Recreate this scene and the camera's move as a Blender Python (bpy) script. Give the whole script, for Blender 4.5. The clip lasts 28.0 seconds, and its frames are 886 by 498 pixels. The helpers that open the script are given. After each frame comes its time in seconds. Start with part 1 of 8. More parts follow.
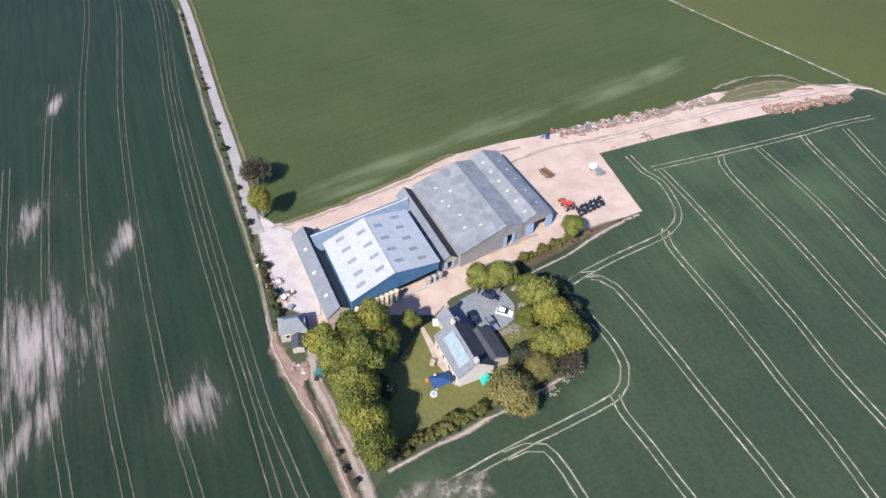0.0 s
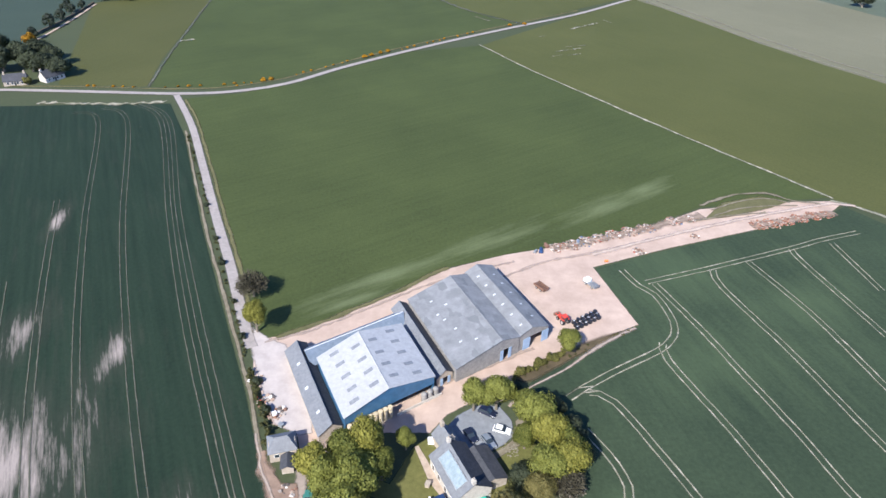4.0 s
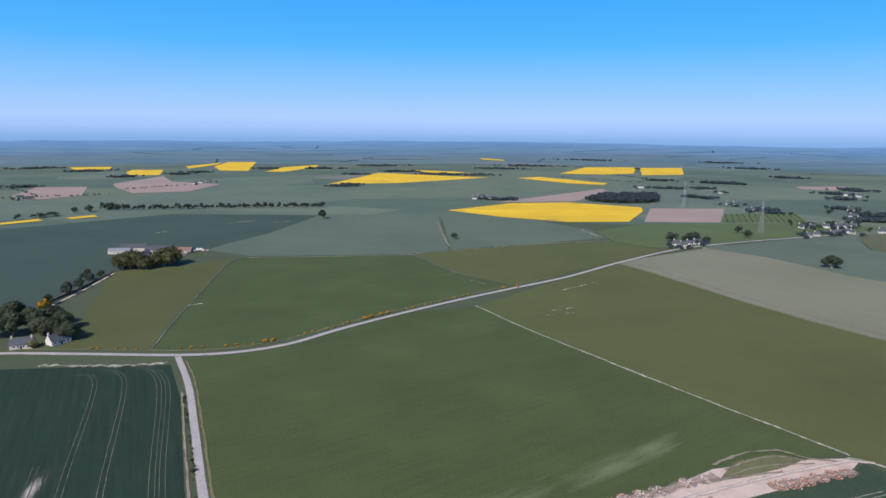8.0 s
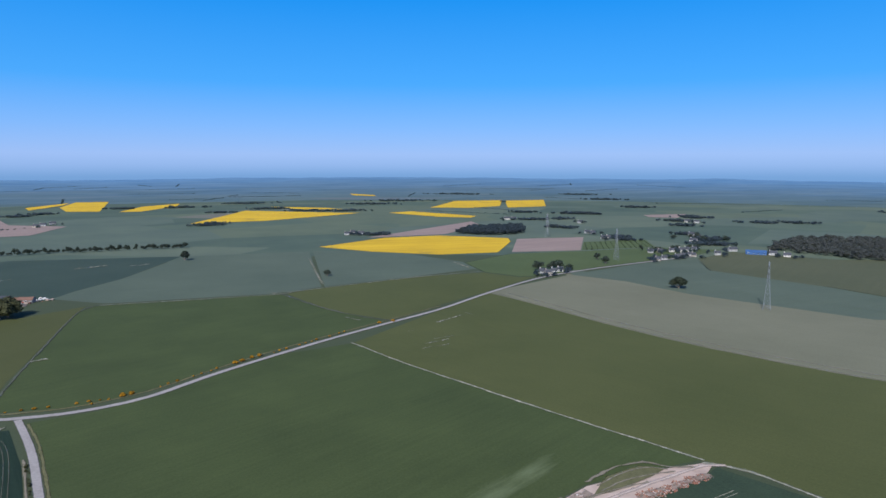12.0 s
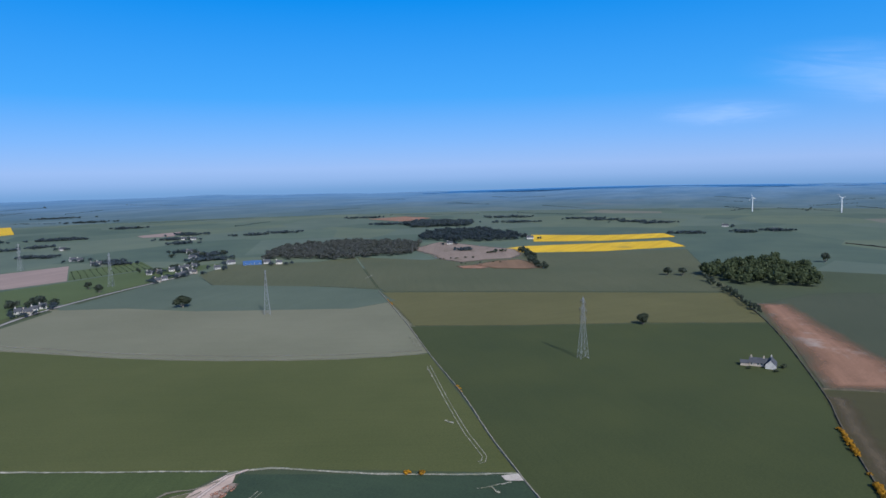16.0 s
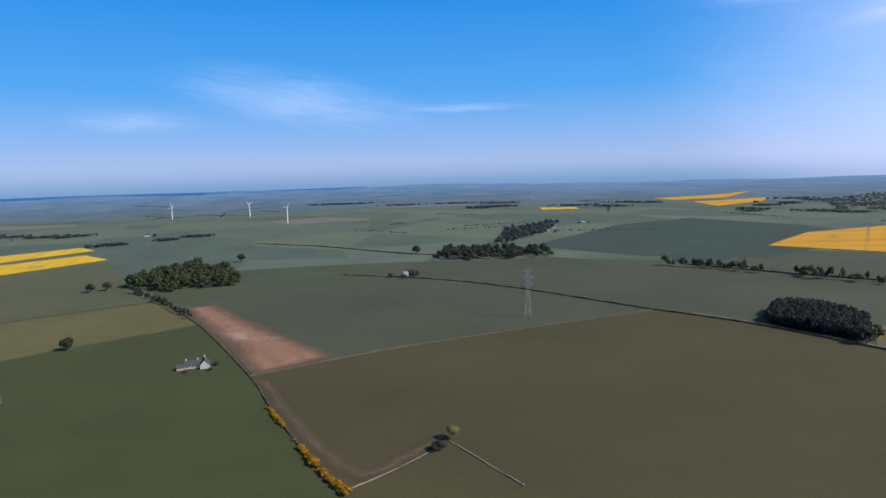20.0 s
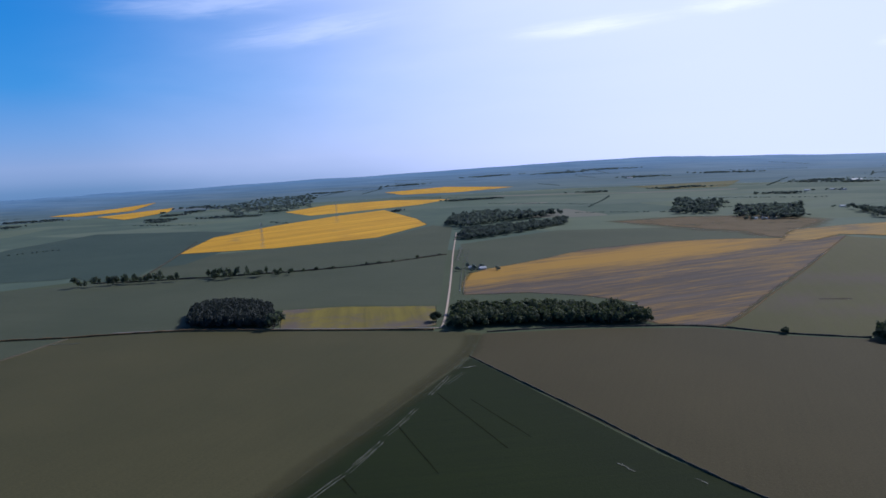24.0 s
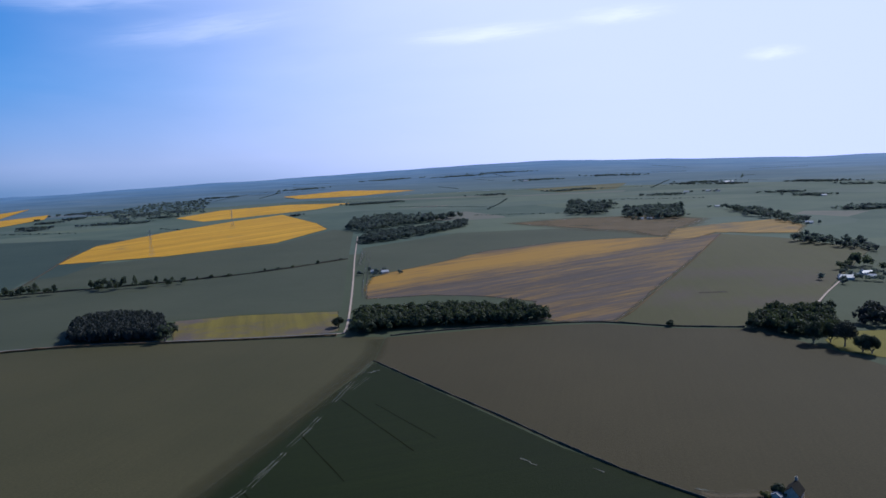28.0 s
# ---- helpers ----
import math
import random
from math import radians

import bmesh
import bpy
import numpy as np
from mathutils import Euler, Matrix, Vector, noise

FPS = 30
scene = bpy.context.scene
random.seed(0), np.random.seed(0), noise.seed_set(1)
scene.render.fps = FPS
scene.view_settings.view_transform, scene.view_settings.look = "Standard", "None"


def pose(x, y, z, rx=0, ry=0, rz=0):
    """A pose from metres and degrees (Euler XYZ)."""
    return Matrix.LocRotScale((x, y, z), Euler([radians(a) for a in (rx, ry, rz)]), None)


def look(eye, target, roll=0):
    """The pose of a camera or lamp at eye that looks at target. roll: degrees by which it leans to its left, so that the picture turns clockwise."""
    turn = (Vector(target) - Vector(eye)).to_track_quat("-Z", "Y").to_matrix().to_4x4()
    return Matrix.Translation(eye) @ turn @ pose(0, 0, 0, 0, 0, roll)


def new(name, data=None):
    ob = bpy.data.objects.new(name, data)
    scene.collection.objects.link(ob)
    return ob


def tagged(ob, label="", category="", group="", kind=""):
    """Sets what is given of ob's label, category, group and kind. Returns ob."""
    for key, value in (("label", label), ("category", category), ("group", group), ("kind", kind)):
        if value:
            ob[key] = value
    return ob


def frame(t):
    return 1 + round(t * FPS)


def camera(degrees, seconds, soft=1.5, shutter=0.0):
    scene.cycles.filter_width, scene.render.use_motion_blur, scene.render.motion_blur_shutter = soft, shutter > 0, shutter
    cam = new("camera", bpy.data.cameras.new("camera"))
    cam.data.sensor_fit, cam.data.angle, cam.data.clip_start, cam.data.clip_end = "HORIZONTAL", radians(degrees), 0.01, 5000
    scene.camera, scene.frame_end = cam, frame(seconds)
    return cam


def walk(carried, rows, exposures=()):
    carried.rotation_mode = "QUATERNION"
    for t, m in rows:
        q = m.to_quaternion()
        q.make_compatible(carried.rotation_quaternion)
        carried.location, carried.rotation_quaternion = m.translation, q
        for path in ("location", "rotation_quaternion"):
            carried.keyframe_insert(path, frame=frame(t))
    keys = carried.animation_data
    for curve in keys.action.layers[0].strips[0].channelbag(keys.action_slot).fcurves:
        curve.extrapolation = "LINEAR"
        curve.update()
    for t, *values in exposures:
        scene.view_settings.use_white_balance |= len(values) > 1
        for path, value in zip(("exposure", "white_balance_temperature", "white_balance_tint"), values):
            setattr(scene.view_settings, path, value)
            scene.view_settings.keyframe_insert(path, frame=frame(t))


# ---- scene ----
# camera: a drone that hangs 120 m over the fields, tilts up and turns to the right
cam = camera(68.6, 28.0, soft=1.5)
EXPOSURE = [(0.0, 0.80, 6380, 11.5), (3.0, 0.82, 6360, 11), (4.5, 0.84, 6320, 9.5), (7.0, 0.62, 6450, 12.5), (8.5, 0.20, 6100, 9.5), (10.0, 0.14, 6050, 9), (12.0, 0.06, 5950, 8.5), (15.0, 0.02, 5900, 8), (18.0, 0.0, 5900, 7.5), (19.0, 0.0, 6000, 8), (20.0, 0.06, 6600, 11.5), (21.0, 0.05, 6600, 12.5), (22.0, -0.04, 6450, 13), (24.5, -0.38, 5750, 12), (28.0, -0.42, 5650, 12)]
walk(cam, [
    (0.0, pose(0, 0, 120, 47.14, -0.82, 0.76)),
    (0.5, pose(0, 0, 120, 46.95, -0.91, 0.76)),
    (1.0, pose(0, 0, 120, 46.61, -0.99, 0.75)),
    (1.5, pose(0, 0, 120, 46.49, -1.06, 0.62)),
    (2.0, pose(0, 0, 120, 46.43, -1.12, 0.64)),
    (2.5, pose(0, 0, 120, 46.63, -1.15, 0.59)),
    (3.0, pose(0, 0, 120, 49.27, -1.15, 0.60)),
    (3.5, pose(0, 0, 120, 52.53, -1.12, 0.58)),
    (4.0, pose(0, 0, 120, 57.14, -1.06, 0.45)),
    (4.5, pose(0, 0, 120, 60.26, -1.15, 0.36)),
    (6.5, pose(0, 0, 120, 68.60, -0.88, 0.15)),
    (7.0, pose(0, 0, 120, 73.02, -0.75, 0.15)),
    (7.5, pose(0, 0, 120, 77.74, -0.53, 0.17)),
    (8.0, pose(0, 0, 120, 79.62, -0.51, 0.07)),
    (8.5, pose(0, 0, 120, 81.11, -0.51, 0.02)),
    (9.0, pose(0, 0, 120, 81.77, -0.50, -0.04)),
    (9.5, pose(0, 0, 120, 81.86, -0.49, -0.18)),
    (10.0, pose(0, 0, 120, 82.12, -0.46, -0.23)),
    (10.5, pose(0, 0, 120, 82.17, -0.41, -0.51)),
    (11.0, pose(0, 0, 120, 82.28, -0.31, -1.69)),
    (11.5, pose(0, 0, 120, 82.52, -0.21, -5.92)),
    (12.0, pose(0, 0, 120, 82.74, -0.03, -11.24)),
    (12.5, pose(0, 0, 120, 83.15, 0.60, -16.89)),
    (14.5, pose(0, 0, 120, 83.58, 1.62, -39.68)),
    (15.0, pose(0, 0, 120, 83.71, 1.65, -44.70)),
    (15.5, pose(0, 0, 120, 83.73, 1.57, -49.23)),
    (16.0, pose(0, 0, 120, 83.74, 1.33, -53.83)),
    (16.5, pose(0, 0, 120, 83.69, 1.00, -59.16)),
    (17.0, pose(0, 0, 120, 83.63, 0.95, -64.67)),
    (17.5, pose(0, 0, 120, 83.73, 0.61, -70.67)),
    (18.0, pose(0, 0, 120, 83.95, 0.87, -76.68)),
    (18.5, pose(0, 0, 120, 84.00, 0.63, -82.39)),
    (19.0, pose(0, 0, 120, 83.97, 1.29, -88.97)),
    (19.5, pose(0, 0, 120, 83.57, 1.48, -95.83)),
    (20.0, pose(0, 0, 120, 83.28, 1.53, -101.96)),
    (20.5, pose(0, 0, 120, 83.17, 1.61, -106.25)),
    (21.0, pose(0, 0, 120, 83.04, 1.68, -110.99)),
    (21.5, pose(0, 0, 120, 82.78, 2.20, -116.49)),
    (22.0, pose(0, 0, 120, 82.70, 2.57, -123.63)),
    (22.5, pose(0, 0, 120, 82.67, 2.85, -130.80)),
    (24.5, pose(0, 0, 120, 82.26, 2.79, -155.58)),
    (25.0, pose(0, 0, 120, 82.18, 2.81, -157.93)),
    (25.5, pose(0, 0, 120, 82.16, 2.81, -158.56)),
    (26.0, pose(0, 0, 120, 82.18, 2.81, -159.10)),
    (26.5, pose(0, 0, 120, 82.22, 2.81, -159.38)),
    (27.0, pose(0, 0, 120, 82.25, 2.82, -159.63)),
    (27.5, pose(0, 0, 120, 82.26, 2.81, -159.75)),
    (28.0, pose(0, 0, 120, 82.24, 2.81, -159.83)),
], EXPOSURE)

# ---- materials ----


def nodes_of(name):
    m = bpy.data.materials.new(name)
    m.use_nodes = True
    n, l = m.node_tree.nodes, m.node_tree.links
    return m, n, l, n["Principled BSDF"]


def ramp(n, stops):
    r = n.new("ShaderNodeValToRGB")
    e = r.color_ramp.elements
    while len(e) < len(stops):
        e.new(0.5)
    for s, (p, c) in zip(e, stops):
        s.position, s.color = p, (*c, 1)
    return r


def mixer(n, l, fac, a, b, mode="MIX"):
    x = n.new("ShaderNodeMix")
    x.data_type, x.blend_type = "RGBA", mode
    for i, v in ((0, fac), (6, a), (7, b)):
        if isinstance(v, (int, float)):
            x.inputs[i].default_value = v
        elif isinstance(v, tuple):
            x.inputs[i].default_value = (*v, 1)
        else:
            l.new(v, x.inputs[i])
    return x.outputs[2]


def noise_of(n, l, vec, scale, detail=4.0, rough=0.55, distort=0.0):
    x = n.new("ShaderNodeTexNoise")
    x.inputs["Scale"].default_value, x.inputs["Detail"].default_value = scale, detail
    x.inputs["Roughness"].default_value, x.inputs["Distortion"].default_value = rough, distort
    if vec is not None:
        l.new(vec, x.inputs["Vector"])
    return x.outputs["Fac"]


def spread(n, l, value, low, high):
    x = n.new("ShaderNodeMapRange")
    x.inputs["From Min"].default_value, x.inputs["From Max"].default_value = low, high
    l.new(value, x.inputs["Value"])
    return x.outputs["Result"]


def turned(n, l, angle, sx=1.0, sy=1.0):
    """World position turned by an angle about z and stretched."""
    g = n.new("ShaderNodeNewGeometry")
    mp = n.new("ShaderNodeMapping")
    mp.vector_type = "TEXTURE"
    mp.inputs["Rotation"].default_value = (0, 0, radians(angle))
    mp.inputs["Scale"].default_value = (1 / sx, 1 / sy, 1)
    l.new(g.outputs["Position"], mp.inputs["Vector"])
    return mp.outputs["Vector"]


def bump(n, l, value, bsdf, strength, dist):
    b = n.new("ShaderNodeBump")
    b.inputs["Strength"].default_value, b.inputs["Distance"].default_value = strength, dist
    l.new(value, b.inputs["Height"])
    l.new(b.outputs["Normal"], bsdf.inputs["Normal"])


def crop(name, dark, light, angle=0.0, streak=0.35, soil=None, amount=0.0, blobs=(), broad=0.012, drill=0.45, patch=0.03, cover=0.85, halo=None, lean=1.5, comb=0.1, edge=0.75, wisp=0.16):
    """A crop or grass field: broad drifts, drilled rows along an angle, fine grain, and soil where it is thin."""
    m, n, l, b = nodes_of(name)
    flat = turned(n, l, 0)
    rows = turned(n, l, angle, drill / 30, drill)
    drift = noise_of(n, l, flat, broad, 5, 0.6)
    row = noise_of(n, l, rows, 1.0, 3, 0.6)
    fine = noise_of(n, l, flat, 0.9, 6, 0.7)
    c = mixer(n, l, spread(n, l, drift, 0.3, 0.7), dark, light)
    c = mixer(n, l, streak, c, mixer(n, l, spread(n, l, row, 0.3, 0.7), tuple(v * 0.72 for v in dark), tuple(v * 1.2 for v in light)))
    c = mixer(n, l, 0.3, c, mixer(n, l, spread(n, l, fine, 0.3, 0.7), tuple(v * 0.6 for v in dark), tuple(v * 1.3 for v in light)))
    if soil:
        thin = spread(n, l, noise_of(n, l, flat, patch, 6, 0.65), 0.72 - amount, 0.86 - amount)
        if blobs:
            # bare ground in the young barley, another tone in other crops: ragged ellipses drawn out along the rows
            total = None
            for (x, y, rx, ry, turn) in blobs:
                mp = n.new("ShaderNodeMapping")
                mp.vector_type = "TEXTURE"
                mp.inputs["Location"].default_value = (x, y, 0)
                mp.inputs["Rotation"].default_value = (0, 0, radians(turn))
                mp.inputs["Scale"].default_value = (rx, ry, 1e6)
                g = n.new("ShaderNodeNewGeometry")
                l.new(g.outputs["Position"], mp.inputs["Vector"])
                ln = n.new("ShaderNodeVectorMath")
                ln.operation = "LENGTH"
                l.new(mp.outputs["Vector"], ln.inputs[0])
                v = spread(n, l, ln.outputs["Value"], 1.9, 0.0)
                if total is None:
                    total = v
                else:
                    ma = n.new("ShaderNodeMath")
                    ma.operation = "MAXIMUM"
                    l.new(total, ma.inputs[0]), l.new(v, ma.inputs[1])
                    total = ma.outputs[0]
            wisps = noise_of(n, l, turned(n, l, angle, wisp * 0.14, wisp), 1.0, 8, 0.72)
            combed = noise_of(n, l, turned(n, l, angle, wisp * 0.38, wisp * 5.6), 1.0, 6, 0.7)
            both = n.new("ShaderNodeMath")
            both.operation = "MULTIPLY_ADD"
            both.inputs[1].default_value = comb
            l.new(combed, both.inputs[0]), l.new(wisps, both.inputs[2])
            ad = n.new("ShaderNodeMath")
            ad.operation = "MULTIPLY_ADD"
            ad.inputs[1].default_value = 2.0
            l.new(both.outputs[0], ad.inputs[0]), l.new(total, ad.inputs[2])
            bare = spread(n, l, ad.outputs[0], lean, lean + edge)
            if halo:
                c = mixer(n, l, spread(n, l, ad.outputs[0], lean - 0.55, lean + 1.6), c, halo)
            ma = n.new("ShaderNodeMath")
            ma.operation = "MAXIMUM"
            l.new(bare, ma.inputs[0]), l.new(thin, ma.inputs[1])
            thin = ma.outputs[0]
        lim = n.new("ShaderNodeMath")
        lim.operation = "MULTIPLY"
        lim.inputs[1].default_value = cover
        l.new(thin, lim.inputs[0])
        c = mixer(n, l, lim.outputs[0], c, soil)
    l.new(c, b.inputs["Base Color"])
    b.inputs["Roughness"].default_value = 0.9
    b.inputs["Specular IOR Level"].default_value = 0.15
    bump(n, l, fine, b, 0.5, 0.25)
    return m


def plain(name, c1, c2, scale=0.6, rough=0.8, metal=0.0, spec=0.4, bmp=0.2, dist=0.05, large=0.08):
    """Stone, dust, paint, slate or metal with two scales of variation."""
    m, n, l, b = nodes_of(name)
    flat = turned(n, l, 0)
    a, f = noise_of(n, l, flat, large, 5, 0.6), noise_of(n, l, flat, scale, 6, 0.7)
    c = mixer(n, l, spread(n, l, a, 0.3, 0.7), c1, c2)
    c = mixer(n, l, 0.45, c, mixer(n, l, spread(n, l, f, 0.3, 0.7), tuple(v * 0.7 for v in c1), tuple(min(1, v * 1.2) for v in c2)))
    l.new(c, b.inputs["Base Color"])
    b.inputs["Roughness"].default_value, b.inputs["Metallic"].default_value = rough, metal
    b.inputs["Specular IOR Level"].default_value = spec
    bump(n, l, f, b, bmp, dist)
    return m


def feather(m, scale=0.5, low=0.1, high=0.6, wild=0.9):
    """Ragged, fading edges for ground that thins out sideways (the map's u runs from 0 to 1 at the rim)."""
    n, l = m.node_tree.nodes, m.node_tree.links
    uv = n.new("ShaderNodeUVMap")
    ax = n.new("ShaderNodeSeparateXYZ")
    l.new(uv.outputs["UV"], ax.inputs[0])
    ab = n.new("ShaderNodeMath")
    ab.operation = "ABSOLUTE"
    l.new(ax.outputs["X"], ab.inputs[0])
    inn = n.new("ShaderNodeMath")
    inn.operation = "SUBTRACT"
    inn.inputs[0].default_value = 1.0
    l.new(ab.outputs[0], inn.inputs[1])
    rag = spread(n, l, noise_of(n, l, turned(n, l, 20), scale, 6, 0.75), 0.28, 0.72)
    su = n.new("ShaderNodeMath")
    su.operation = "MULTIPLY_ADD"
    su.inputs[1].default_value = -wild * 0.5
    l.new(rag, su.inputs[0]), l.new(inn.outputs[0], su.inputs[2])
    l.new(spread(n, l, su.outputs[0], low - wild * 0.25, high - wild * 0.25), n["Principled BSDF"].inputs["Alpha"])
    return m


def leafy(name, dark, light, through_light=0.3):
    """Leaves, each a little different, that let some light through."""
    m, n, l, b = nodes_of(name)
    g = n.new("ShaderNodeNewGeometry")
    o = n.new("ShaderNodeObjectInfo")
    c = mixer(n, l, g.outputs["Random Per Island"], dark, light)
    c = mixer(n, l, 0.35, c, mixer(n, l, o.outputs["Random"], tuple(v * 0.75 for v in dark), tuple(v * 1.15 for v in light)))
    l.new(c, b.inputs["Base Color"])
    b.inputs["Roughness"].default_value = 0.7
    b.inputs["Specular IOR Level"].default_value = 0.2
    thin = n.new("ShaderNodeBsdfTranslucent")
    l.new(mixer(n, l, 1.0, c, (1.25, 1.3, 0.8), "MULTIPLY"), thin.inputs["Color"])
    both = n.new("ShaderNodeMixShader")
    both.inputs[0].default_value = through_light
    l.new(b.outputs[0], both.inputs[1]), l.new(thin.outputs[0], both.inputs[2])
    l.new(both.outputs[0], n["Material Output"].inputs["Surface"])
    return m


# ---- light ----
SUN_AZ, SUN_EL = radians(209), radians(40)
world = bpy.data.worlds.new("sky")
scene.world = world
world.use_nodes = True
wn, wl = world.node_tree.nodes, world.node_tree.links
sky = wn.new("ShaderNodeTexSky")
sky.sky_type, sky.sun_disc = "NISHITA", False
sky.sun_elevation, sky.sun_rotation = SUN_EL, SUN_AZ
sky.air_density, sky.dust_density, sky.ozone_density = 1.0, 0.6, 4.0
sky.altitude = 200
back = wn["Background"]
back.inputs[1].default_value = 0.10
tint = mixer(wn, wl, 1.0, sky.outputs[0], (0.62, 0.90, 1.30), "MULTIPLY")
hue = wn.new("ShaderNodeHueSaturation")
hue.inputs["Saturation"].default_value = 1.25
wl.new(tint, hue.inputs["Color"])
# haze towards the horizon, thin cirrus, and the milky glare of the air towards the sun
coord = wn.new("ShaderNodeTexCoord")
axes = wn.new("ShaderNodeSeparateXYZ")
wl.new(coord.outputs["Generated"], axes.inputs[0])
deep = ramp(wn, [(0.0, (0.16, 0.30, 0.56)), (0.016, (0.20, 0.35, 0.62)), (0.030, (0.31, 0.45, 0.75)), (0.046, (0.37, 0.50, 0.82)), (0.085, (0.25, 0.46, 0.86)), (0.146, (0.095, 0.385, 0.86)), (0.28, (0.020, 0.27, 0.78)), (0.515, (0.008, 0.10, 0.36)), (1.0, (0.004, 0.035, 0.15))])
wl.new(spread(wn, wl, axes.outputs["Z"], -0.03, 1.0), deep.inputs[0])
high = mixer(wn, wl, 1.0, deep.outputs[0], (10.2, 10.2, 10.2), "MULTIPLY")
air = mixer(wn, wl, 0.88, hue.outputs[0], high)
glare = wn.new("ShaderNodeVectorMath")
glare.operation = "DOT_PRODUCT"
wl.new(coord.outputs["Generated"], glare.inputs[0])
glare.inputs[1].default_value = (math.sin(SUN_AZ) * math.cos(SUN_EL * 0.6), math.cos(SUN_AZ) * math.cos(SUN_EL * 0.6), math.sin(SUN_EL * 0.6))
cm = wn.new("ShaderNodeMapping")
cm.inputs["Rotation"].default_value, cm.inputs["Scale"].default_value = (0, 0, 0.9), (1.0, 1.6, 6.0)
wl.new(coord.outputs["Generated"], cm.inputs["Vector"])
wisp = noise_of(wn, wl, cm.outputs["Vector"], 1.3, 5, 0.5, 0.4)
veil = wn.new("ShaderNodeMath")
veil.operation = "MULTIPLY_ADD"
veil.inputs[1].default_value = 0.25
wl.new(wisp, veil.inputs[0]), wl.new(glare.outputs["Value"], veil.inputs[2])
haze = wn.new("ShaderNodeMapRange")
haze.interpolation_type = "SMOOTHSTEP"
haze.inputs["From Min"].default_value, haze.inputs["From Max"].default_value = 0.14, 0.96
wl.new(veil.outputs[0], haze.inputs["Value"])
low_air = spread(wn, wl, axes.outputs["Z"], 0.62, 0.26)
thick = wn.new("ShaderNodeMath")
thick.operation = "MULTIPLY_ADD"
thick.inputs[1].default_value, thick.inputs[2].default_value = 0.85, 0.15
wl.new(low_air, thick.inputs[0])
mist = wn.new("ShaderNodeMath")
mist.operation = "MULTIPLY"
wl.new(haze.outputs["Result"], mist.inputs[0]), wl.new(thick.outputs[0], mist.inputs[1])
air = mixer(wn, wl, mist.outputs[0], air, (9.7, 10.5, 14.9))
CIRRUS = [(90, 6.4, 12, 2.8, 8, 0.25), (104, 5.5, 7, 0.5, 0, 0.2), (77, 4.6, 6, 1.2, 0, 0.18), (141, 11.3, 9, 1.4, -8, 0.28), (133, 13.5, 10, 1.6, -5, 0.3), (164, 10.4, 8, 0.9, -2, 0.75), (175, 11.0, 5, 0.9, 0, 0.75), (186.4, 6.9, 2.6, 0.7, 0, 0.75)]
for (az, el, wide, high_, tilt, weight) in CIRRUS:
    az, el = radians(az), radians(el)
    cp = wn.new("ShaderNodeMapping")
    cp.vector_type = "TEXTURE"
    cp.inputs["Location"].default_value = (math.sin(az) * math.cos(el), math.cos(az) * math.cos(el), math.sin(el))
    cp.inputs["Rotation"].default_value = (0, radians(tilt), -az)
    cp.inputs["Scale"].default_value = (math.tan(radians(wide)), 1.0, math.tan(radians(high_)))
    wl.new(coord.outputs["Generated"], cp.inputs["Vector"])
    far_off = wn.new("ShaderNodeVectorMath")
    far_off.operation = "LENGTH"
    wl.new(cp.outputs["Vector"], far_off.inputs[0])
    near = spread(wn, wl, far_off.outputs["Value"], 1.15, 0.0)
    sm = wn.new("ShaderNodeMapping")
    sm.inputs["Scale"].default_value = (1.1, 0.2, 1.8)
    wl.new(cp.outputs["Vector"], sm.inputs["Vector"])
    streaks = noise_of(wn, wl, sm.outputs["Vector"], 1.3, 6, 0.6, 0.8)
    mu = wn.new("ShaderNodeMath")
    mu.operation = "MULTIPLY"
    wl.new(near, mu.inputs[0]), wl.new(streaks, mu.inputs[1])
    fade = wn.new("ShaderNodeMapRange")
    fade.interpolation_type = "SMOOTHSTEP"
    fade.inputs["From Min"].default_value, fade.inputs["From Max"].default_value, fade.inputs["To Max"].default_value = 0.04, 0.55, weight
    wl.new(mu.outputs[0], fade.inputs["Value"])
    air = mixer(wn, wl, fade.outputs["Result"], air, (8.6, 9.4, 12.2) if az < 2.0 else (12.6, 13.0, 16.0))
wl.new(air, back.inputs[0])
sun = new("sun", bpy.data.lights.new("sun", "SUN"))
sun.data.energy, sun.data.angle, sun.data.color = 4.9, radians(0.5), (1.0, 0.965, 0.90)
sun.matrix_world = look((math.sin(SUN_AZ) * 300, math.cos(SUN_AZ) * 300, 300 * math.tan(SUN_EL)), (0, 0, 0))



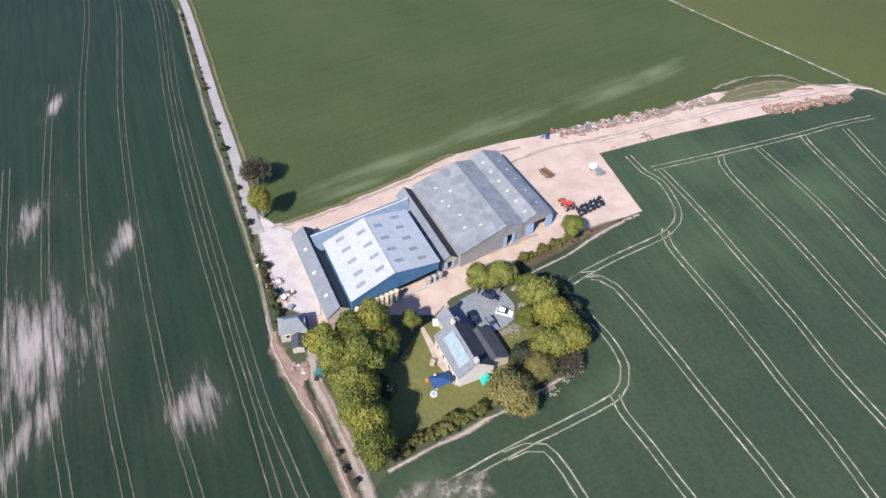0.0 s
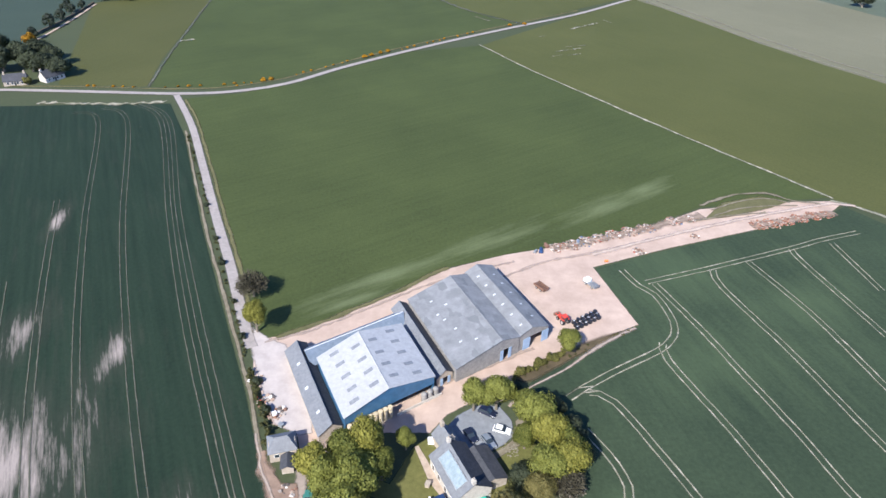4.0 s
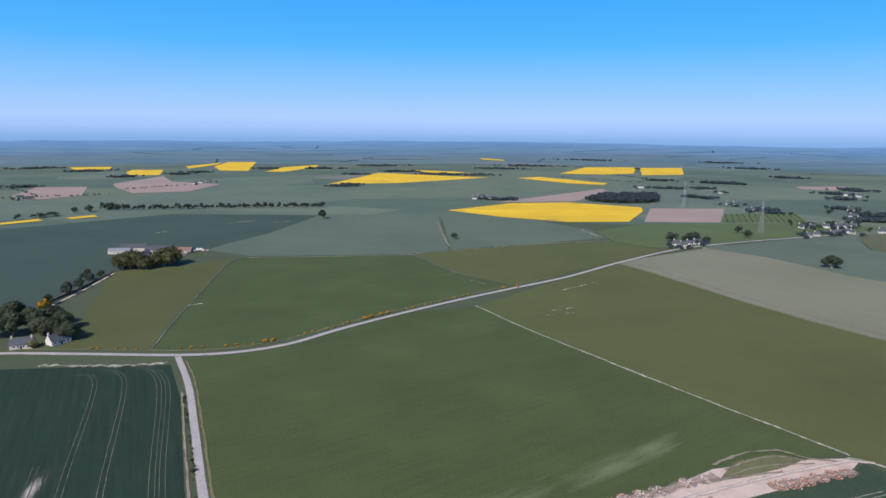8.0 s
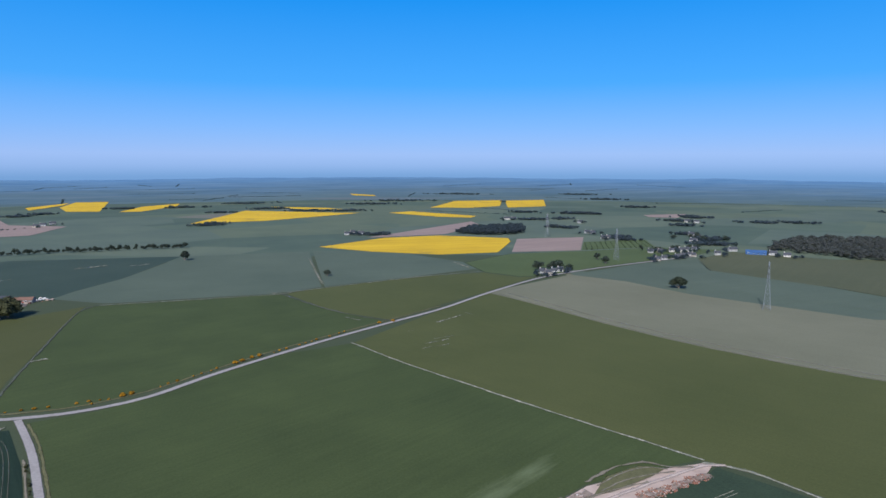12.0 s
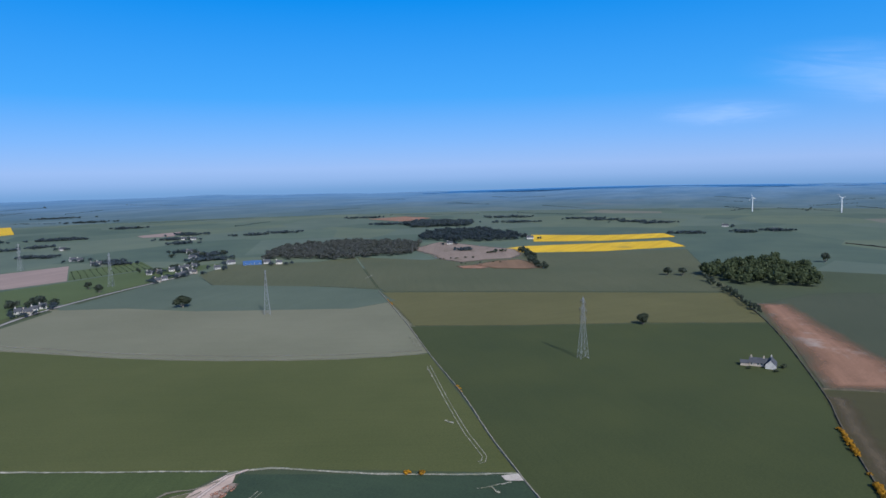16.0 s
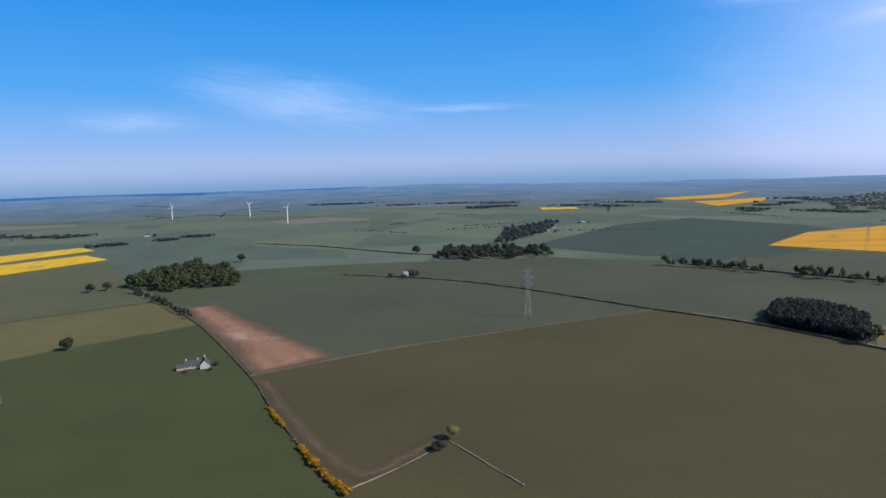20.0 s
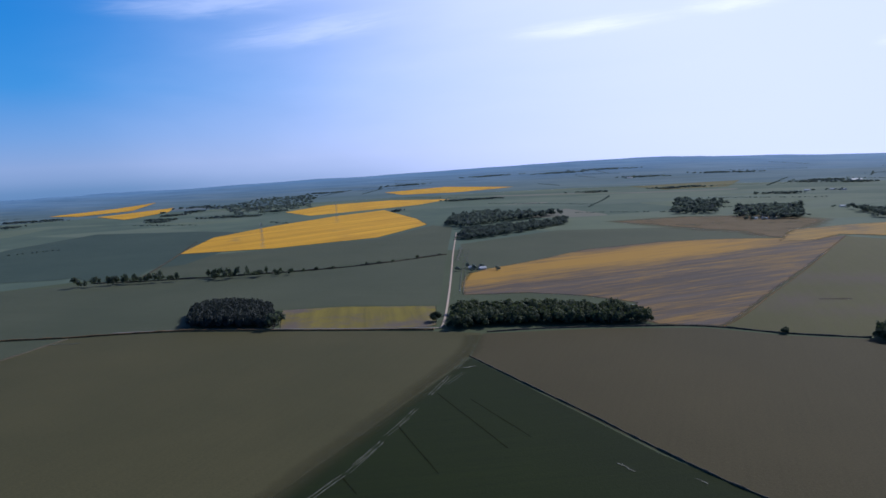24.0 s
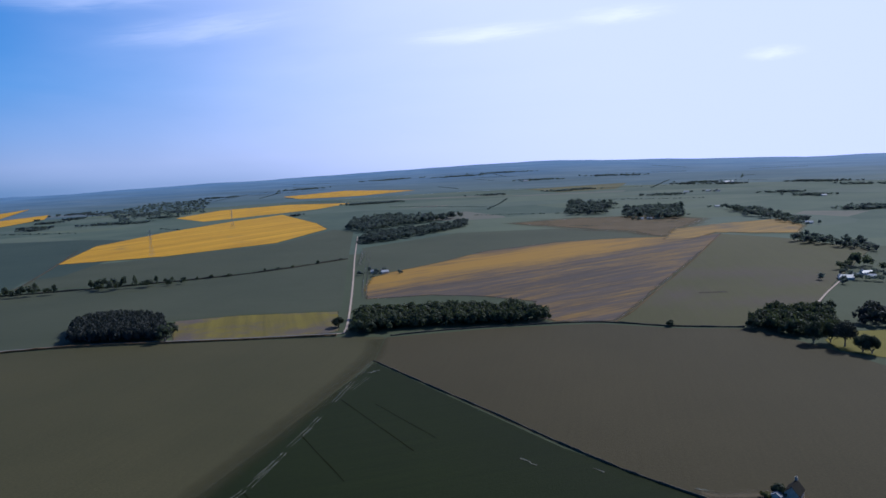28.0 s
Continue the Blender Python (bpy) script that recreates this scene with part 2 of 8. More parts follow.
def patchwork(name, stops, dark, light, amount, sx=0.0031, sy=0.0047):
    """Many fields side by side, each with its own crop."""
    m, n, l, b = nodes_of(name)
    vo = n.new("ShaderNodeTexVoronoi")
    vo.inputs["Scale"].default_value, vo.inputs["Randomness"].default_value = 1.0, 0.75
    l.new(turned(n, l, 24, sx, sy), vo.inputs["Vector"])
    sep = n.new("ShaderNodeSeparateColor")
    l.new(vo.outputs["Color"], sep.inputs[0])
    rp = ramp(n, stops)
    rp.color_ramp.interpolation = "CONSTANT"
    l.new(sep.outputs[0], rp.inputs[0])
    flat = turned(n, l, 0)
    broad, fine = noise_of(n, l, flat, 0.01, 5, 0.6), noise_of(n, l, flat, 0.5, 5, 0.7)
    c = mixer(n, l, amount, rp.outputs[0], mixer(n, l, spread(n, l, broad, 0.3, 0.7), dark, light))
    c = mixer(n, l, 0.12, c, mixer(n, l, fine, tuple(v * 0.5 for v in dark), tuple(v * 1.2 for v in light)))
    l.new(c, b.inputs["Base Color"])
    b.inputs["Roughness"].default_value, b.inputs["Specular IOR Level"].default_value = 0.95, 0.1
    return m


# field colours lightened and blued to hold the distance haze
M_GROUND_HAZED = patchwork("patchwork", [(0.0, (0.074, 0.100, 0.086)), (0.3, (0.096, 0.122, 0.098)), (0.5, (0.122, 0.140, 0.100)), (0.66, (0.110, 0.134, 0.114)), (0.9, (0.130, 0.150, 0.116)), (0.975, (0.19, 0.165, 0.145))], (0.040, 0.066, 0.042), (0.12, 0.145, 0.08), 0.35)
SOIL = (0.40, 0.335, 0.30)
M_CROP_W = crop("young_barley", (0.010, 0.022, 0.014), (0.021, 0.037, 0.022), 116, 0.55, SOIL, 0.0, [
    (*(-95.0, 94.1), 19, 21, 10), (*(-86.8, 130.7), 3.5, 11, 8), (*(-53.6, 78.2), 8, 9, 30), (*(-115.9, 139.3), 5, 12, 10), (*(-137.0, 198.4), 2.6, 10, 10),
    (*(-83.2, 75.5), 4, 10, 10), (*(-85.0, 67.0), 3, 14, 5)], 0.02, 0.45, 0.03, 0.74, (0.062, 0.057, 0.044), 2.22, 0.6, 0.5)
# lighter green ellipses, mostly on the side towards the yard
M_CROP_E = crop("winter_wheat", (0.024, 0.038, 0.023), (0.045, 0.066, 0.036), -75, 0.15, (0.095, 0.135, 0.066), -0.10, [
    (*(74.5, 171.6), 46, 20, 20), (*(75.4, 131.9), 34, 20, 20), (*(113.5, 161.0), 30, 14, 20), (*(-3.9, 61.5), 7, 4, 40), (*(35.1, 84.7), 9, 4, 30)], 0.03, 0.45, 0.03, 0.34)
M_GRASS_N = crop("green_barley", (0.039, 0.052, 0.018), (0.066, 0.084, 0.028), 35, 0.22, (0.21, 0.24, 0.13), -0.10, [(*(-15.6, 170.3), 30, 5, 30), (*(15.8, 191.3), 26, 6, 30), (*(60.9, 217.8), 22, 6, 35), (*(-28.2, 155.3), 14, 3, 30), (*(80.9, 231.8), 16, 5, 35)], 0.02, 0.45, 0.03, 0.42)
M_OLIVE = crop("olive_grass", (0.059, 0.068, 0.021), (0.087, 0.092, 0.031), -54, 0.14, (0.20, 0.19, 0.10), -0.07, (), 0.012)
M_BRIGHT = crop("bright_pasture", (0.056, 0.063, 0.020), (0.083, 0.085, 0.030), 70, 0.14, (0.22, 0.16, 0.09), -0.02, (), 0.010)
M_MEADOW = feather(crop("green_meadow", (0.060, 0.080, 0.030), (0.088, 0.110, 0.042), 25, 0.14, (0.16, 0.15, 0.08), -0.04, (), 0.008), 0.08)
M_PALE = feather(crop("pale_stubble", (0.130, 0.127, 0.080), (0.180, 0.172, 0.113), -55, 0.12, (0.27, 0.24, 0.18), -0.03, (), 0.010, 0.25), 0.1)
M_SOFT = feather(crop("soft_green_crop", (0.048, 0.056, 0.032), (0.072, 0.078, 0.046), 12, 0.14, (0.14, 0.12, 0.085), -0.05, (), 0.008, 0.2), 0.08)
M_SAGE = feather(crop("sage_barley", (0.068, 0.087, 0.062), (0.104, 0.124, 0.086), 12, 0.16, (0.20, 0.18, 0.12), -0.04, (), 0.008, 0.2), 0.08)
M_FARCROP = crop("blue_green_crop", (0.032, 0.050, 0.038), (0.052, 0.072, 0.052), 30, 0.14, (0.14, 0.14, 0.10), -0.06, (), 0.008)
M_DRAB = feather(crop("drab_grass", (0.066, 0.074, 0.038), (0.098, 0.098, 0.052), 40, 0.15, (0.17, 0.12, 0.07), 0.0, (), 0.006, 0.2, 0.012), 0.06)
M_DEEP = crop("deep_green_crop", (0.038, 0.049, 0.018), (0.059, 0.067, 0.022), 50, 0.12, (0.13, 0.13, 0.05), -0.05, (), 0.014)
M_TAN = feather(crop("tan_grass", (0.084, 0.080, 0.030), (0.120, 0.108, 0.043), 150, 0.2, (0.2, 0.16, 0.085), -0.03, (), 0.012, 0.25), 0.08)
M_MUTED = feather(crop("muted_barley", (0.045, 0.044, 0.019), (0.073, 0.064, 0.028), -84, 0.12, (0.13, 0.097, 0.06), -0.03, (), 0.007), 0.08)
M_FALLOW = feather(crop("brown_fallow", (0.047, 0.039, 0.0185), (0.066, 0.053, 0.025), -84, 0.12, (0.12, 0.10, 0.065), -0.06, (), 0.006), 0.08)
M_LAWN = feather(crop("lawn", (0.095, 0.098, 0.030), (0.15, 0.142, 0.050), 30, 0.12, (0.20, 0.165, 0.085), 0.02, (), 0.08), 0.6)
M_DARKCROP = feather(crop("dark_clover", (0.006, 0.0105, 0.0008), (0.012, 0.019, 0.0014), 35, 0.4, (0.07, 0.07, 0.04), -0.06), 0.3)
M_RAPE = feather(crop("oilseed_rape_in_flower", (0.44, 0.26, 0.014), (0.66, 0.42, 0.024), 5, 0.5, (0.26, 0.20, 0.05), 0.13, (), 0.012, 0.1, 0.016), 0.05)
M_RAPE_GOLD = feather(crop("golden_rape_in_flower", (0.34, 0.16, 0.012), (0.60, 0.325, 0.02), 76, 0.75, (0.22, 0.14, 0.05), 0.13, (), 0.012, 0.07, 0.014), 0.05)
M_RAPE_THIN = feather(crop("thin_rape", (0.12, 0.095, 0.060), (0.33, 0.19, 0.035), 51, 0.7, (0.10, 0.085, 0.065), 0.20, (), 0.012, 0.11, 0.010), 0.05)
M_RAPE_SOIL = feather(crop("thin_rape_on_bare_soil", (0.052, 0.041, 0.034), (0.096, 0.077, 0.070), 50, 0.6, (0.34, 0.185, 0.028), -0.3, [(196, -742, 215, 42, 53), (125, -825, 85, 26, 50), (290, -610, 60, 26, 55)], 0.016, 0.075, 0.012, 0.86, (0.095, 0.070, 0.038), 1.62, 0.7, 0.8, 0.07), 0.05, 0.05, 0.8, 0.9)
M_WORN = feather(crop("worn_field_edge", (0.078, 0.062, 0.036), (0.125, 0.095, 0.058), 125, 0.3, (0.17, 0.125, 0.09), 0.05, (), 0.06), 0.15, 0.0, 1.1, 0.7)
M_PLOUGH = crop("ploughed_soil", (0.22, 0.16, 0.135), (0.30, 0.22, 0.185), 15, 0.4, (0.36, 0.31, 0.25), 0.0, (), 0.012, 0.2)
M_PINK = feather(crop("red_ploughed_soil", (0.20, 0.105, 0.062), (0.28, 0.155, 0.098), 20, 0.35, (0.36, 0.29, 0.24), 0.14, (), 0.02, 0.25, 0.025), 0.05, 0.0, 1.0, 0.8)
M_ROUGH = feather(crop("rough_grass", (0.075, 0.078, 0.034), (0.15, 0.135, 0.066), 0, 0.1, (0.27, 0.2, 0.14), 0.05, (), 0.1), 0.5)
M_SCUFF = feather(crop("scuffed_crop", (0.12, 0.125, 0.08), (0.19, 0.185, 0.125), 0, 0.2, (0.40, 0.36, 0.29), 0.24, (), 0.1, 0.45, 0.22), 0.3, 0.15, 0.75)
M_SAND = feather(crop("sandy_soil", (0.34, 0.29, 0.24), (0.46, 0.40, 0.34), 0, 0.2, (0.5, 0.45, 0.39), 0.05, (), 0.06), 0.3)
M_DUST = feather(plain("dusty_hardcore", (0.40, 0.295, 0.238), (0.49, 0.375, 0.308), 0.14, 0.95, 0, 0.1, 0.04, 0.05, 0.03), 0.6, 0.05, 0.5)
M_CONCRETE = feather(plain("pale_concrete", (0.385, 0.335, 0.31), (0.475, 0.42, 0.39), 0.2, 0.9, 0, 0.2, 0.04), 0.5)
M_TARMAC = feather(plain("worn_tarmac", (0.26, 0.228, 0.21), (0.345, 0.308, 0.285), 0.8, 0.9, 0, 0.2), 0.6, 0.02, 0.25, 0.4)
M_GRAVEL = feather(plain("grey_gravel", (0.165, 0.175, 0.19), (0.235, 0.245, 0.26), 0.6, 0.95, 0, 0.1), 0.6)
M_TRACK = feather(plain("dirt_track", (0.33, 0.255, 0.195), (0.46, 0.37, 0.295), 0.8, 0.95, 0, 0.1), 0.7)
M_TRAM = feather(crop("bare_wheel_track", (0.12, 0.13, 0.085), (0.26, 0.245, 0.18), 0, 0.1, (0.42, 0.38, 0.30), 0.22, (), 0.06, 0.45, 0.3), 0.35, 0.05, 0.7, 0.8)
M_TRAM_THIN = feather(crop("grassy_wheel_track", (0.05, 0.058, 0.042), (0.125, 0.125, 0.092), 0, 0.1, (0.22, 0.20, 0.16), 0.14, (), 0.04, 0.45, 0.2), 0.3, 0.05, 0.8, 0.8)
M_VERGE = feather(plain("dry_verge", (0.125, 0.108, 0.072), (0.25, 0.215, 0.16), 0.5, 0.95, 0, 0.1), 0.5)

LEAF = leafy("spring_leaves", (0.058, 0.074, 0.015), (0.23, 0.235, 0.056))
LEAF_GOLD = leafy("golden_leaves", (0.088, 0.096, 0.017), (0.30, 0.275, 0.06))
LEAF_DARK = leafy("dark_leaves", (0.030, 0.041, 0.026), (0.078, 0.090, 0.052), 0.4)
LEAF_BROWN = leafy("bronze_leaves", (0.09, 0.082, 0.026), (0.26, 0.22, 0.08))
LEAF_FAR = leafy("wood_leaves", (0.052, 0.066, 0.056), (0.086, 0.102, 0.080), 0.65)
# distance haze mixed into the leaf colour: paler and bluer than near leaves
LEAF_DIST_HAZE = leafy("hazed_copse_leaves", (0.092, 0.118, 0.152), (0.126, 0.154, 0.186), 0.75)
LEAF_PINE = leafy("pine_needles", (0.026, 0.030, 0.030), (0.042, 0.048, 0.045), 0.3)
LEAF_HEDGE = leafy("hedge_leaves", (0.05, 0.056, 0.016), (0.18, 0.165, 0.05))
GORSE = leafy("gorse_flowers", (0.14, 0.075, 0.010), (0.48, 0.24, 0.012))
BARK = plain("bark", (0.13, 0.11, 0.085), (0.22, 0.19, 0.15), 3.0, 0.9, 0, 0.2, 0.4, 0.03, 0.8)

# ---- building blocks ----


def mesh_of(name, verts, faces, mat, smooth=False):
    me = bpy.data.meshes.new(name)
    me.from_pydata([tuple(v) for v in verts], [], [tuple(int(i) for i in f) for f in faces])
    me.materials.append(mat)
    if smooth:
        me.polygons.foreach_set("use_smooth", [True] * len(me.polygons))
    me.update()
    return me


def part(name, bm, mat, parent, label=""):
    me = bpy.data.meshes.new(name)
    bmesh.ops.recalc_face_normals(bm, faces=bm.faces[:])
    bm.to_mesh(me)
    bm.free()
    me.materials.append(mat)
    ob = new(name, me)
    ob.parent = parent
    return tagged(ob, label)


def thing(name, label, category, at=(0, 0, 0), turn=0.0, group="", kind=""):
    ob = new(name)
    ob.matrix_basis = pose(*at, 0, 0, turn)
    return tagged(ob, label, category, group, kind)


def box(bm, x0, x1, y0, y1, z0, z1, tr=None):
    v = [Vector((x, y, z)) for z in (z0, z1) for y in (y0, y1) for x in (x0, x1)]
    v = [bm.verts.new(tr(p) if tr else p) for p in v]
    for f in ((0, 1, 3, 2), (4, 5, 7, 6), (0, 1, 5, 4), (2, 3, 7, 6), (0, 2, 6, 4), (1, 3, 7, 5)):
        bm.faces.new([v[i] for i in f])


def boxed(*a, tr=None):
    bm = bmesh.new()
    box(bm, *a, tr=tr)
    return bm


def beam(bm, p, q, r, n=4, r2=None):
    p, q = Vector(p), Vector(q)
    d = (q - p).normalized()
    s = d.orthogonal().normalized()
    t = d.cross(s)
    r2 = r if r2 is None else r2
    rings = []
    for c, rr in ((p, r), (q, r2)):
        rings.append([bm.verts.new(c + (s * math.cos(2 * math.pi * (i + 0.5) / n) + t * math.sin(2 * math.pi * (i + 0.5) / n)) * rr) for i in range(n)])
    for i in range(n):
        bm.faces.new((rings[0][i], rings[0][(i + 1) % n], rings[1][(i + 1) % n], rings[1][i]))
    bm.faces.new(rings[0][::-1])
    bm.faces.new(rings[1])


def rim(az):
    d, e = (az - 165 + 180) % 360 - 180, (az + 185) % 360 - 180
    return 24 + 46 * math.exp(-(d / 24) ** 2) + 14 * math.exp(-(e / 28) ** 2) + 5 * math.sin(radians(az * 5)) + 4 * math.sin(radians(az * 11 + 40))


def hill(x, y):
    """The height of the land: level near by, rising gently towards the skyline."""
    r = math.hypot(x, y)
    s = min(max((r - 1500) / 3300, 0), 1)
    return rim(math.degrees(math.atan2(x, y))) * s * s * (3 - 2 * s) if s > 0 else 0.0


def rise(x, y, level):
    return hill(x, y) + level * (0.03 + math.hypot(x, y) * 0.00012)


RAPES = []


def field(name, label, mat, poly, level=1, kind="structure", parent=None, category="field", soft=0.0):
    """A piece of land laid on the ground sheet; it follows the lie of the land."""
    if name.startswith("rape"):
        RAPES.append(poly)
    bm = bmesh.new()
    face = bm.faces.new([bm.verts.new((x, y, 0)) for x, y in poly])
    face.normal_update()
    if soft:
        edge = bm.loops.layers.uv.new("rim")
        bmesh.ops.inset_region(bm, faces=[face], thickness=soft, use_boundary=True, use_even_offset=False)
        for lp in (k for g in bm.faces for k in g.loops):
            lp[edge].uv = (1.0 if lp.vert.is_boundary else 0.0, 0.0)
    xs, ys = [p[0] for p in poly], [p[1] for p in poly]
    if max(math.hypot(*p) for p in poly) > 1450:
        step = max(60, max(max(xs) - min(xs), max(ys) - min(ys)) / 14)
        for lo, hi, no in ((min(xs), max(xs), (1, 0, 0)), (min(ys), max(ys), (0, 1, 0))):
            c = lo + step
            while c < hi:
                bmesh.ops.bisect_plane(bm, geom=bm.verts[:] + bm.edges[:] + bm.faces[:], plane_co=tuple(c * k for k in no), plane_no=no)
                c += step
    bmesh.ops.triangulate(bm, faces=bm.faces[:])
    for v in bm.verts:
        v.co.z = rise(v.co.x, v.co.y, level)
    for f in bm.faces:
        f.normal_update()
        if f.normal.z < 0:
            f.normal_flip()
    me = bpy.data.meshes.new(name)
    bm.to_mesh(me)
    bm.free()
    me.materials.append(mat)
    ob = new(name, me)
    ob.parent = parent
    return tagged(ob, label, "" if parent else category, "", "" if parent else kind)


def smooth_line(pts, step):
    """A curve through the points, with a point every step metres."""
    out, n = [], len(pts)
    for i in range(n - 1):
        p0, p1, p2, p3 = (Vector(pts[min(max(j, 0), n - 1)][:2]) for j in (i - 1, i, i + 1, i + 2))
        k = max(1, int((p2 - p1).length / step))
        for j in range(k):
            t = j / k
            out.append(0.5 * ((2 * p1) + (p2 - p0) * t + (2 * p0 - 5 * p1 + 4 * p2 - p3) * t * t + (3 * p1 - p0 - 3 * p2 + p3) * t ** 3))
    out.append(Vector(pts[-1][:2]))
    return out


def side_of(line, i):
    d = (line[min(i + 1, len(line) - 1)] - line[max(i - 1, 0)]).normalized()
    return Vector((-d.y, d.x))


def strip(name, label, mat, pts, width, level=2, step=8.0, shift=0.0, ragged=0.0, parent=None, kind="structure", category="track"):
    """A band along a line on the ground: a road, a verge, a wheel track."""
    line = smooth_line(pts, step)
    rng = random.Random(len(line) * 7 + int(width * 10))
    vs, fs = [], []
    for i, p in enumerate(line):
        s = side_of(line, i)
        for e in (-1, 1):
            q = p + s * (shift + e * width / 2 * (1 + rng.uniform(-ragged, ragged)))
            vs.append((q.x, q.y, rise(q.x, q.y, level)))
        if i:
            a = 2 * i
            fs.append((a - 2, a, a + 1, a - 1))
    ob = new(name, mesh_of(name, vs, [f[::-1] for f in fs], mat))
    edge = ob.data.uv_layers.new(name="rim")
    for lp in ob.data.loops:
        edge.data[lp.index].uv = (1.0 if lp.vertex_index % 2 else -1.0, lp.vertex_index * 0.5 * step)
    for f in ob.data.polygons:
        if f.normal.z < 0:
            ob.data.flip_normals()
        break
    ob.parent = parent
    return tagged(ob, label, "" if parent else category, "", "" if parent else kind)


def inside(x, y, poly):
    c, j = False, len(poly) - 1
    for i in range(len(poly)):
        (xi, yi), (xj, yj) = poly[i], poly[j]
        if (yi > y) != (yj > y) and x < (xj - xi) * (y - yi) / (yj - yi) + xi:
            c = not c
        j = i
    return c


ICO = bmesh.new()
bmesh.ops.create_icosphere(ICO, subdivisions=1, radius=1)
ICO_V = np.array([v.co[:] for v in ICO.verts])
ICO_F = np.array([[v.index for v in f.verts] for f in ICO.faces])
ICO.free()


def crown_arrays(seed, lobes, quads, leaf, flat=0.8, cone=False):
    """A crown of radius 1 on z 0: lumps of several sizes covered with small leaf sprays."""
    rng = np.random.RandomState(seed)
    vs, fs, base = [], [], 0
    centres, radii = [], []
    for i in range(lobes):
        d = rng.normal(size=3)
        d /= np.linalg.norm(d)
        d[2] = abs(d[2]) * 1.2 - 0.45
        if cone:
            h = rng.uniform(0, 1)
            d = np.array([d[0] * (1 - h) * 0.75, d[1] * (1 - h) * 0.75, h * 2.2 - 0.6])
            rad = 0.18 + 0.32 * (1 - h)
        else:
            d = d * rng.uniform(0.35, 0.72) * (1, 1, flat)
            rad = rng.uniform(0.26, 0.46)
        centres.append(d), radii.append(rad)
        jig = 1 + rng.uniform(-0.22, 0.22, (len(ICO_V), 1))
        vs.append(ICO_V * rad * 0.66 * jig * (1, 1, 0.9) + d)
        fs += [(f + base).tolist() for f in ICO_F]
        base += len(ICO_V)
    if quads:
        w = np.array(radii) ** 2
        which = rng.choice(lobes, quads, p=w / w.sum())
        d = rng.normal(size=(quads, 3))
        d[:, 2] = d[:, 2] * 0.9 + 0.25
        d /= np.linalg.norm(d, axis=1, keepdims=True)
        pos = np.array(centres)[which] + d * np.array(radii)[which][:, None] * rng.uniform(0.74, 1.2, (quads, 1))
        a = np.cross(d, rng.normal(size=(quads, 3)))
        a /= np.linalg.norm(a, axis=1, keepdims=True)
        b = np.cross(d, a) + d * rng.uniform(-0.5, 0.5, (quads, 1))
        s = leaf * rng.uniform(0.55, 1.3, (quads, 1))
        q = np.stack([pos - a * s - b * s * 0.6, pos + a * s * 0.8 - b * s * 0.7, pos + a * s + b * s * 0.7, pos - a * s * 0.7 + b * s], 1)
        vs.append(q.reshape(-1, 3))
        fs += (np.arange(quads * 4).reshape(-1, 4) + base).tolist()
    return np.concatenate(vs), fs


def bare_arrays(seed, n):
    """Twigs of a tree not yet in leaf: limbs that fork into fine twigs all through the crown."""
    rng = np.random.RandomState(seed)
    vs, fs = [], []
    for i in range(n):
        d = rng.normal(size=3)
        d[2] = abs(d[2]) * 0.9 - 0.1
        d /= np.linalg.norm(d)
        big = i < 40
        p = np.array([0, 0, -0.6]) + d * (0.1 if big else rng.uniform(0.4, 1.25))
        w = d + rng.normal(size=3) * (0.1 if big else 0.7)
        q = p + w / np.linalg.norm(w) * (rng.uniform(0.6, 0.95) if big else rng.uniform(0.12, 0.3))
        s = np.cross(w, rng.normal(size=3)) * (0.012 if big else 0.006)
        b = len(vs)
        vs += [p - s * 2, p + s * 2, q + s, q - s]
        fs.append((b, b + 1, b + 2, b + 3))
    return np.array(vs), fs


TREES = {}


def tree_model(key, label, leaf_mat, seed, lobes, quads, leaf, flat=0.8, cone=False, trunk_h=0.9, category="tree", bare=False):
    """A tree of crown radius 1 and full height about 2 + trunk, kept as the pattern for copies."""
    bm = bmesh.new()
    rng = random.Random(seed)
    top = trunk_h + 0.7
    beam(bm, (0, 0, -0.05), (0, 0, trunk_h), 0.10, 6, 0.07)
    for i in range(6):
        a = i * 1.05 + rng.uniform(0, 0.5)
        h = rng.uniform(0.5, 0.95) * trunk_h
        beam(bm, (0, 0, h), (math.cos(a) * 0.5, math.sin(a) * 0.5, h + rng.uniform(0.3, 0.7)), 0.045, 5, 0.02)
    vs, fs = bare_arrays(seed, quads) if bare else crown_arrays(seed, lobes, quads, leaf, flat, cone)
    vs = vs + np.array([0, 0, top])
    me = mesh_of("crown", vs, fs, leaf_mat)
    tm = bpy.data.meshes.new("trunk")
    bm.to_mesh(tm)
    bm.free()
    tm.materials.append(BARK)
    TREES[key] = (label, category, me, tm)


def tree(key, x, y, radius, height=1.0, turn=0.0, label="", group="", name="tree"):
    lab, cat, me, tm = TREES[key]
    t = thing(name, label or lab, cat, (x, y, hill(x, y)), turn, group)
    t.scale = (radius, radius, radius * height)
    for nm, m in (("trunk", tm), ("crown", me)):
        o = new(nm, m)
        o.parent = t
    return t


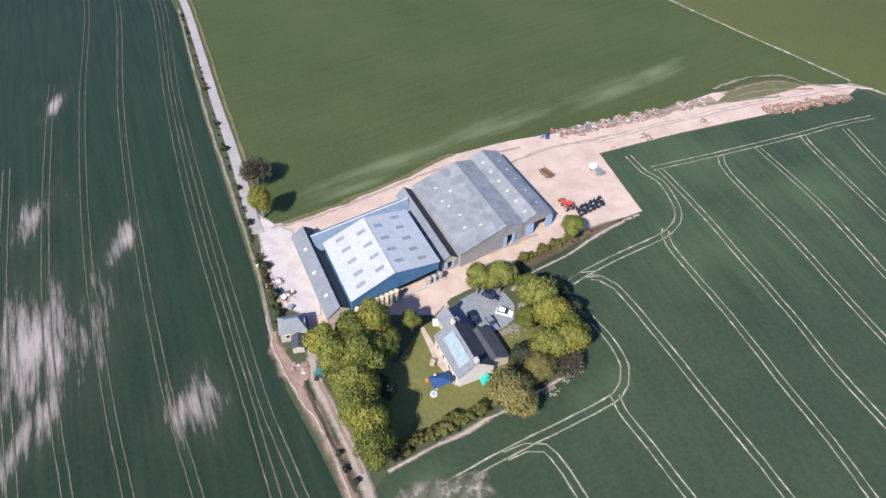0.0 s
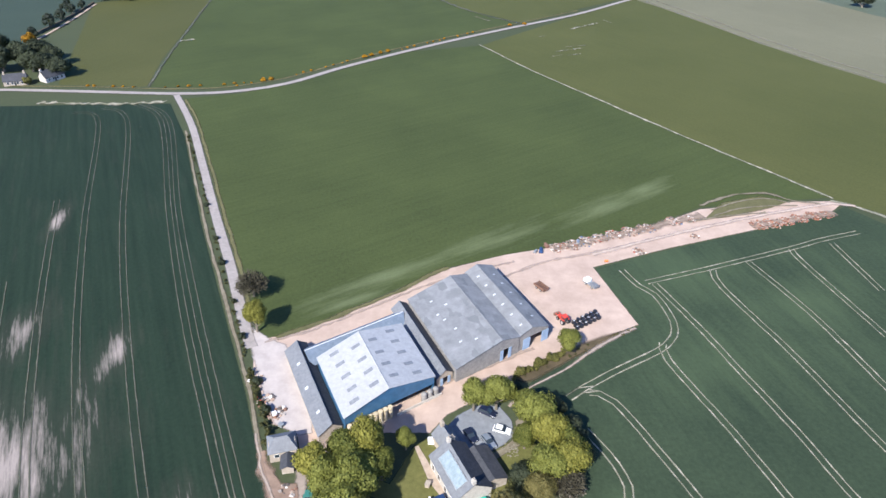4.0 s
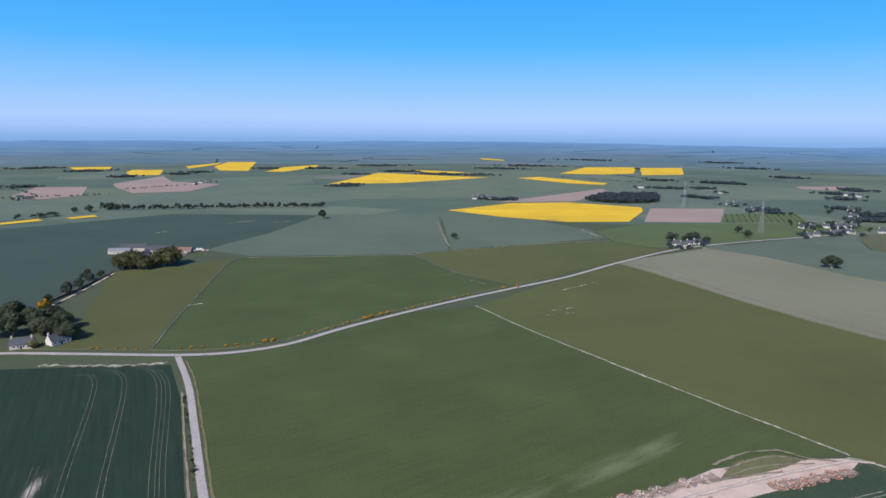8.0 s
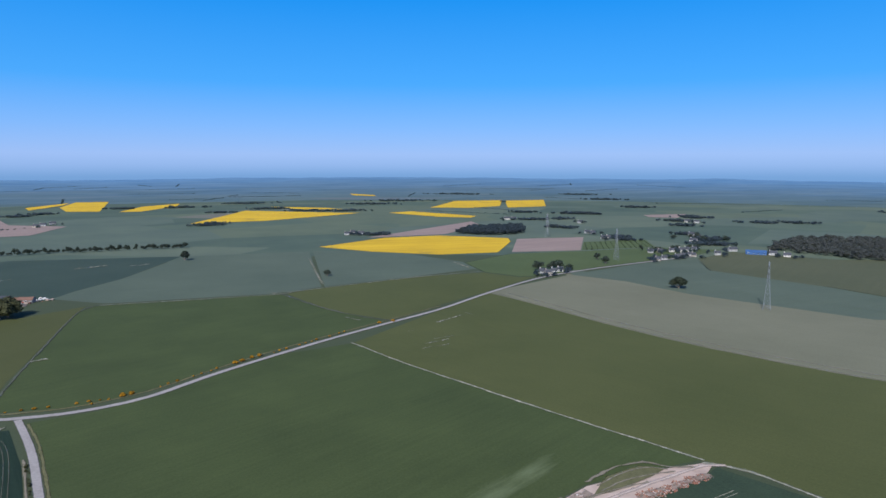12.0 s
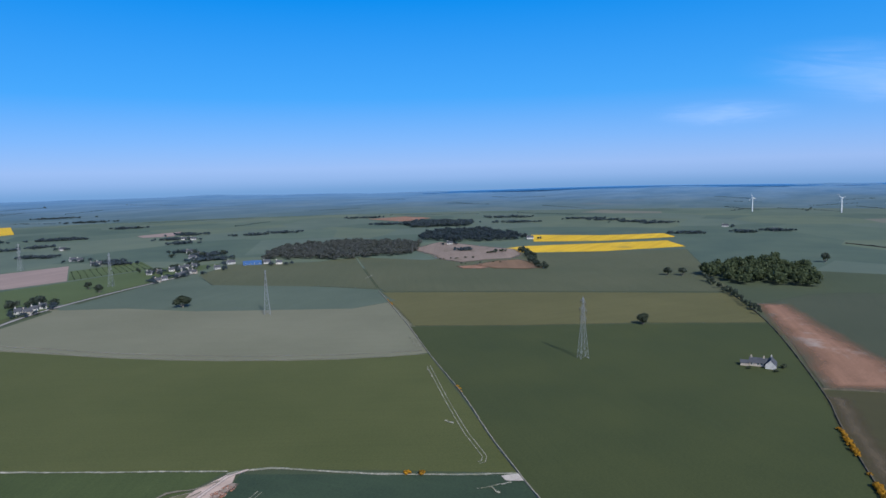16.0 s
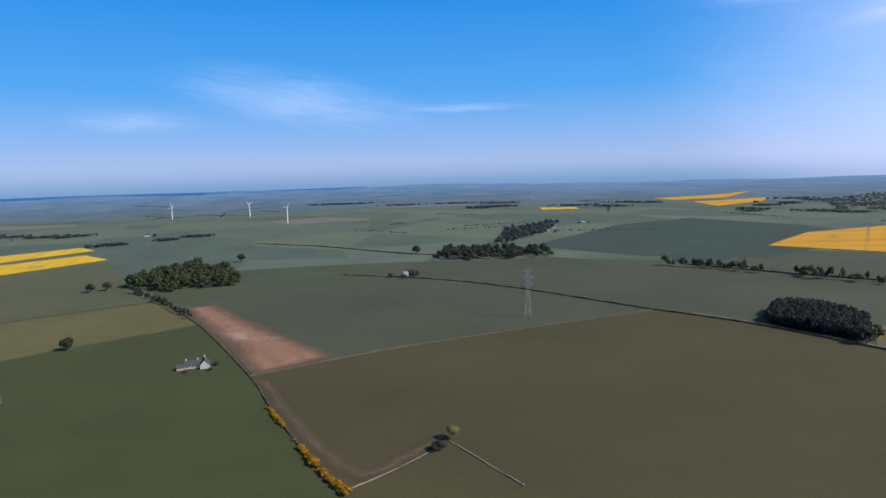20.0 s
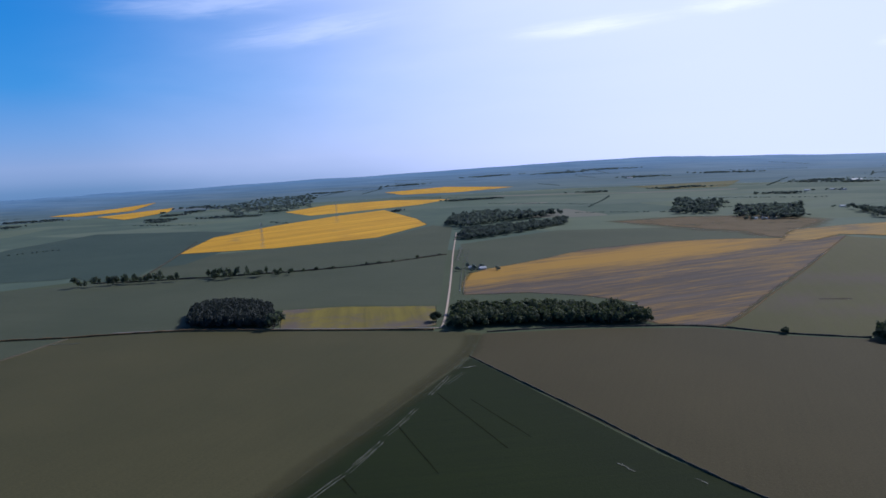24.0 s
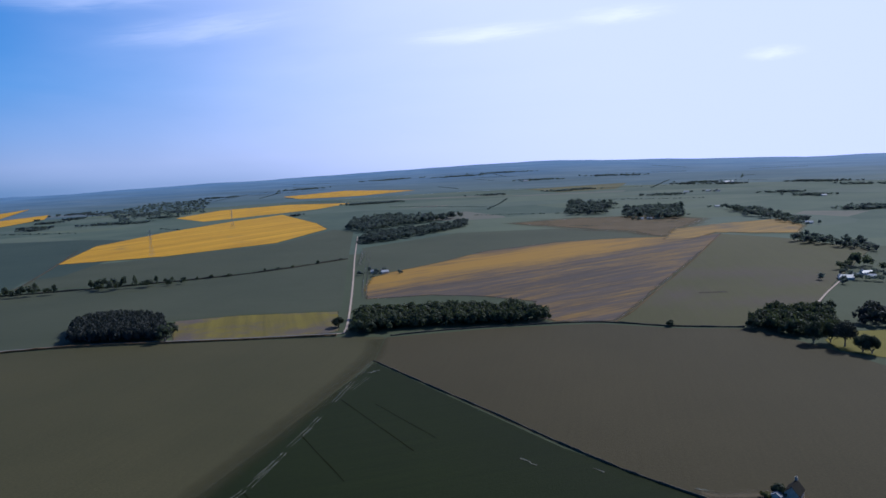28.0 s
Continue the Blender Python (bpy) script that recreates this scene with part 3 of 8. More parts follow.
tree_model("broad", "broad leafy tree in fresh spring green", LEAF, 3, 34, 9500, 0.041)
tree_model("broad2", "rounded leafy tree with dense green crown", LEAF, 8, 30, 9500, 0.041)
tree_model("gold", "leafy tree with yellow-green new foliage", LEAF_GOLD, 12, 32, 9500, 0.041)
tree_model("bronze", "large tree with bronze-brown young leaves", LEAF_BROWN, 17, 40, 10500, 0.034)
tree_model("dark", "dark green leafy tree", LEAF_DARK, 21, 28, 4500, 0.055, 0.8, False, 0.3)
tree_model("bush", "rounded green hedgerow bush", LEAF_HEDGE, 25, 14, 1400, 0.09, 0.7, False, 0.05, "bush")
tree_model("darkbush", "low dark hedgerow bush", LEAF_DARK, 27, 12, 900, 0.1, 0.7, False, 0.05, "bush")
tree_model("far", "distant dark green tree", LEAF_FAR, 31, 11, 260, 0.13, 0.85, False, 0.3)
tree_model("far2", "distant dark green tree", LEAF_FAR, 35, 9, 220, 0.14, 0.9, False, 0.3)
TWIG = plain("dark_twigs", (0.045, 0.042, 0.028), (0.085, 0.075, 0.05), 3.0, 0.9, 0, 0.2, 0.2, 0.02, 0.8)
tree_model("bare", "tree with bare twigs not yet in leaf", TWIG, 41, 0, 3400, 0, bare=True)
tree_model("gorse", "gorse bush covered in orange-yellow flowers", GORSE, 45, 12, 700, 0.10, 0.6, False, 0.02, "bush")

LOW = [crown_arrays(60 + i, 6, 125, 0.12, 0.85) for i in range(4)]
TINY = [crown_arrays(80 + i, 3, 16, 0.28, 0.8) for i in range(4)]


def wood(name, label, mat, spots, models, category="woodland", kind="stuff"):
    """Many crowns in one mesh: (x, y, radius, height)."""
    rng = random.Random(len(spots))
    V, F, base = [], [], 0
    for i, (x, y, r, h) in enumerate(spots):
        v, f = models[i % len(models)]
        a = rng.uniform(0, 6.28)
        c, s = math.cos(a) * r, math.sin(a) * r
        w = np.stack([v[:, 0] * c - v[:, 1] * s + x, v[:, 0] * s + v[:, 1] * c + y, (v[:, 2] + 0.75) * h * 0.55 + hill(x, y)], 1)
        V.append(w)
        F += [[k + base for k in q] for q in f]
        base += len(v)
    if not V:
        return None
    return tagged(new(name, mesh_of(name, np.concatenate(V), F, mat)), label, category, "", kind)


def fill(poly, spacing, r, h, seed=1, vary=0.3):
    rng = random.Random(seed)
    xs, ys = [p[0] for p in poly], [p[1] for p in poly]
    out = []
    y = min(ys)
    while y < max(ys):
        x = min(xs)
        while x < max(xs):
            px, py = x + rng.uniform(-0.4, 0.4) * spacing, y + rng.uniform(-0.4, 0.4) * spacing
            if inside(px, py, poly):
                out.append((px, py, r * rng.uniform(1 - vary, 1 + vary), h * rng.uniform(1 - vary, 1 + vary)))
            x += spacing
        y += spacing
    return out


def along(pts, spacing, r, h, seed=1, vary=0.35, wander=1.0, gap=0.0):
    rng = random.Random(seed)
    out = []
    for p in smooth_line(pts, spacing):
        if rng.random() >= gap:
            out.append((p.x + rng.uniform(-wander, wander), p.y + rng.uniform(-wander, wander), r * rng.uniform(1 - vary, 1 + vary), h * rng.uniform(1 - vary, 1 + vary)))
    return out


# ---- the land ----
radii = [0, 40, 90, 150, 220, 300, 400, 520, 680, 880, 1100, 1350, 1600, 1900, 2250]
NA = 144
vs, fs = [(0, 0, 0)], []
for r in radii[1:]:
    for i in range(NA):
        a = 2 * math.pi * i / NA
        x, y = math.sin(a) * r, math.cos(a) * r
        vs.append((x, y, hill(x, y)))
for i in range(NA):
    fs.append((0, 1 + (i + 1) % NA, 1 + i))
for k in range(len(radii) - 2):
    for i in range(NA):
        a, b = 1 + k * NA + i, 1 + k * NA + (i + 1) % NA
        fs.append((a, b, b + NA, a + NA))
land = mesh_of("ground", vs, fs, M_GROUND_HAZED)
land.materials.append(crop("field_grass", (0.046, 0.058, 0.030), (0.070, 0.082, 0.043), 20, 0.12, (0.13, 0.11, 0.07), -0.03, (), 0.007))
for pf in land.polygons:
    if pf.center.xy.length < 850:
        pf.material_index = 1
tagged(new("ground", land), "patchwork of green farmland reaching to the distance", "ground", "", "structure")
# air haze painted into the far land: colour turns blue with distance
M_DIST_HAZE = patchwork("hazed_distant_land", [(0.0, (0.070, 0.102, 0.098)), (0.3, (0.090, 0.126, 0.112)), (0.5, (0.116, 0.146, 0.118)), (0.66, (0.104, 0.138, 0.130)), (0.88, (0.145, 0.168, 0.145)), (0.955, (0.175, 0.16, 0.145))], (0.040, 0.066, 0.060), (0.11, 0.14, 0.11), 0.35, 0.0024, 0.0042)
dn, dl = M_DIST_HAZE.node_tree.nodes, M_DIST_HAZE.node_tree.links
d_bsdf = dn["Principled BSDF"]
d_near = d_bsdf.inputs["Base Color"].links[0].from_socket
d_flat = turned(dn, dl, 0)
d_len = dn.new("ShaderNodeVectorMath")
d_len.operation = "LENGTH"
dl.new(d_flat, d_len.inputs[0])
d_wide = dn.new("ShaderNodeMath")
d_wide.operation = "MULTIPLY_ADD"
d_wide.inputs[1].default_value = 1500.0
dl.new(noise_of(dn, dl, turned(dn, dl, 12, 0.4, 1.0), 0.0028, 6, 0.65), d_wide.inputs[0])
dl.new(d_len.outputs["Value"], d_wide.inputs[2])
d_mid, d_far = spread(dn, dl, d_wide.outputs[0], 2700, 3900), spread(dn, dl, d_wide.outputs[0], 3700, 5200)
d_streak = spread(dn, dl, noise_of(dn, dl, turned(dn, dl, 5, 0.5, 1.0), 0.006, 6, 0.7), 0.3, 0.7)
d_haze_blue = mixer(dn, dl, d_streak, (0.052, 0.096, 0.132), (0.125, 0.172, 0.20))
d_haze_hill = mixer(dn, dl, d_streak, (0.062, 0.122, 0.196), (0.118, 0.188, 0.265))
dl.new(mixer(dn, dl, d_far, mixer(dn, dl, d_mid, d_near, d_haze_blue), d_haze_hill), d_bsdf.inputs["Base Color"])
# faint blue emission stands in for airlight, stronger farther out
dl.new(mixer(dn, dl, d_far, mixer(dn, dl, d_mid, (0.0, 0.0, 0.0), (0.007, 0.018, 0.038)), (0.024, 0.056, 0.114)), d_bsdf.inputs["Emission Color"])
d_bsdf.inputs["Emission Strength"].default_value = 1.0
for nm, lab, mt, rings in (("backdrop_land", "distant countryside with blue haze in its colour", M_DIST_HAZE, (2250, 2500, 2750, 3000, 3300, 3600)), ("backdrop_skyline", "low skyline hills coloured haze blue with a faint glow", M_DIST_HAZE, (3600, 3850, 4100, 4400, 4650, 4850))):
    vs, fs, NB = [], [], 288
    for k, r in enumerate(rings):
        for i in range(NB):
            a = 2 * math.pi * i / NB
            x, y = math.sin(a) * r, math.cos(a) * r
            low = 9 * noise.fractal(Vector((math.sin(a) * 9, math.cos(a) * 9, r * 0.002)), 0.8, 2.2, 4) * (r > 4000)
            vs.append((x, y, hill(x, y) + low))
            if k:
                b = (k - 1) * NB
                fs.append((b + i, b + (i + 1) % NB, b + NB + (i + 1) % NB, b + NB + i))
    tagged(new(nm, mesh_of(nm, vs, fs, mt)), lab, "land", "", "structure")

# roads
MAIN_ROAD = [(-299.7, 323.1), (-259.6, 327.8), (-232.8, 331.8), (-187.8, 331.9), (-142.8, 331.6), (-114.4, 336.2), (-87.6, 350.9), (-60.9, 381.6), (-29.2, 413.7), (8.4, 448.7), (52.0, 486.0), (104.0, 529.5), (169.5, 597.1), (247.5, 666.2), (326.2, 709.5), (409.6, 745.1), (497.5, 779.6)]
LANE = [(-140.5, 329.5), (-120.0, 291.0), (-101.3, 248.9), (-82.8, 206.1), (-69.0, 175.5), (-60.6, 155.5), (-54.2, 140.3), (-51.1, 134.0)]
ROAD_SE = [(470, -305), (412, -336), (347, -359), (290, -379), (234, -400)]
field("field_north", "even green barley field between lane and track", M_GRASS_N, [(-134.9, 325.0), (-107.9, 334.6), (-81.7, 352.5), (-54.6, 384.8), (-22.0, 418.1), (22.9, 435.1), (52.5, 384.5), (82, 337.5), (106, 300.5), (126, 270.5), (142, 247.5), (154.5, 229), (130.8, 224.9), (99.0, 218.8), (81.7, 208.0), (32.7, 186.5), (2.3, 174.8), (-41.0, 140.8), (-49.7, 136.4), (-60.0, 164.2), (-76.4, 200.7), (-95.5, 244.3), (-117.4, 293.5)])
field("field_west", "dark green young crop with bare sandy patches and wheel tracks", M_CROP_W, [(-139.3, 317.4), (-178.0, 313.6), (-217.6, 309.1), (-281.9, 300.0), (-470, 150), (-420, -60), (-150, 20), (-17.8, 57.7), (-25.0, 69.5), (-34.0, 83.2), (-40.3, 97.2), (-48.6, 117.6), (-63.4, 149.8), (-86.3, 200.4), (-117.9, 276.2)])
field("field_east", "dark green wheat field with pale tramlines", M_CROP_E, [(157.7, 222.7), (148.4, 216.2), (78.6, 188.1), (50.3, 175.6), (58.2, 146.7), (31.2, 132.5), (22.5, 120.6), (25.3, 111.6), (34.8, 99.1), (32.2, 90.8), (22.6, 84.4), (5.0, 73.4), (-9.7, 64.7), (-14.5, 56.7), (-20, 20), (40, -60), (170, 10), (203.9, 107.1), (219.7, 126.3), (157.3, 219.7)])
field("field_track_east", "olive green grass field beyond the track", M_OLIVE, [(24.6, 436.8), (145.9, 575.0), (159.7, 594.6), (178.2, 555.7), (196.3, 509.4), (216.4, 456), (237.0, 411.0), (258.9, 372), (281.5, 337), (305.3, 305.7), (326, 284), (344.3, 267.7), (220.6, 126.8), (167.1, 214.4), (154, 228), (142, 247), (126, 270), (106, 300), (82, 337), (52, 384)])
field("field_pale", "pale beige-green stubble field", M_PALE, [(168, 598), (273.3, 670.2), (282.7, 723.6), (346.6, 547.3), (431.4, 424.6), (487.2, 412.0), (347.0, 268.7), (326, 283), (305.0, 304.7), (281.2, 336), (258.6, 371), (236.7, 410.0), (216.1, 455), (196.0, 508.4), (177.9, 554.7), (159, 593)])
M_COMBED = feather(crop("combed_stubble", (0.20, 0.185, 0.13), (0.27, 0.245, 0.185), -55, 0.4, (0.13, 0.125, 0.075), 0.12, (), 0.02, 0.4, 0.05), 0.08, 0.0, 1.3, 1.0)
for side, wide in ((2.5, 2.5), (12, 3.0)):
    strip("stubble_streak", "paler combed streak along the stubble rows", M_COMBED, [(168, 580), (196.3, 509.4), (216.4, 455), (258.9, 371), (305.3, 305), (340, 268)], wide, 3, 10, side, 0.5, category="soil")
field("field_sage", "sage green barley field behind the pale one", M_SAGE, [(278.4, 674.1), (407.6, 741.2), (499.6, 777.6), (449.9, 669.2), (503.4, 552.8), (522.1, 473.4), (487.2, 413.1), (431.4, 424.6), (346.6, 547.3), (282.7, 723.6)])
field("field_deep", "deep green crop field around the pylon", M_DEEP, [(400.4, 332.6), (449.4, 254.2), (502.9, 178.7), (556.9, 89.0), (397.7, 37.5), (314.2, 16.4), (241.1, -6.4), (232.5, -7.2), (170, 10), (203.9, 107.1), (256.7, 167.6), (284.8, 197.4), (342.0, 263.5)])
field("field_tan", "tan green grassland strip", M_TAN, [(510.1, 461.0), (583.9, 333.1), (682.3, 142.5), (557.9, 91.0), (504.9, 179.7), (450.4, 255.2), (402.5, 333.7)], soft=3)
field("field_behind_tan", "muted green field in front of the quarry", M_DRAB, [(527.1, 477.4), (730.0, 703.3), (750.4, 585.0), (862.0, 508.9), (1043.6, 292.1), (772.0, 183.2), (689.0, 143.4), (586.8, 335.2), (517.0, 459.7)], soft=3)
field("field_verge_village", "dry olive grass in front of the blue shed", M_DRAB, [(486.7, 759.0), (579.2, 814.6), (661.5, 718.0), (729.0, 705.4), (527.1, 477.4), (505.4, 549.7), (459.3, 602.3), (444.9, 663.4)], soft=5)
field("field_village_green", "green meadow beside the village road", M_MEADOW, [(183.0, 786.1), (264.1, 855.4), (373.5, 863.0), (496.8, 879.5), (577.9, 836.5), (503.5, 788.5), (413.5, 752.0), (330.2, 716.4), (250.5, 673.2), (219.5, 671.0), (188.0, 709.9)], soft=4)
field("field_red", "strip of reddish ploughed soil", M_PINK, [(635.6, 119.9), (646.2, 89.2), (573.2, 54.1), (426.0, -17.3), (397.7, 36.8), (465.5, 59.6)], 4, soft=20)
field("field_beyond_red", "wide muted green field", M_SOFT, [(637.2, 110.9), (704.9, 81.9), (733.3, 49.6), (770, -60), (738, -107), (690, -161), (628, -207), (565, -242), (500, -277), (491, -280), (471, -190), (453, -112), (436, -50), (416, 1), (402, 38), (485.0, 63.3)], 2, soft=2.0)
field("field_muted", "broad brownish green barley field", M_MUTED, [(398, 38), (414, 2), (434, -50), (451, -112), (469, -190), (489, -282), (455, -306), (412, -329), (347, -352), (290, -372), (231, -391), (195.7, -398.0), (179.2, -346.7), (168.7, -175.6), (60, -80), (120, -10), (232.5, -6.7), (314.2, 16.4)])
field("field_brown", "smooth brown-green barley field", M_FALLOW, [(177.6, -344.9), (194.3, -396.7), (120, -436), (56, -458), (7, -454), (-38, -461), (-72.5, -430.4), (-98.6, -397.4), (-150, -330), (-190, -180), (-60, -200), (-6.4, -227.0), (48.5, -257.1)])
corner, low = Vector((176.9, -343.5)), Vector((170.7, -175.0))
far_low = corner + (low - corner) * 1.5
wall_a, wall_b = Vector((48.3, -255.6)), Vector((-7.3, -226.5))
far_wall = wall_a + (wall_b - wall_a) * 1.3
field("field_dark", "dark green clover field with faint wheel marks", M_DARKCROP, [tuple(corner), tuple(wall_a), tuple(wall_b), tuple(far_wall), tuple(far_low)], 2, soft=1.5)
M_TRAM_DARK = feather(plain("dark_wheel_rut", (0.006, 0.007, 0.002), (0.011, 0.012, 0.004), 0.4, 0.95, 0, 0.05), 0.3, 0.0, 1.6)
for pts in ([(179, -342), (175, -320)], [(173, -309), (168, -278)], [(165, -259), (162, -238)], [(159, -221), (157, -198)], [(156, -189), (156, -162)]):
    for side in (-0.9, 0.9):
        strip("clover_wheel_track", "broken pale wheel track along the clover edge", M_TRAM_THIN, pts, 0.8, 5, 2.5, side, 0.8, category="track")
for pts in ([(162, -238), (122, -205)], [(166, -282), (106, -236)], [(156, -188), (142, -179)], [(146, -281), (101, -250)]):
    strip("clover_rut", "dark wheel rut through the clover", M_TRAM_DARK, pts, 1.0, 4, 5, 0, 0.3, category="track")
strip("clover_margin", "trodden paler margin beside the clover", feather(crop("trodden_margin", (0.046, 0.045, 0.020), (0.066, 0.060, 0.028), 95, 0.3, (0.10, 0.08, 0.05), 0.0, (), 0.02), 0.12, 0.0, 1.6, 0.6), [(196, -392), (182, -352), (176, -290), (172, -230), (169, -180), (164, -120)], 18, 3, 8, -2, 0.05, category="verge")
field("field_nw_bright", "bright yellow-green pasture", M_BRIGHT, [(-208.7, 341.8), (-277.5, 533.7), (-231.7, 559.5), (-194.5, 598.2), (-193.6, 573.4), (-171.1, 391.9), (-160.9, 341.8)])
field("field_nw_green", "green pasture field north of the road", M_GRASS_N, [(-158.5, 341.4), (-167.8, 392.5), (-192.6, 573.4), (-185.4, 601.3), (-32.7, 620.5), (9.8, 542.7), (53.0, 495.1), (8.5, 457.7), (-29.9, 424.9), (-62.4, 391.1), (-95.6, 357.2), (-116.6, 343.1)])
field("field_n_olive", "olive green field beside the road", M_OLIVE, [(-26.7, 620.7), (-10.5, 638.2), (103.8, 692.5), (187.0, 705.9), (218.5, 669.0), (237.1, 669.2), (158.1, 593.9), (56.0, 499.1), (9.8, 542.7)])
field("field_far_striped", "sage field with faint stripes", M_SAGE, [(-181.4, 607.2), (-236, 637), (-228, 674), (-204, 739), (-172, 912), (-8.1, 932.8), (5.6, 651.0), (-32.7, 626.1)])
field("field_far_sage", "sage green far field", M_SAGE, [(-3.1, 933.8), (97.1, 923.2), (181.9, 793.7), (187.7, 735.2), (103.8, 694.4), (8.7, 652.0)])
field("field_far_dark", "dark green crop round the far farm", M_FARCROP, [(-560, 686), (-519, 759), (-382, 909), (-175, 912), (-204, 739), (-228, 674), (-236, 637), (-256.6, 607.9), (-275.5, 532.8), (-273.0, 474.4), (-268.3, 418.9), (-335.9, 383.8)])
field("rape_main", "bright yellow field of flowering rape", M_RAPE, [(4.9, 980.7), (115.1, 1089.3), (213.4, 1107.5), (320.8, 1043.7), (309.2, 993.0), (252.6, 870.5), (167.0, 863.0), (80.0, 909.9)], 2, soft=4)
field("field_plough_b", "pinkish ploughed field", M_PLOUGH, [(330.1, 1029.3), (449.1, 1031.8), (375.4, 871.7), (272.1, 870.9)], 2)
field("rape_far_one", "bright yellow field of flowering rape", M_RAPE, [(-255, 1433), (-181, 1816), (30, 1712), (117, 1681), (-103, 1482)], 2)
field("rape_far_two", "bright yellow field of flowering rape", M_RAPE, [(189, 1671), (254, 1714), (387, 1529), (362, 1481), (292, 1521)], 2)
field("rape_far_three", "bright yellow field of flowering rape", M_RAPE, [(330, 1847), (463, 2130), (636, 2154), (545, 1871), (443, 1816)], 2)
field("rape_far_four", "bright yellow field of flowering rape", M_RAPE, [(637, 2126), (781, 2140), (678, 1840), (550, 1806)], 2)
field("rape_far_five", "bright yellow field of flowering rape", M_RAPE, [(-706, 2012), (-741, 2252), (-649, 2270), (-550, 1838), (-633, 1848)], 2)
field("rape_far_six", "bright yellow field of flowering rape", M_RAPE, [(-498, 1821), (-491, 2023), (-410, 2150), (-397, 2035), (-444, 1827)], 2)
field("rape_far_seven", "bright yellow field of flowering rape", M_RAPE, [(-840, 1724), (-871, 1828), (-790, 1842), (-723, 1660), (-785, 1631)], 2)
field("rape_east_one", "bright yellow field of flowering rape", M_RAPE, [(917.8, 561.1), (976.6, 543.4), (1162, 359), (1077.4, 301.3), (956.2, 396.1), (875.8, 516.9)], 2, soft=4)
field("rape_east_two", "bright yellow field of flowering rape", M_RAPE, [(1169.6, 637.2), (1212, 504), (1298, 407), (1231, 363), (1105, 460), (1048.0, 565.3)], 2, soft=4)
field("rape_south_main", "golden field of flowering rape", M_RAPE_GOLD, [(833.2, -660.7), (967.2, -845.8), (1005.5, -1048.1), (1007.5, -1268.6), (971, -1426), (734, -1201), (642, -1088), (620.0, -888.2), (716.0, -740.2)], 4, soft=4)
field("rape_south_two", "golden field of flowering rape", M_RAPE_GOLD, [(1276, -1376), (1310, -1602), (1176, -1763), (961, -1777), (963, -1580), (1028, -1433), (1098.6, -1277.6)], 2, soft=5)
field("rape_south_three", "golden field of flowering rape", M_RAPE_GOLD, [(1441, -2126), (1302, -2365), (949, -2272), (1076, -2076), (1279, -1990)], 2, soft=5)
field("rape_thin", "thin striped rape field thinning out to bare lilac-brown soil", M_RAPE_SOIL, [(268, -508), (296, -560), (314, -611), (308, -642), (277, -709), (246, -806), (166, -894), (79, -935), (20, -945), (-31, -972), (-50, -980), (-3, -706), (21, -582), (36, -499), (45, -464), (88, -456), (120, -480), (118, -520), (162, -532), (213, -532)], 3, soft=7)

strip("main_road", "narrow grey country road", M_TARMAC, MAIN_ROAD, 4.4, 4, 8, category="road")
strip("farm_lane", "pale farm lane", M_TARMAC, LANE, 3.7, 4, 6, category="road")
strip("south_road", "narrow country road beside a wall", feather(plain("grey_lane", (0.12, 0.11, 0.10), (0.18, 0.165, 0.15), 0.8, 0.9, 0, 0.2), 0.5), ROAD_SE, 3.4, 4, 8, category="road")
strip("south_lane", "pale lane leading up the hill", M_TRACK, [(236, -397), (230, -401), (250, -446), (317, -579), (400, -740), (512, -962)], 2.9, 5, 8, category="road")
for pts in ([(274, -517), (306, -580), (354, -680), (408, -792)], [(271, -517), (302, -581), (350, -680), (403, -792)]):
    strip("wheel_track", "thin pale wheel track beside the lane", M_TRAM_THIN, pts, 1.3, 6, 8, 0, 0.4, category="track")
field("farmyard", "pale dusty yard of crushed stone", M_DUST, [(-51.1, 137.1), (-45.5, 139.1), (-41.0, 140.8), (-24.5, 152.5), (2.3, 174.1), (21.1, 182.9), (50.7, 192.5), (81.3, 206.7), (98.6, 217.4), (130.7, 224.3), (152.8, 226.1), (157.8, 225.3), (147.0, 215.2), (78.9, 188.9), (50.4, 176.3), (58.1, 147.1), (31.2, 132.5), (17.3, 121.5), (2.5, 111.0), (-1.6, 105.2), (-16.8, 104.9), (-18.4, 94.4), (-28.4, 90.9), (-33.2, 104.4), (-39.3, 107.0), (-48.8, 125.1)], 2, category="yard", soft=0.9)
field("yard_edge", "worn brown ground between yard hedge and crop", M_WORN, [(19, 124), (22, 122), (25, 123), (40, 134), (57, 146), (46, 142), (34, 136), (26, 130)], 3, category="yard", soft=1.2)

# the sea along the skyline in the east
M_SEA = plain("sea", (0.02, 0.09, 0.22), (0.03, 0.12, 0.28), 0.002, 0.4, 0, 0.3, 0.0, 0.01, 0.0005)
vs, fs = [], []
for k, r in enumerate((4350, 4845)):
    for i in range(33):
        a = radians(52 + i * 1.35)
        x, y = math.sin(a) * r, math.cos(a) * r
        vs.append((x, y, hill(x, y) + 3 + 2 * math.sin(i * 0.2)))
for i in range(32):
    fs.append((i, i + 1, 34 + i, 33 + i))
tagged(new("water", mesh_of("water", vs, fs, M_SEA)), "strip of blue sea on the horizon", "sea", "", "structure")

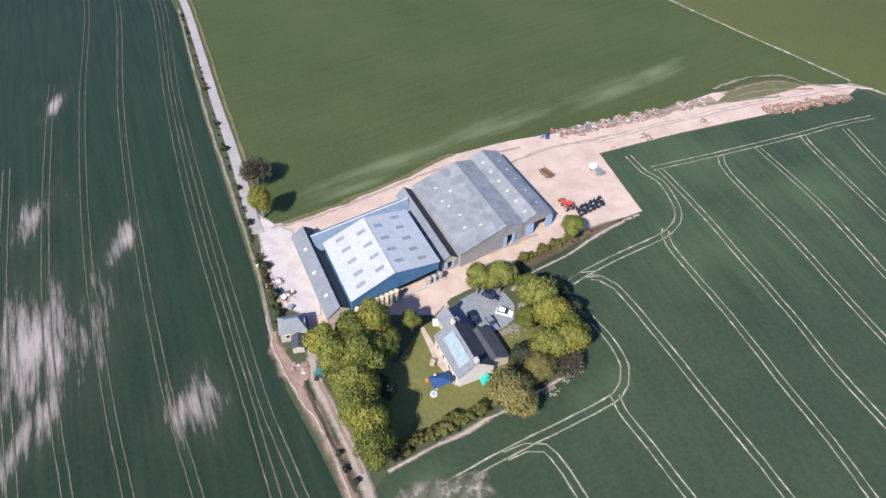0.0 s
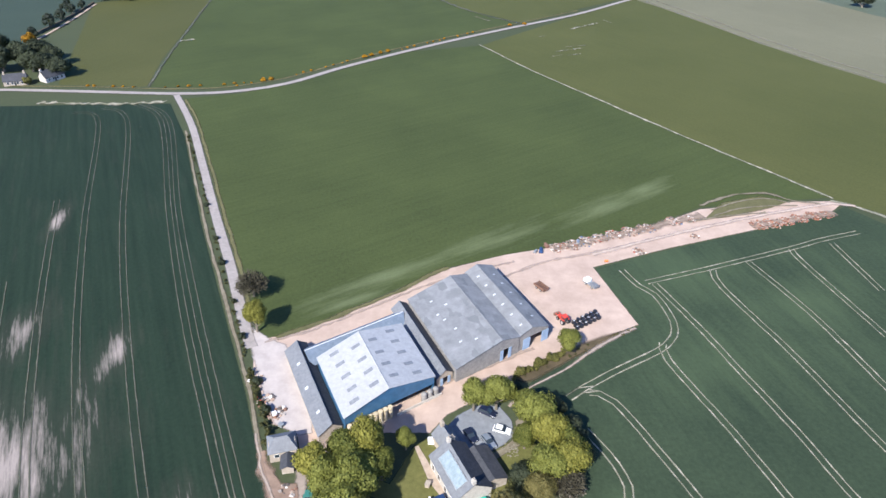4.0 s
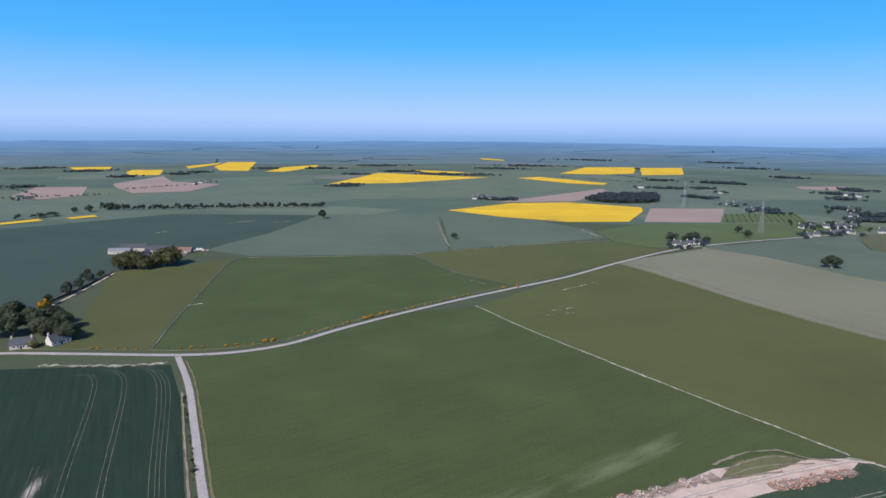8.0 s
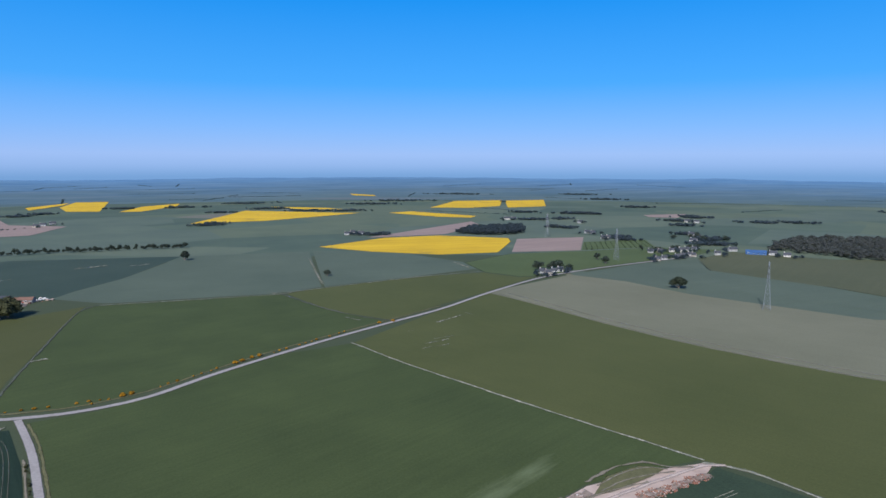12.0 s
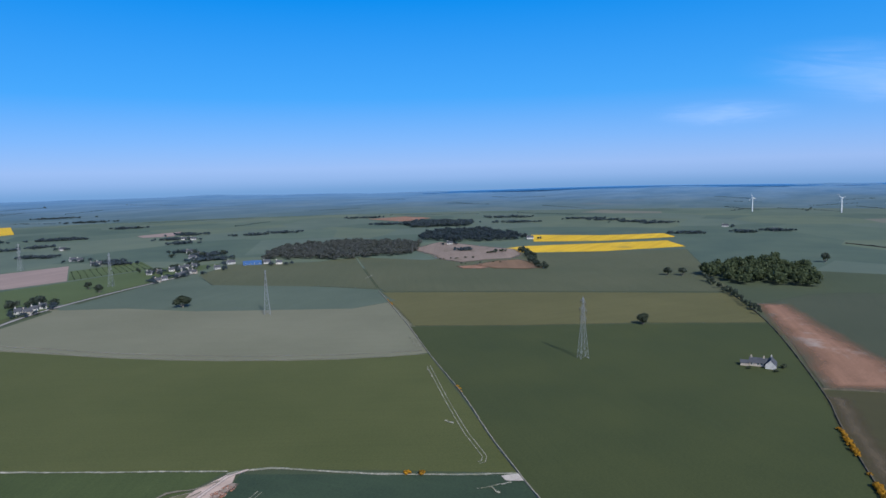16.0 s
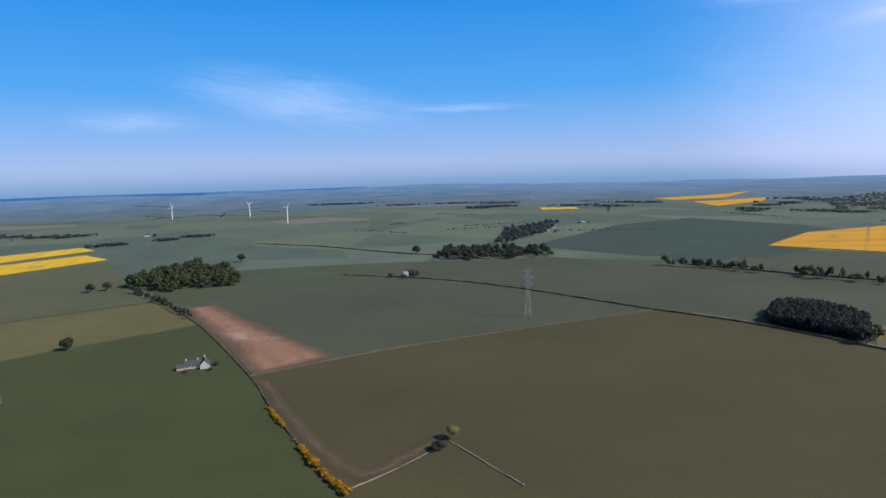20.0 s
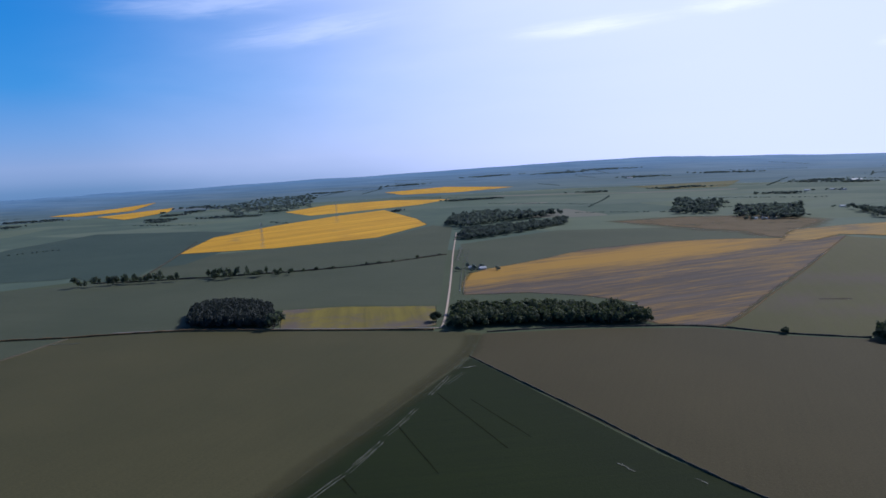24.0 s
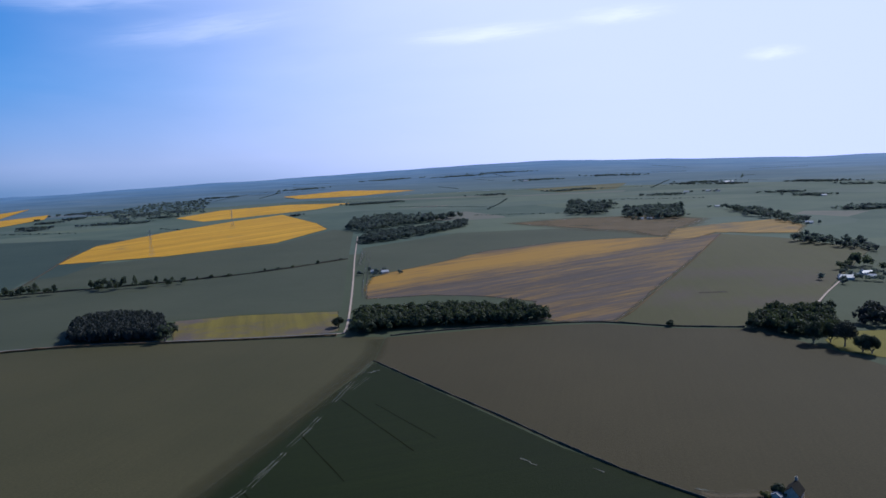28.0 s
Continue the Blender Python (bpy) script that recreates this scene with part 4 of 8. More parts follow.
# ---- materials of the farm ----
M_ROOF_WHITE = plain("white_sheet_roof", (0.355, 0.357, 0.362), (0.41, 0.41, 0.415), 0.9, 0.5, 0.0, 0.4, 0.03, 0.02, 0.12)
M_ROOF_GREY = plain("grey_fibre_cement_roof", (0.165, 0.17, 0.178), (0.255, 0.26, 0.268), 0.35, 0.85, 0, 0.3, 0.15, 0.03, 0.11)
_n, _l, _b = M_ROOF_GREY.node_tree.nodes, M_ROOF_GREY.node_tree.links, M_ROOF_GREY.node_tree.nodes["Principled BSDF"]
_vo = _n.new("ShaderNodeTexVoronoi")
_vo.distance, _vo.inputs["Scale"].default_value = "CHEBYCHEV", 0.28
_l.new(turned(_n, _l, 115.6, 1.0, 1.6), _vo.inputs["Vector"])
_sp = _n.new("ShaderNodeSeparateColor")
_l.new(_vo.outputs["Color"], _sp.inputs[0])
_old = _b.inputs["Base Color"].links[0].from_socket
_l.new(mixer(_n, _l, spread(_n, _l, _sp.outputs[0], 0.66, 1.15), _old, (0.135, 0.142, 0.148)), _b.inputs["Base Color"])
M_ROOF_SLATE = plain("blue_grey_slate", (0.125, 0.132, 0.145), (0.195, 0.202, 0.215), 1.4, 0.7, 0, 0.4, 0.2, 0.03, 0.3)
# near-black slate for the field cottage
M_OLD_SLATE = plain("near_black_slate", (0.018, 0.017, 0.014), (0.034, 0.030, 0.024), 1.2, 0.95, 0, 0.05, 0.3, 0.03, 0.4)
# dark slate roofs, and the shade tone of slopes turned from the sun
M_SLATE_DARK_SHADED = plain("dark_and_shaded_slate", (0.045, 0.047, 0.054), (0.075, 0.077, 0.086), 1.6, 0.85, 0, 0.15, 0.2, 0.03, 0.4)
M_BLUE_STEEL = plain("blue_steel_cladding", (0.03, 0.10, 0.19), (0.05, 0.14, 0.25), 0.7, 0.5, 0, 0.5, 0.05, 0.02, 0.3)
M_BLUE_DOOR = plain("pale_blue_steel_door", (0.22, 0.32, 0.46), (0.30, 0.40, 0.54), 0.8, 0.5, 0, 0.5, 0.05, 0.02, 0.3)
M_STONE = plain("sandstone_rubble", (0.30, 0.25, 0.20), (0.44, 0.38, 0.31), 1.8, 0.9, 0, 0.2, 0.4, 0.05, 0.4)
M_HARL = plain("pale_harled_wall", (0.42, 0.385, 0.335), (0.53, 0.49, 0.44), 1.5, 0.9, 0, 0.2, 0.2, 0.03, 0.3)
M_WHITE = plain("white_paint", (0.74, 0.74, 0.73), (0.84, 0.84, 0.83), 1.2, 0.6, 0, 0.4, 0.05, 0.02, 0.3)
M_BLOCK = plain("concrete_block_wall", (0.20, 0.19, 0.185), (0.29, 0.275, 0.26), 1.2, 0.9, 0, 0.2, 0.2, 0.03, 0.3)
M_LIGHT = plain("translucent_rooflight", (0.17, 0.18, 0.20), (0.24, 0.25, 0.26), 1.0, 0.5, 0, 0.5, 0.05, 0.02, 0.5)
M_PALE_PANEL = plain("bright_patch", (0.50, 0.52, 0.54), (0.60, 0.61, 0.62), 1.0, 0.6, 0, 0.4, 0.02, 0.02, 0.5)
M_STRAW = plain("straw", (0.47, 0.385, 0.255), (0.60, 0.50, 0.35), 2.5, 0.95, 0, 0.1, 0.5, 0.05, 0.5)
M_BLACK = plain("black_wrap", (0.012, 0.013, 0.018), (0.03, 0.032, 0.04), 2.0, 0.35, 0, 0.5, 0.2, 0.03, 0.6)
M_TYRE = plain("tyre_rubber", (0.015, 0.015, 0.016), (0.03, 0.03, 0.03), 3.0, 0.85, 0, 0.3, 0.1, 0.01, 0.6)
M_RIM = plain("wheel_rim", (0.45, 0.45, 0.46), (0.6, 0.6, 0.6), 3.0, 0.4, 0.6, 0.5, 0.02, 0.01, 0.6)
M_RED = plain("red_paint", (0.50, 0.045, 0.03), (0.62, 0.07, 0.045), 1.5, 0.5, 0, 0.5, 0.05, 0.02, 0.5)
M_GREENPAINT = plain("teal_green_paint", (0.03, 0.14, 0.12), (0.05, 0.19, 0.16), 1.5, 0.5, 0, 0.5, 0.05, 0.02, 0.5)
M_TEAL = plain("teal_canvas", (0.02, 0.30, 0.24), (0.03, 0.38, 0.31), 1.5, 0.8, 0, 0.3, 0.1, 0.02, 0.5)
M_BLUE = plain("blue_canvas", (0.016, 0.045, 0.12), (0.028, 0.07, 0.18), 1.5, 0.8, 0, 0.3, 0.1, 0.02, 0.5)
M_ORANGE = plain("orange_plastic", (0.62, 0.16, 0.03), (0.7, 0.22, 0.05), 1.5, 0.5, 0, 0.5, 0.05, 0.02, 0.5)
M_BROWN = plain("rusty_brown", (0.13, 0.075, 0.055), (0.22, 0.12, 0.085), 1.5, 0.85, 0, 0.3, 0.2, 0.02, 0.5)
M_SILVER = plain("silver_car_paint", (0.24, 0.27, 0.31), (0.30, 0.33, 0.37), 1.0, 0.3, 0.4, 0.5, 0.0, 0.01, 0.5)
M_DARKPAINT = plain("dark_car_paint", (0.012, 0.016, 0.035), (0.02, 0.026, 0.05), 1.0, 0.3, 0.1, 0.5, 0.0, 0.01, 0.5)
M_STEEL = plain("galvanised_steel", (0.24, 0.255, 0.27), (0.32, 0.335, 0.35), 1.0, 0.6, 0.3, 0.5, 0.0, 0.01, 0.5)
M_PLASTIC = plain("white_plastic", (0.78, 0.78, 0.78), (0.85, 0.85, 0.85), 1.0, 0.5, 0, 0.5, 0.0, 0.01, 0.5)
M_DARKWALL = plain("dark_field_wall", (0.045, 0.040, 0.030), (0.125, 0.105, 0.075), 0.8, 0.95, 0, 0.1, 0.5, 0.1, 0.2)
M_PALEWALL = plain("pale_field_wall", (0.15, 0.135, 0.10), (0.27, 0.245, 0.19), 0.8, 0.95, 0, 0.1, 0.5, 0.1, 0.2)
M_SHEDBLUE = plain("bright_blue_shed_roof", (0.035, 0.085, 0.20), (0.05, 0.115, 0.26), 0.3, 0.6, 0, 0.3, 0.0, 0.02, 0.1)
M_GLASS, _n, _l, _b = nodes_of("window_glass")
_b.inputs["Base Color"].default_value = (0.03, 0.04, 0.05, 1)
_b.inputs["Roughness"].default_value, _b.inputs["Specular IOR Level"].default_value = 0.08, 0.8
M_SKYGLASS, _n, _l, _b = nodes_of("conservatory_glass")
_c = mixer(_n, _l, noise_of(_n, _l, turned(_n, _l, 0), 1.2, 4), (0.14, 0.19, 0.21), (0.36, 0.42, 0.44))
_l.new(_c, _b.inputs["Base Color"])
_b.inputs["Roughness"].default_value, _b.inputs["Specular IOR Level"].default_value = 0.12, 0.8
M_RUBBLE, _n, _l, _b = nodes_of("mixed_rubble")
_g = _n.new("ShaderNodeNewGeometry")
_r = ramp(_n, [(0.0, (0.34, 0.25, 0.20)), (0.28, (0.20, 0.11, 0.075)), (0.46, (0.42, 0.37, 0.33)), (0.6, (0.12, 0.10, 0.09)), (0.78, (0.26, 0.22, 0.19)), (0.86, (0.08, 0.13, 0.22)), (0.9, (0.62, 0.60, 0.58)), (0.95, (0.27, 0.06, 0.035))])
_r.color_ramp.interpolation = "CONSTANT"
_l.new(_g.outputs["Random Per Island"], _r.inputs[0])
_l.new(_r.outputs[0], _b.inputs["Base Color"])
_b.inputs["Roughness"].default_value = 0.9
M_REDRUBBLE, _n, _l, _b = nodes_of("red_brick_rubble")
_g = _n.new("ShaderNodeNewGeometry")
_r = ramp(_n, [(0.0, (0.25, 0.10, 0.06)), (0.35, (0.30, 0.14, 0.085)), (0.55, (0.14, 0.06, 0.045)), (0.76, (0.32, 0.245, 0.20)), (0.95, (0.42, 0.37, 0.33))])
_r.color_ramp.interpolation = "CONSTANT"
_l.new(_g.outputs["Random Per Island"], _r.inputs[0])
_l.new(_r.outputs[0], _b.inputs["Base Color"])
_b.inputs["Roughness"].default_value = 0.95

M_SPUR = feather(plain("pale_wheel_marks", (0.43, 0.335, 0.28), (0.52, 0.42, 0.355), 0.7, 0.95, 0, 0.1), 0.3, 0.1, 1.0)

# ---- ground round the farm ----
field("garden_lawn", "sunlit garden lawn of short grass", M_LAWN, [(-10.3, 91.3), (-5.6, 101.6), (-0.9, 105.2), (2.5, 108.2), (12.0, 100.2), (20.5, 105.8), (29.2, 97.2), (22.7, 85.8), (12.4, 79.9), (-4.3, 70.0), (-9.8, 66.7), (-18.0, 68.4), (-23.3, 81.9), (-28.4, 90.9), (-24.1, 97.6)], 3, category="lawn", soft=1.0)
field("drive", "blue-grey gravel drive beside the farmhouse", M_GRAVEL, [(2.2, 107.5), (4.6, 111.0), (9.7, 114.7), (15.5, 114.3), (18.3, 109.5), (18.2, 104.7), (15.5, 101.8), (9.2, 97.7), (5.2, 98.4)], 5, category="drive", soft=0.8)
field("garden_bed", "dry stony flower bed", M_VERGE, [(11.7, 99.2), (15.4, 101.6), (18.5, 104.9), (18.6, 109.5), (21.0, 111.6), (22.5, 105.8), (19.6, 102.1), (13.2, 97.6)], 6, category="bed", soft=0.6)
field("garden_path", "pale paved garden path", M_TRACK, [(-5.3, 101.2), (-4.2, 101.6), (-0.7, 94.8), (2.6, 88.6), (4.5, 85.2), (3.3, 84.6), (-1.6, 91.5)], 5, category="path", soft=0.3)
field("lane_apron", "pale concrete apron by the sheds", M_CONCRETE, [(-55.6, 144.4), (-51.6, 142.0), (-46.9, 138.3), (-41.8, 136.0), (-32.9, 120.0), (-28.9, 104.5), (-32.4, 103.5), (-39.3, 107.0), (-46.6, 121.7), (-52.3, 135.1)], 3, category="yard", soft=1.6)
strip("lane_verge_west", "dry tufted verge along the lane", M_VERGE, [(-119.5, 282.3), (-95.3, 224.6), (-79.4, 187.8), (-65.1, 156.6), (-55.4, 135.1), (-46.7, 115.6), (-40.1, 98.9)], 1.5, 5, 6, 0, 0.35, category="verge")
strip("lane_verge_east", "dry grass verge along the lane", M_ROUGH, [(-133.6, 323.1), (-118.4, 295.1), (-97.0, 246.6), (-78.7, 204.4), (-66.5, 176.4), (-58.0, 155.5), (-52.9, 139.9)], 2.0, 3, 6, 0, 0.3, category="verge")
M_EDGE = feather(plain("pale_stony_edge", (0.26, 0.20, 0.165), (0.42, 0.345, 0.29), 0.7, 0.95, 0, 0.1), 0.4, 0.15, 0.9)
strip("garden_edge", "reddish bare strip outside the garden", M_EDGE, [(-10.1, 64.2), (-4.2, 67.7), (5.0, 73.1), (12.3, 77.6), (22.6, 84.4), (32.2, 91.0)], 1.7, 5, 4, 0, 0.45, category="verge")
M_RUST = feather(plain("rust_brown_earth", (0.17, 0.115, 0.085), (0.30, 0.215, 0.165), 0.5, 0.95, 0, 0.1), 0.5, 0.1, 0.7)
M_DARK_STRIP = feather(plain("dark_brown_strip", (0.035, 0.027, 0.022), (0.09, 0.068, 0.052), 0.6, 0.95, 0, 0.1), 0.5, 0.1, 0.8)
M_TRACK_S = feather(plain("rutted_track", (0.25, 0.20, 0.165), (0.35, 0.29, 0.245), 0.7, 0.95, 0, 0.1), 0.5)
strip("lane_south", "rutted dirt track between trees and a bank", M_TRACK_S, [(-29.7, 99.2), (-29.9, 94.1), (-28.9, 88.4), (-26.2, 83.0), (-22.9, 77.3), (-19.2, 71.0), (-15.2, 63.6), (-10.8, 53.6)], 3.6, 4, 4, 0, 0.08)
strip("track_rut", "grassy strip between the ruts", M_RUST, [(-28.4, 87.7), (-25.9, 82.9), (-22.6, 77.3), (-19.0, 70.9), (-15.0, 63.5)], 0.8, 6, 3, 0, 0.5, category="verge")
strip("earth_bank", "bare rust-brown earth bank along the track", M_RUST, [(-40.1, 98.9), (-36.1, 90.8), (-32.2, 84.7), (-27.3, 77.5), (-22.9, 70.3), (-18.2, 62.3), (-15.1, 56.7)], 4.4, 5, 3, 0, 0.4, category="bank")
field("bare_yard", "bare reddish ground behind the hut", M_RUST, [(-39.4, 96.9), (-33.5, 90.8), (-29.9, 90.8), (-28.7, 86.5), (-30.3, 83.1), (-34.7, 86.5)], 6, category="soil", soft=1.0)
# flat strip: the shade inside the furrow is put into its dark colour
strip("furrow_shade", "dark strip painted as the furrow's shade beside the dirt track", M_DARK_STRIP, [(-30.0, 85.3), (-28.2, 81.4), (-26.3, 77.8), (-24.1, 73.8), (-21.9, 70.2), (-19.4, 66.0), (-15.9, 59.8)], 1.1, 7, 2, 0, 0.5, category="ditch")
strip("bank_edge", "pale stony edge of the field", M_EDGE, [(-42.3, 104.1), (-40.1, 97.3), (-37.5, 91.5), (-34.7, 86.8), (-30.5, 81.0), (-26.5, 75.8), (-22.9, 70.3), (-19.2, 63.5), (-16.5, 57.8)], 1.1, 7, 2, 0, 0.6, category="verge")
strip("yard_bank", "rough grass bank along the yard", M_ROUGH, [(-45.3, 138.2), (-36.6, 143.5), (-24.5, 152.2), (-11.6, 162.2), (2.3, 174.8)], 2.6, 4, 4, 0, 0.4, category="verge")
strip("hedge_edge", "pale dry margin below the hedge", M_EDGE, [(17.6, 114.2), (24.0, 121.1), (32.9, 127.2), (43.5, 136.6), (56.5, 145.7)], 1.6, 5, 4, 0, 0.45, category="verge")
field("spoil_grass", "rough grass mound beside the spur track", M_ROUGH, [(97.3, 209.2), (108.9, 223.3), (126.0, 229.3), (135.9, 224.2), (123.7, 217.2), (107.0, 210.7)], 5, category="grass", soft=2.0)
strip("spur_loop", "faint wheel track round the mound", M_VERGE, [(99.3, 219.7), (114.9, 228.7), (128.9, 231.3), (137.4, 225.2), (147.3, 223.3)], 1.8, 7, 3, 0, 0.6)
strip("spur_tracks", "wheel marks on the spur track", M_SPUR, [(51.2, 183.8), (80.9, 197.1), (115.4, 211.2), (151.7, 223.6), (160.6, 222.0)], 3.0, 6, 6, 0, 0.2)
M_DIRT = feather(plain("dark_yard_dirt", (0.20, 0.15, 0.115), (0.31, 0.24, 0.19), 0.4, 0.95, 0, 0.1), 0.5, 0.1, 0.9)
strip("rubble_bed", "trodden brown earth below the rubble", M_DIRT, [(37.5, 186.7), (50.5, 191.3), (63.3, 197.2), (74.1, 201.5), (86.6, 207.5), (97.6, 212.2)], 5.5, 8, 3, 0, 0.4, category="soil")
strip("brick_bed", "reddish earth below the brick heap", M_DIRT, [(113.1, 204.8), (124.3, 207.7), (136.2, 211.9), (149.4, 216.1)], 5.0, 8, 3, 0, 0.4, category="soil")
for pts, w in (([(102.2, 212.0), (113.4, 217.7), (127.0, 220.5), (137.9, 221.2)], 1.0), ([(102.4, 216.1), (115.3, 223.4), (128.2, 226.4), (135.6, 223.2)], 1.0), ([(90.5, 206.8), (105.2, 211.6), (123.0, 215.3)], 1.4)):
    strip("mound_track", "worn wheel mark across the mound", M_VERGE, pts, w, 7, 2, 0, 0.4)
M_MARK = feather(plain("dusty_wheel_marks", (0.325, 0.25, 0.205), (0.40, 0.315, 0.26), 0.4, 0.95, 0, 0.1), 0.25, 0.1, 1.2)
for pts, w in (([(20.3, 169.8), (35.6, 179.1), (51.4, 185.0), (81.0, 197.5), (115.7, 212.1)], 1.6), ([(-29.4, 97.6), (-19.9, 108.6), (-3.4, 118.8), (10.1, 126.6), (26.1, 136.1)], 1.8), ([(-48.1, 136.3), (-36.3, 141.7), (-22.7, 151.2), (-1.2, 166.3), (24.5, 178.8)], 1.5)):
    strip("wheel_mark", "faint darker wheel marks in the yard dust", M_MARK, pts, w, 5, 2, 0, 0.5)
strip("field_track", "pale worn footpath between two fields", M_TRAM, [(23, 437), (52, 384), (82, 337), (106, 300), (126, 270), (142, 247), (155, 228)], 2.2, 4, 8, 0, 0.35)
strip("field_margin", "pale dry margin between two fields", M_TRAM, [(152.8, 226.1), (166.7, 215.4), (182.2, 184.9), (195.1, 161.8), (220.1, 125.8)], 2.4, 4, 8, 0, 0.4)
field("bare_corner", "pale trampled field corner", M_SAND, [(213.8, 131.4), (220.1, 125.8), (215.1, 120.4), (210.7, 126.9)], 6, category="soil", soft=1.5)
strip("headland_north", "scuffed sandy headland beside the road", M_SCUFF, [(-205, 314.6), (-186, 315.0), (-168, 315.2), (-142.1, 319.4)], 5.0, 4, 2.5, 0, 0.8, category="verge")
strip("road_verge", "tufted verge along the country road", M_ROUGH, [(-236.9, 337.9), (-192.0, 339.4), (-145.9, 339.0), (-117.1, 344.5), (-90.0, 360.4), (-62.4, 391.1), (-29.9, 424.9), (8.6, 459.5), (54.0, 497.1), (105.9, 541.7)], 3.0, 3, 8, 0, 0.3, category="verge")
field("gorse_patch", "rough grass with yellow gorse in the corner", feather(crop("gorse_grass", (0.085, 0.072, 0.026), (0.20, 0.155, 0.022), -54, 0.6, (0.10, 0.078, 0.072), 0.26, (), 0.016, 0.12, 0.022), 0.05), [(343.6, -353.9), (393.1, -410.0), (350.8, -437.4), (269, -465), (236, -407), (241, -399)], 2, soft=4)
field("field_south_green", "muted green pasture", M_SOFT, [(780, -60), (738, -112), (690, -166), (628, -212), (565, -247), (500, -282), (455, -312), (426.2, -332), (398.1, -415.0), (352.8, -439.3), (269, -469), (402, -725), (529.7, -560.4), (716.4, -449.4), (840, -330), (850, -200)])
field("field_south_grey", "grey-green pasture beyond the hedgerow", M_SOFT, [(702.9, -495.5), (799.7, -639.4), (710.9, -735.1), (611.0, -875.2), (624, -1079), (561, -1039), (411, -743), (539.1, -569.9)])
field("field_south_dark", "dark blue-green crop field", M_FARCROP, [(973.4, -517.7), (1098.1, -755.3), (982.9, -825.0), (702.9, -495.5), (723.8, -454.7)], 2)
field("field_south_upper", "grey-green field below the wood", M_SOFT, [(318, -622), (436, -830), (352, -1010), (190, -1060), (79, -1010), (-10, -985), (60, -880), (144, -833), (227, -728)], 1)
field("field_south_olive", "olive pasture with brown drifts", feather(crop("drifted_pasture", (0.060, 0.056, 0.020), (0.086, 0.078, 0.032), 100, 0.14, (0.082, 0.060, 0.052), -0.1, [(-40, -668, 70, 22, 10), (-95, -640, 34, 20, 40), (-60, -545, 50, 14, 20), (5, -560, 30, 16, 70)], 0.006, 0.2, 0.02, 0.7, None, 1.2, 0.2, 1.2), 0.06, 0.0, 0.5), [(47, -466), (22, -582), (-2, -706), (-46, -975), (-123, -926), (-168, -867), (-195, -831), (-122, -628), (-95, -538), (-64, -498), (-36, -463), (10, -461)], 2, soft=3)
# narrow dark brown patch laid flat on the pasture
strip("dark_patch", "small elongated dark patch in the pasture", M_DARK_STRIP, [(-12, -570), (-22, -574), (-34, -578)], 5, 4, 5, 0, 0.5, category="soil")
field("rape_strip", "orange-yellow strip of thin rape", M_RAPE_THIN, [(30, -905), (18, -1040), (-51, -1110), (-147, -1172), (-172, -1071), (-150, -975), (-92, -975), (-46, -984), (-20, -925)], 4, soft=22)
field("field_south_rust", "rusty rough grazing", feather(crop("rusty_grazing", (0.088, 0.066, 0.034), (0.140, 0.094, 0.042), 50, 0.3, (0.17, 0.105, 0.05), 0.08, (), 0.008, 0.08, 0.012), 0.015, 0.3, 1.1), [(330, -1150), (202, -1260), (60, -1290), (-60, -1200), (-20, -1000), (20, -920), (93, -985), (194, -1040)], 2, soft=45)
field("park_grass", "bright yellow-green grass under the park trees", feather(crop("park_turf", (0.115, 0.100, 0.014), (0.165, 0.140, 0.022), 30, 0.14, (0.19, 0.15, 0.05), -0.02, (), 0.03), 0.2), [(-84, -418), (-80, -440), (-90, -462), (-130, -474), (-150, -420), (-118, -402), (-100, -410)], 3, soft=2)
field("field_slope_east", "dark green field on the far slope", M_FARCROP, [(971.0, -342.7), (1262.5, -634.9), (1353.6, -869.0), (1094.2, -939.2), (887.1, -933.5), (726.9, -583.9), (800.1, -451.2)], 2)
field("quarry_floor", "pale dug ground of a small quarry", feather(crop("quarry_earth", (0.15, 0.108, 0.080), (0.26, 0.198, 0.155), 35, 0.4, (0.10, 0.085, 0.052), 0.16, (), 0.014, 0.07, 0.020), 0.03, 0.0, 0.8), [(848, 700), (895, 710), (976, 728), (967, 659), (944, 587), (935, 535), (876, 485), (820, 474), (788, 500), (747, 519), (764, 575), (808, 625)], 3, soft=16)
field("quarry_bank", "orange earth bank of the quarry", feather(crop("orange_bank", (0.11, 0.075, 0.045), (0.22, 0.13, 0.075), 35, 0.4, (0.08, 0.075, 0.04), 0.15, (), 0.02, 0.07, 0.025), 0.03, 0.0, 0.8), [(736, 493), (787, 490), (819, 464), (802, 434), (754, 388), (730, 406), (716, 446)], 4, soft=14)
field("quarry_spoil", "low pale spoil strip below the quarry", M_PINK, [(715, 506), (744, 481), (736, 454), (708, 457), (697, 484)], 4, soft=8)
field("plough_far", "brown ploughed field far off", M_PLOUGH, [(-706, 1389), (-698, 1624), (-609, 1461), (-484, 1411), (-485, 1239), (-574, 1198), (-661, 1310)], 2)
field("plough_far_two", "brown ploughed field far off", M_PLOUGH, [(-747, 1114), (-812, 1297), (-722, 1318), (-641, 1151), (-674, 1074)], 2)
field("plough_far_three", "brown ploughed field far off", M_PLOUGH, [(87.0, 1096.0), (337.3, 1378.9), (335.5, 1278.7), (226.5, 1125.5)], 2)
field("plough_far_four", "pinkish ploughed field far off", M_PLOUGH, [(799.9, 1477.2), (920.9, 1485.1), (835.0, 1382.5), (780.5, 1417.0)], 2)
field("plough_far_five", "red ploughed field far off", M_PINK, [(1437, 1335), (1574, 1305), (1552, 1179), (1399.5, 1160.3)], 2)
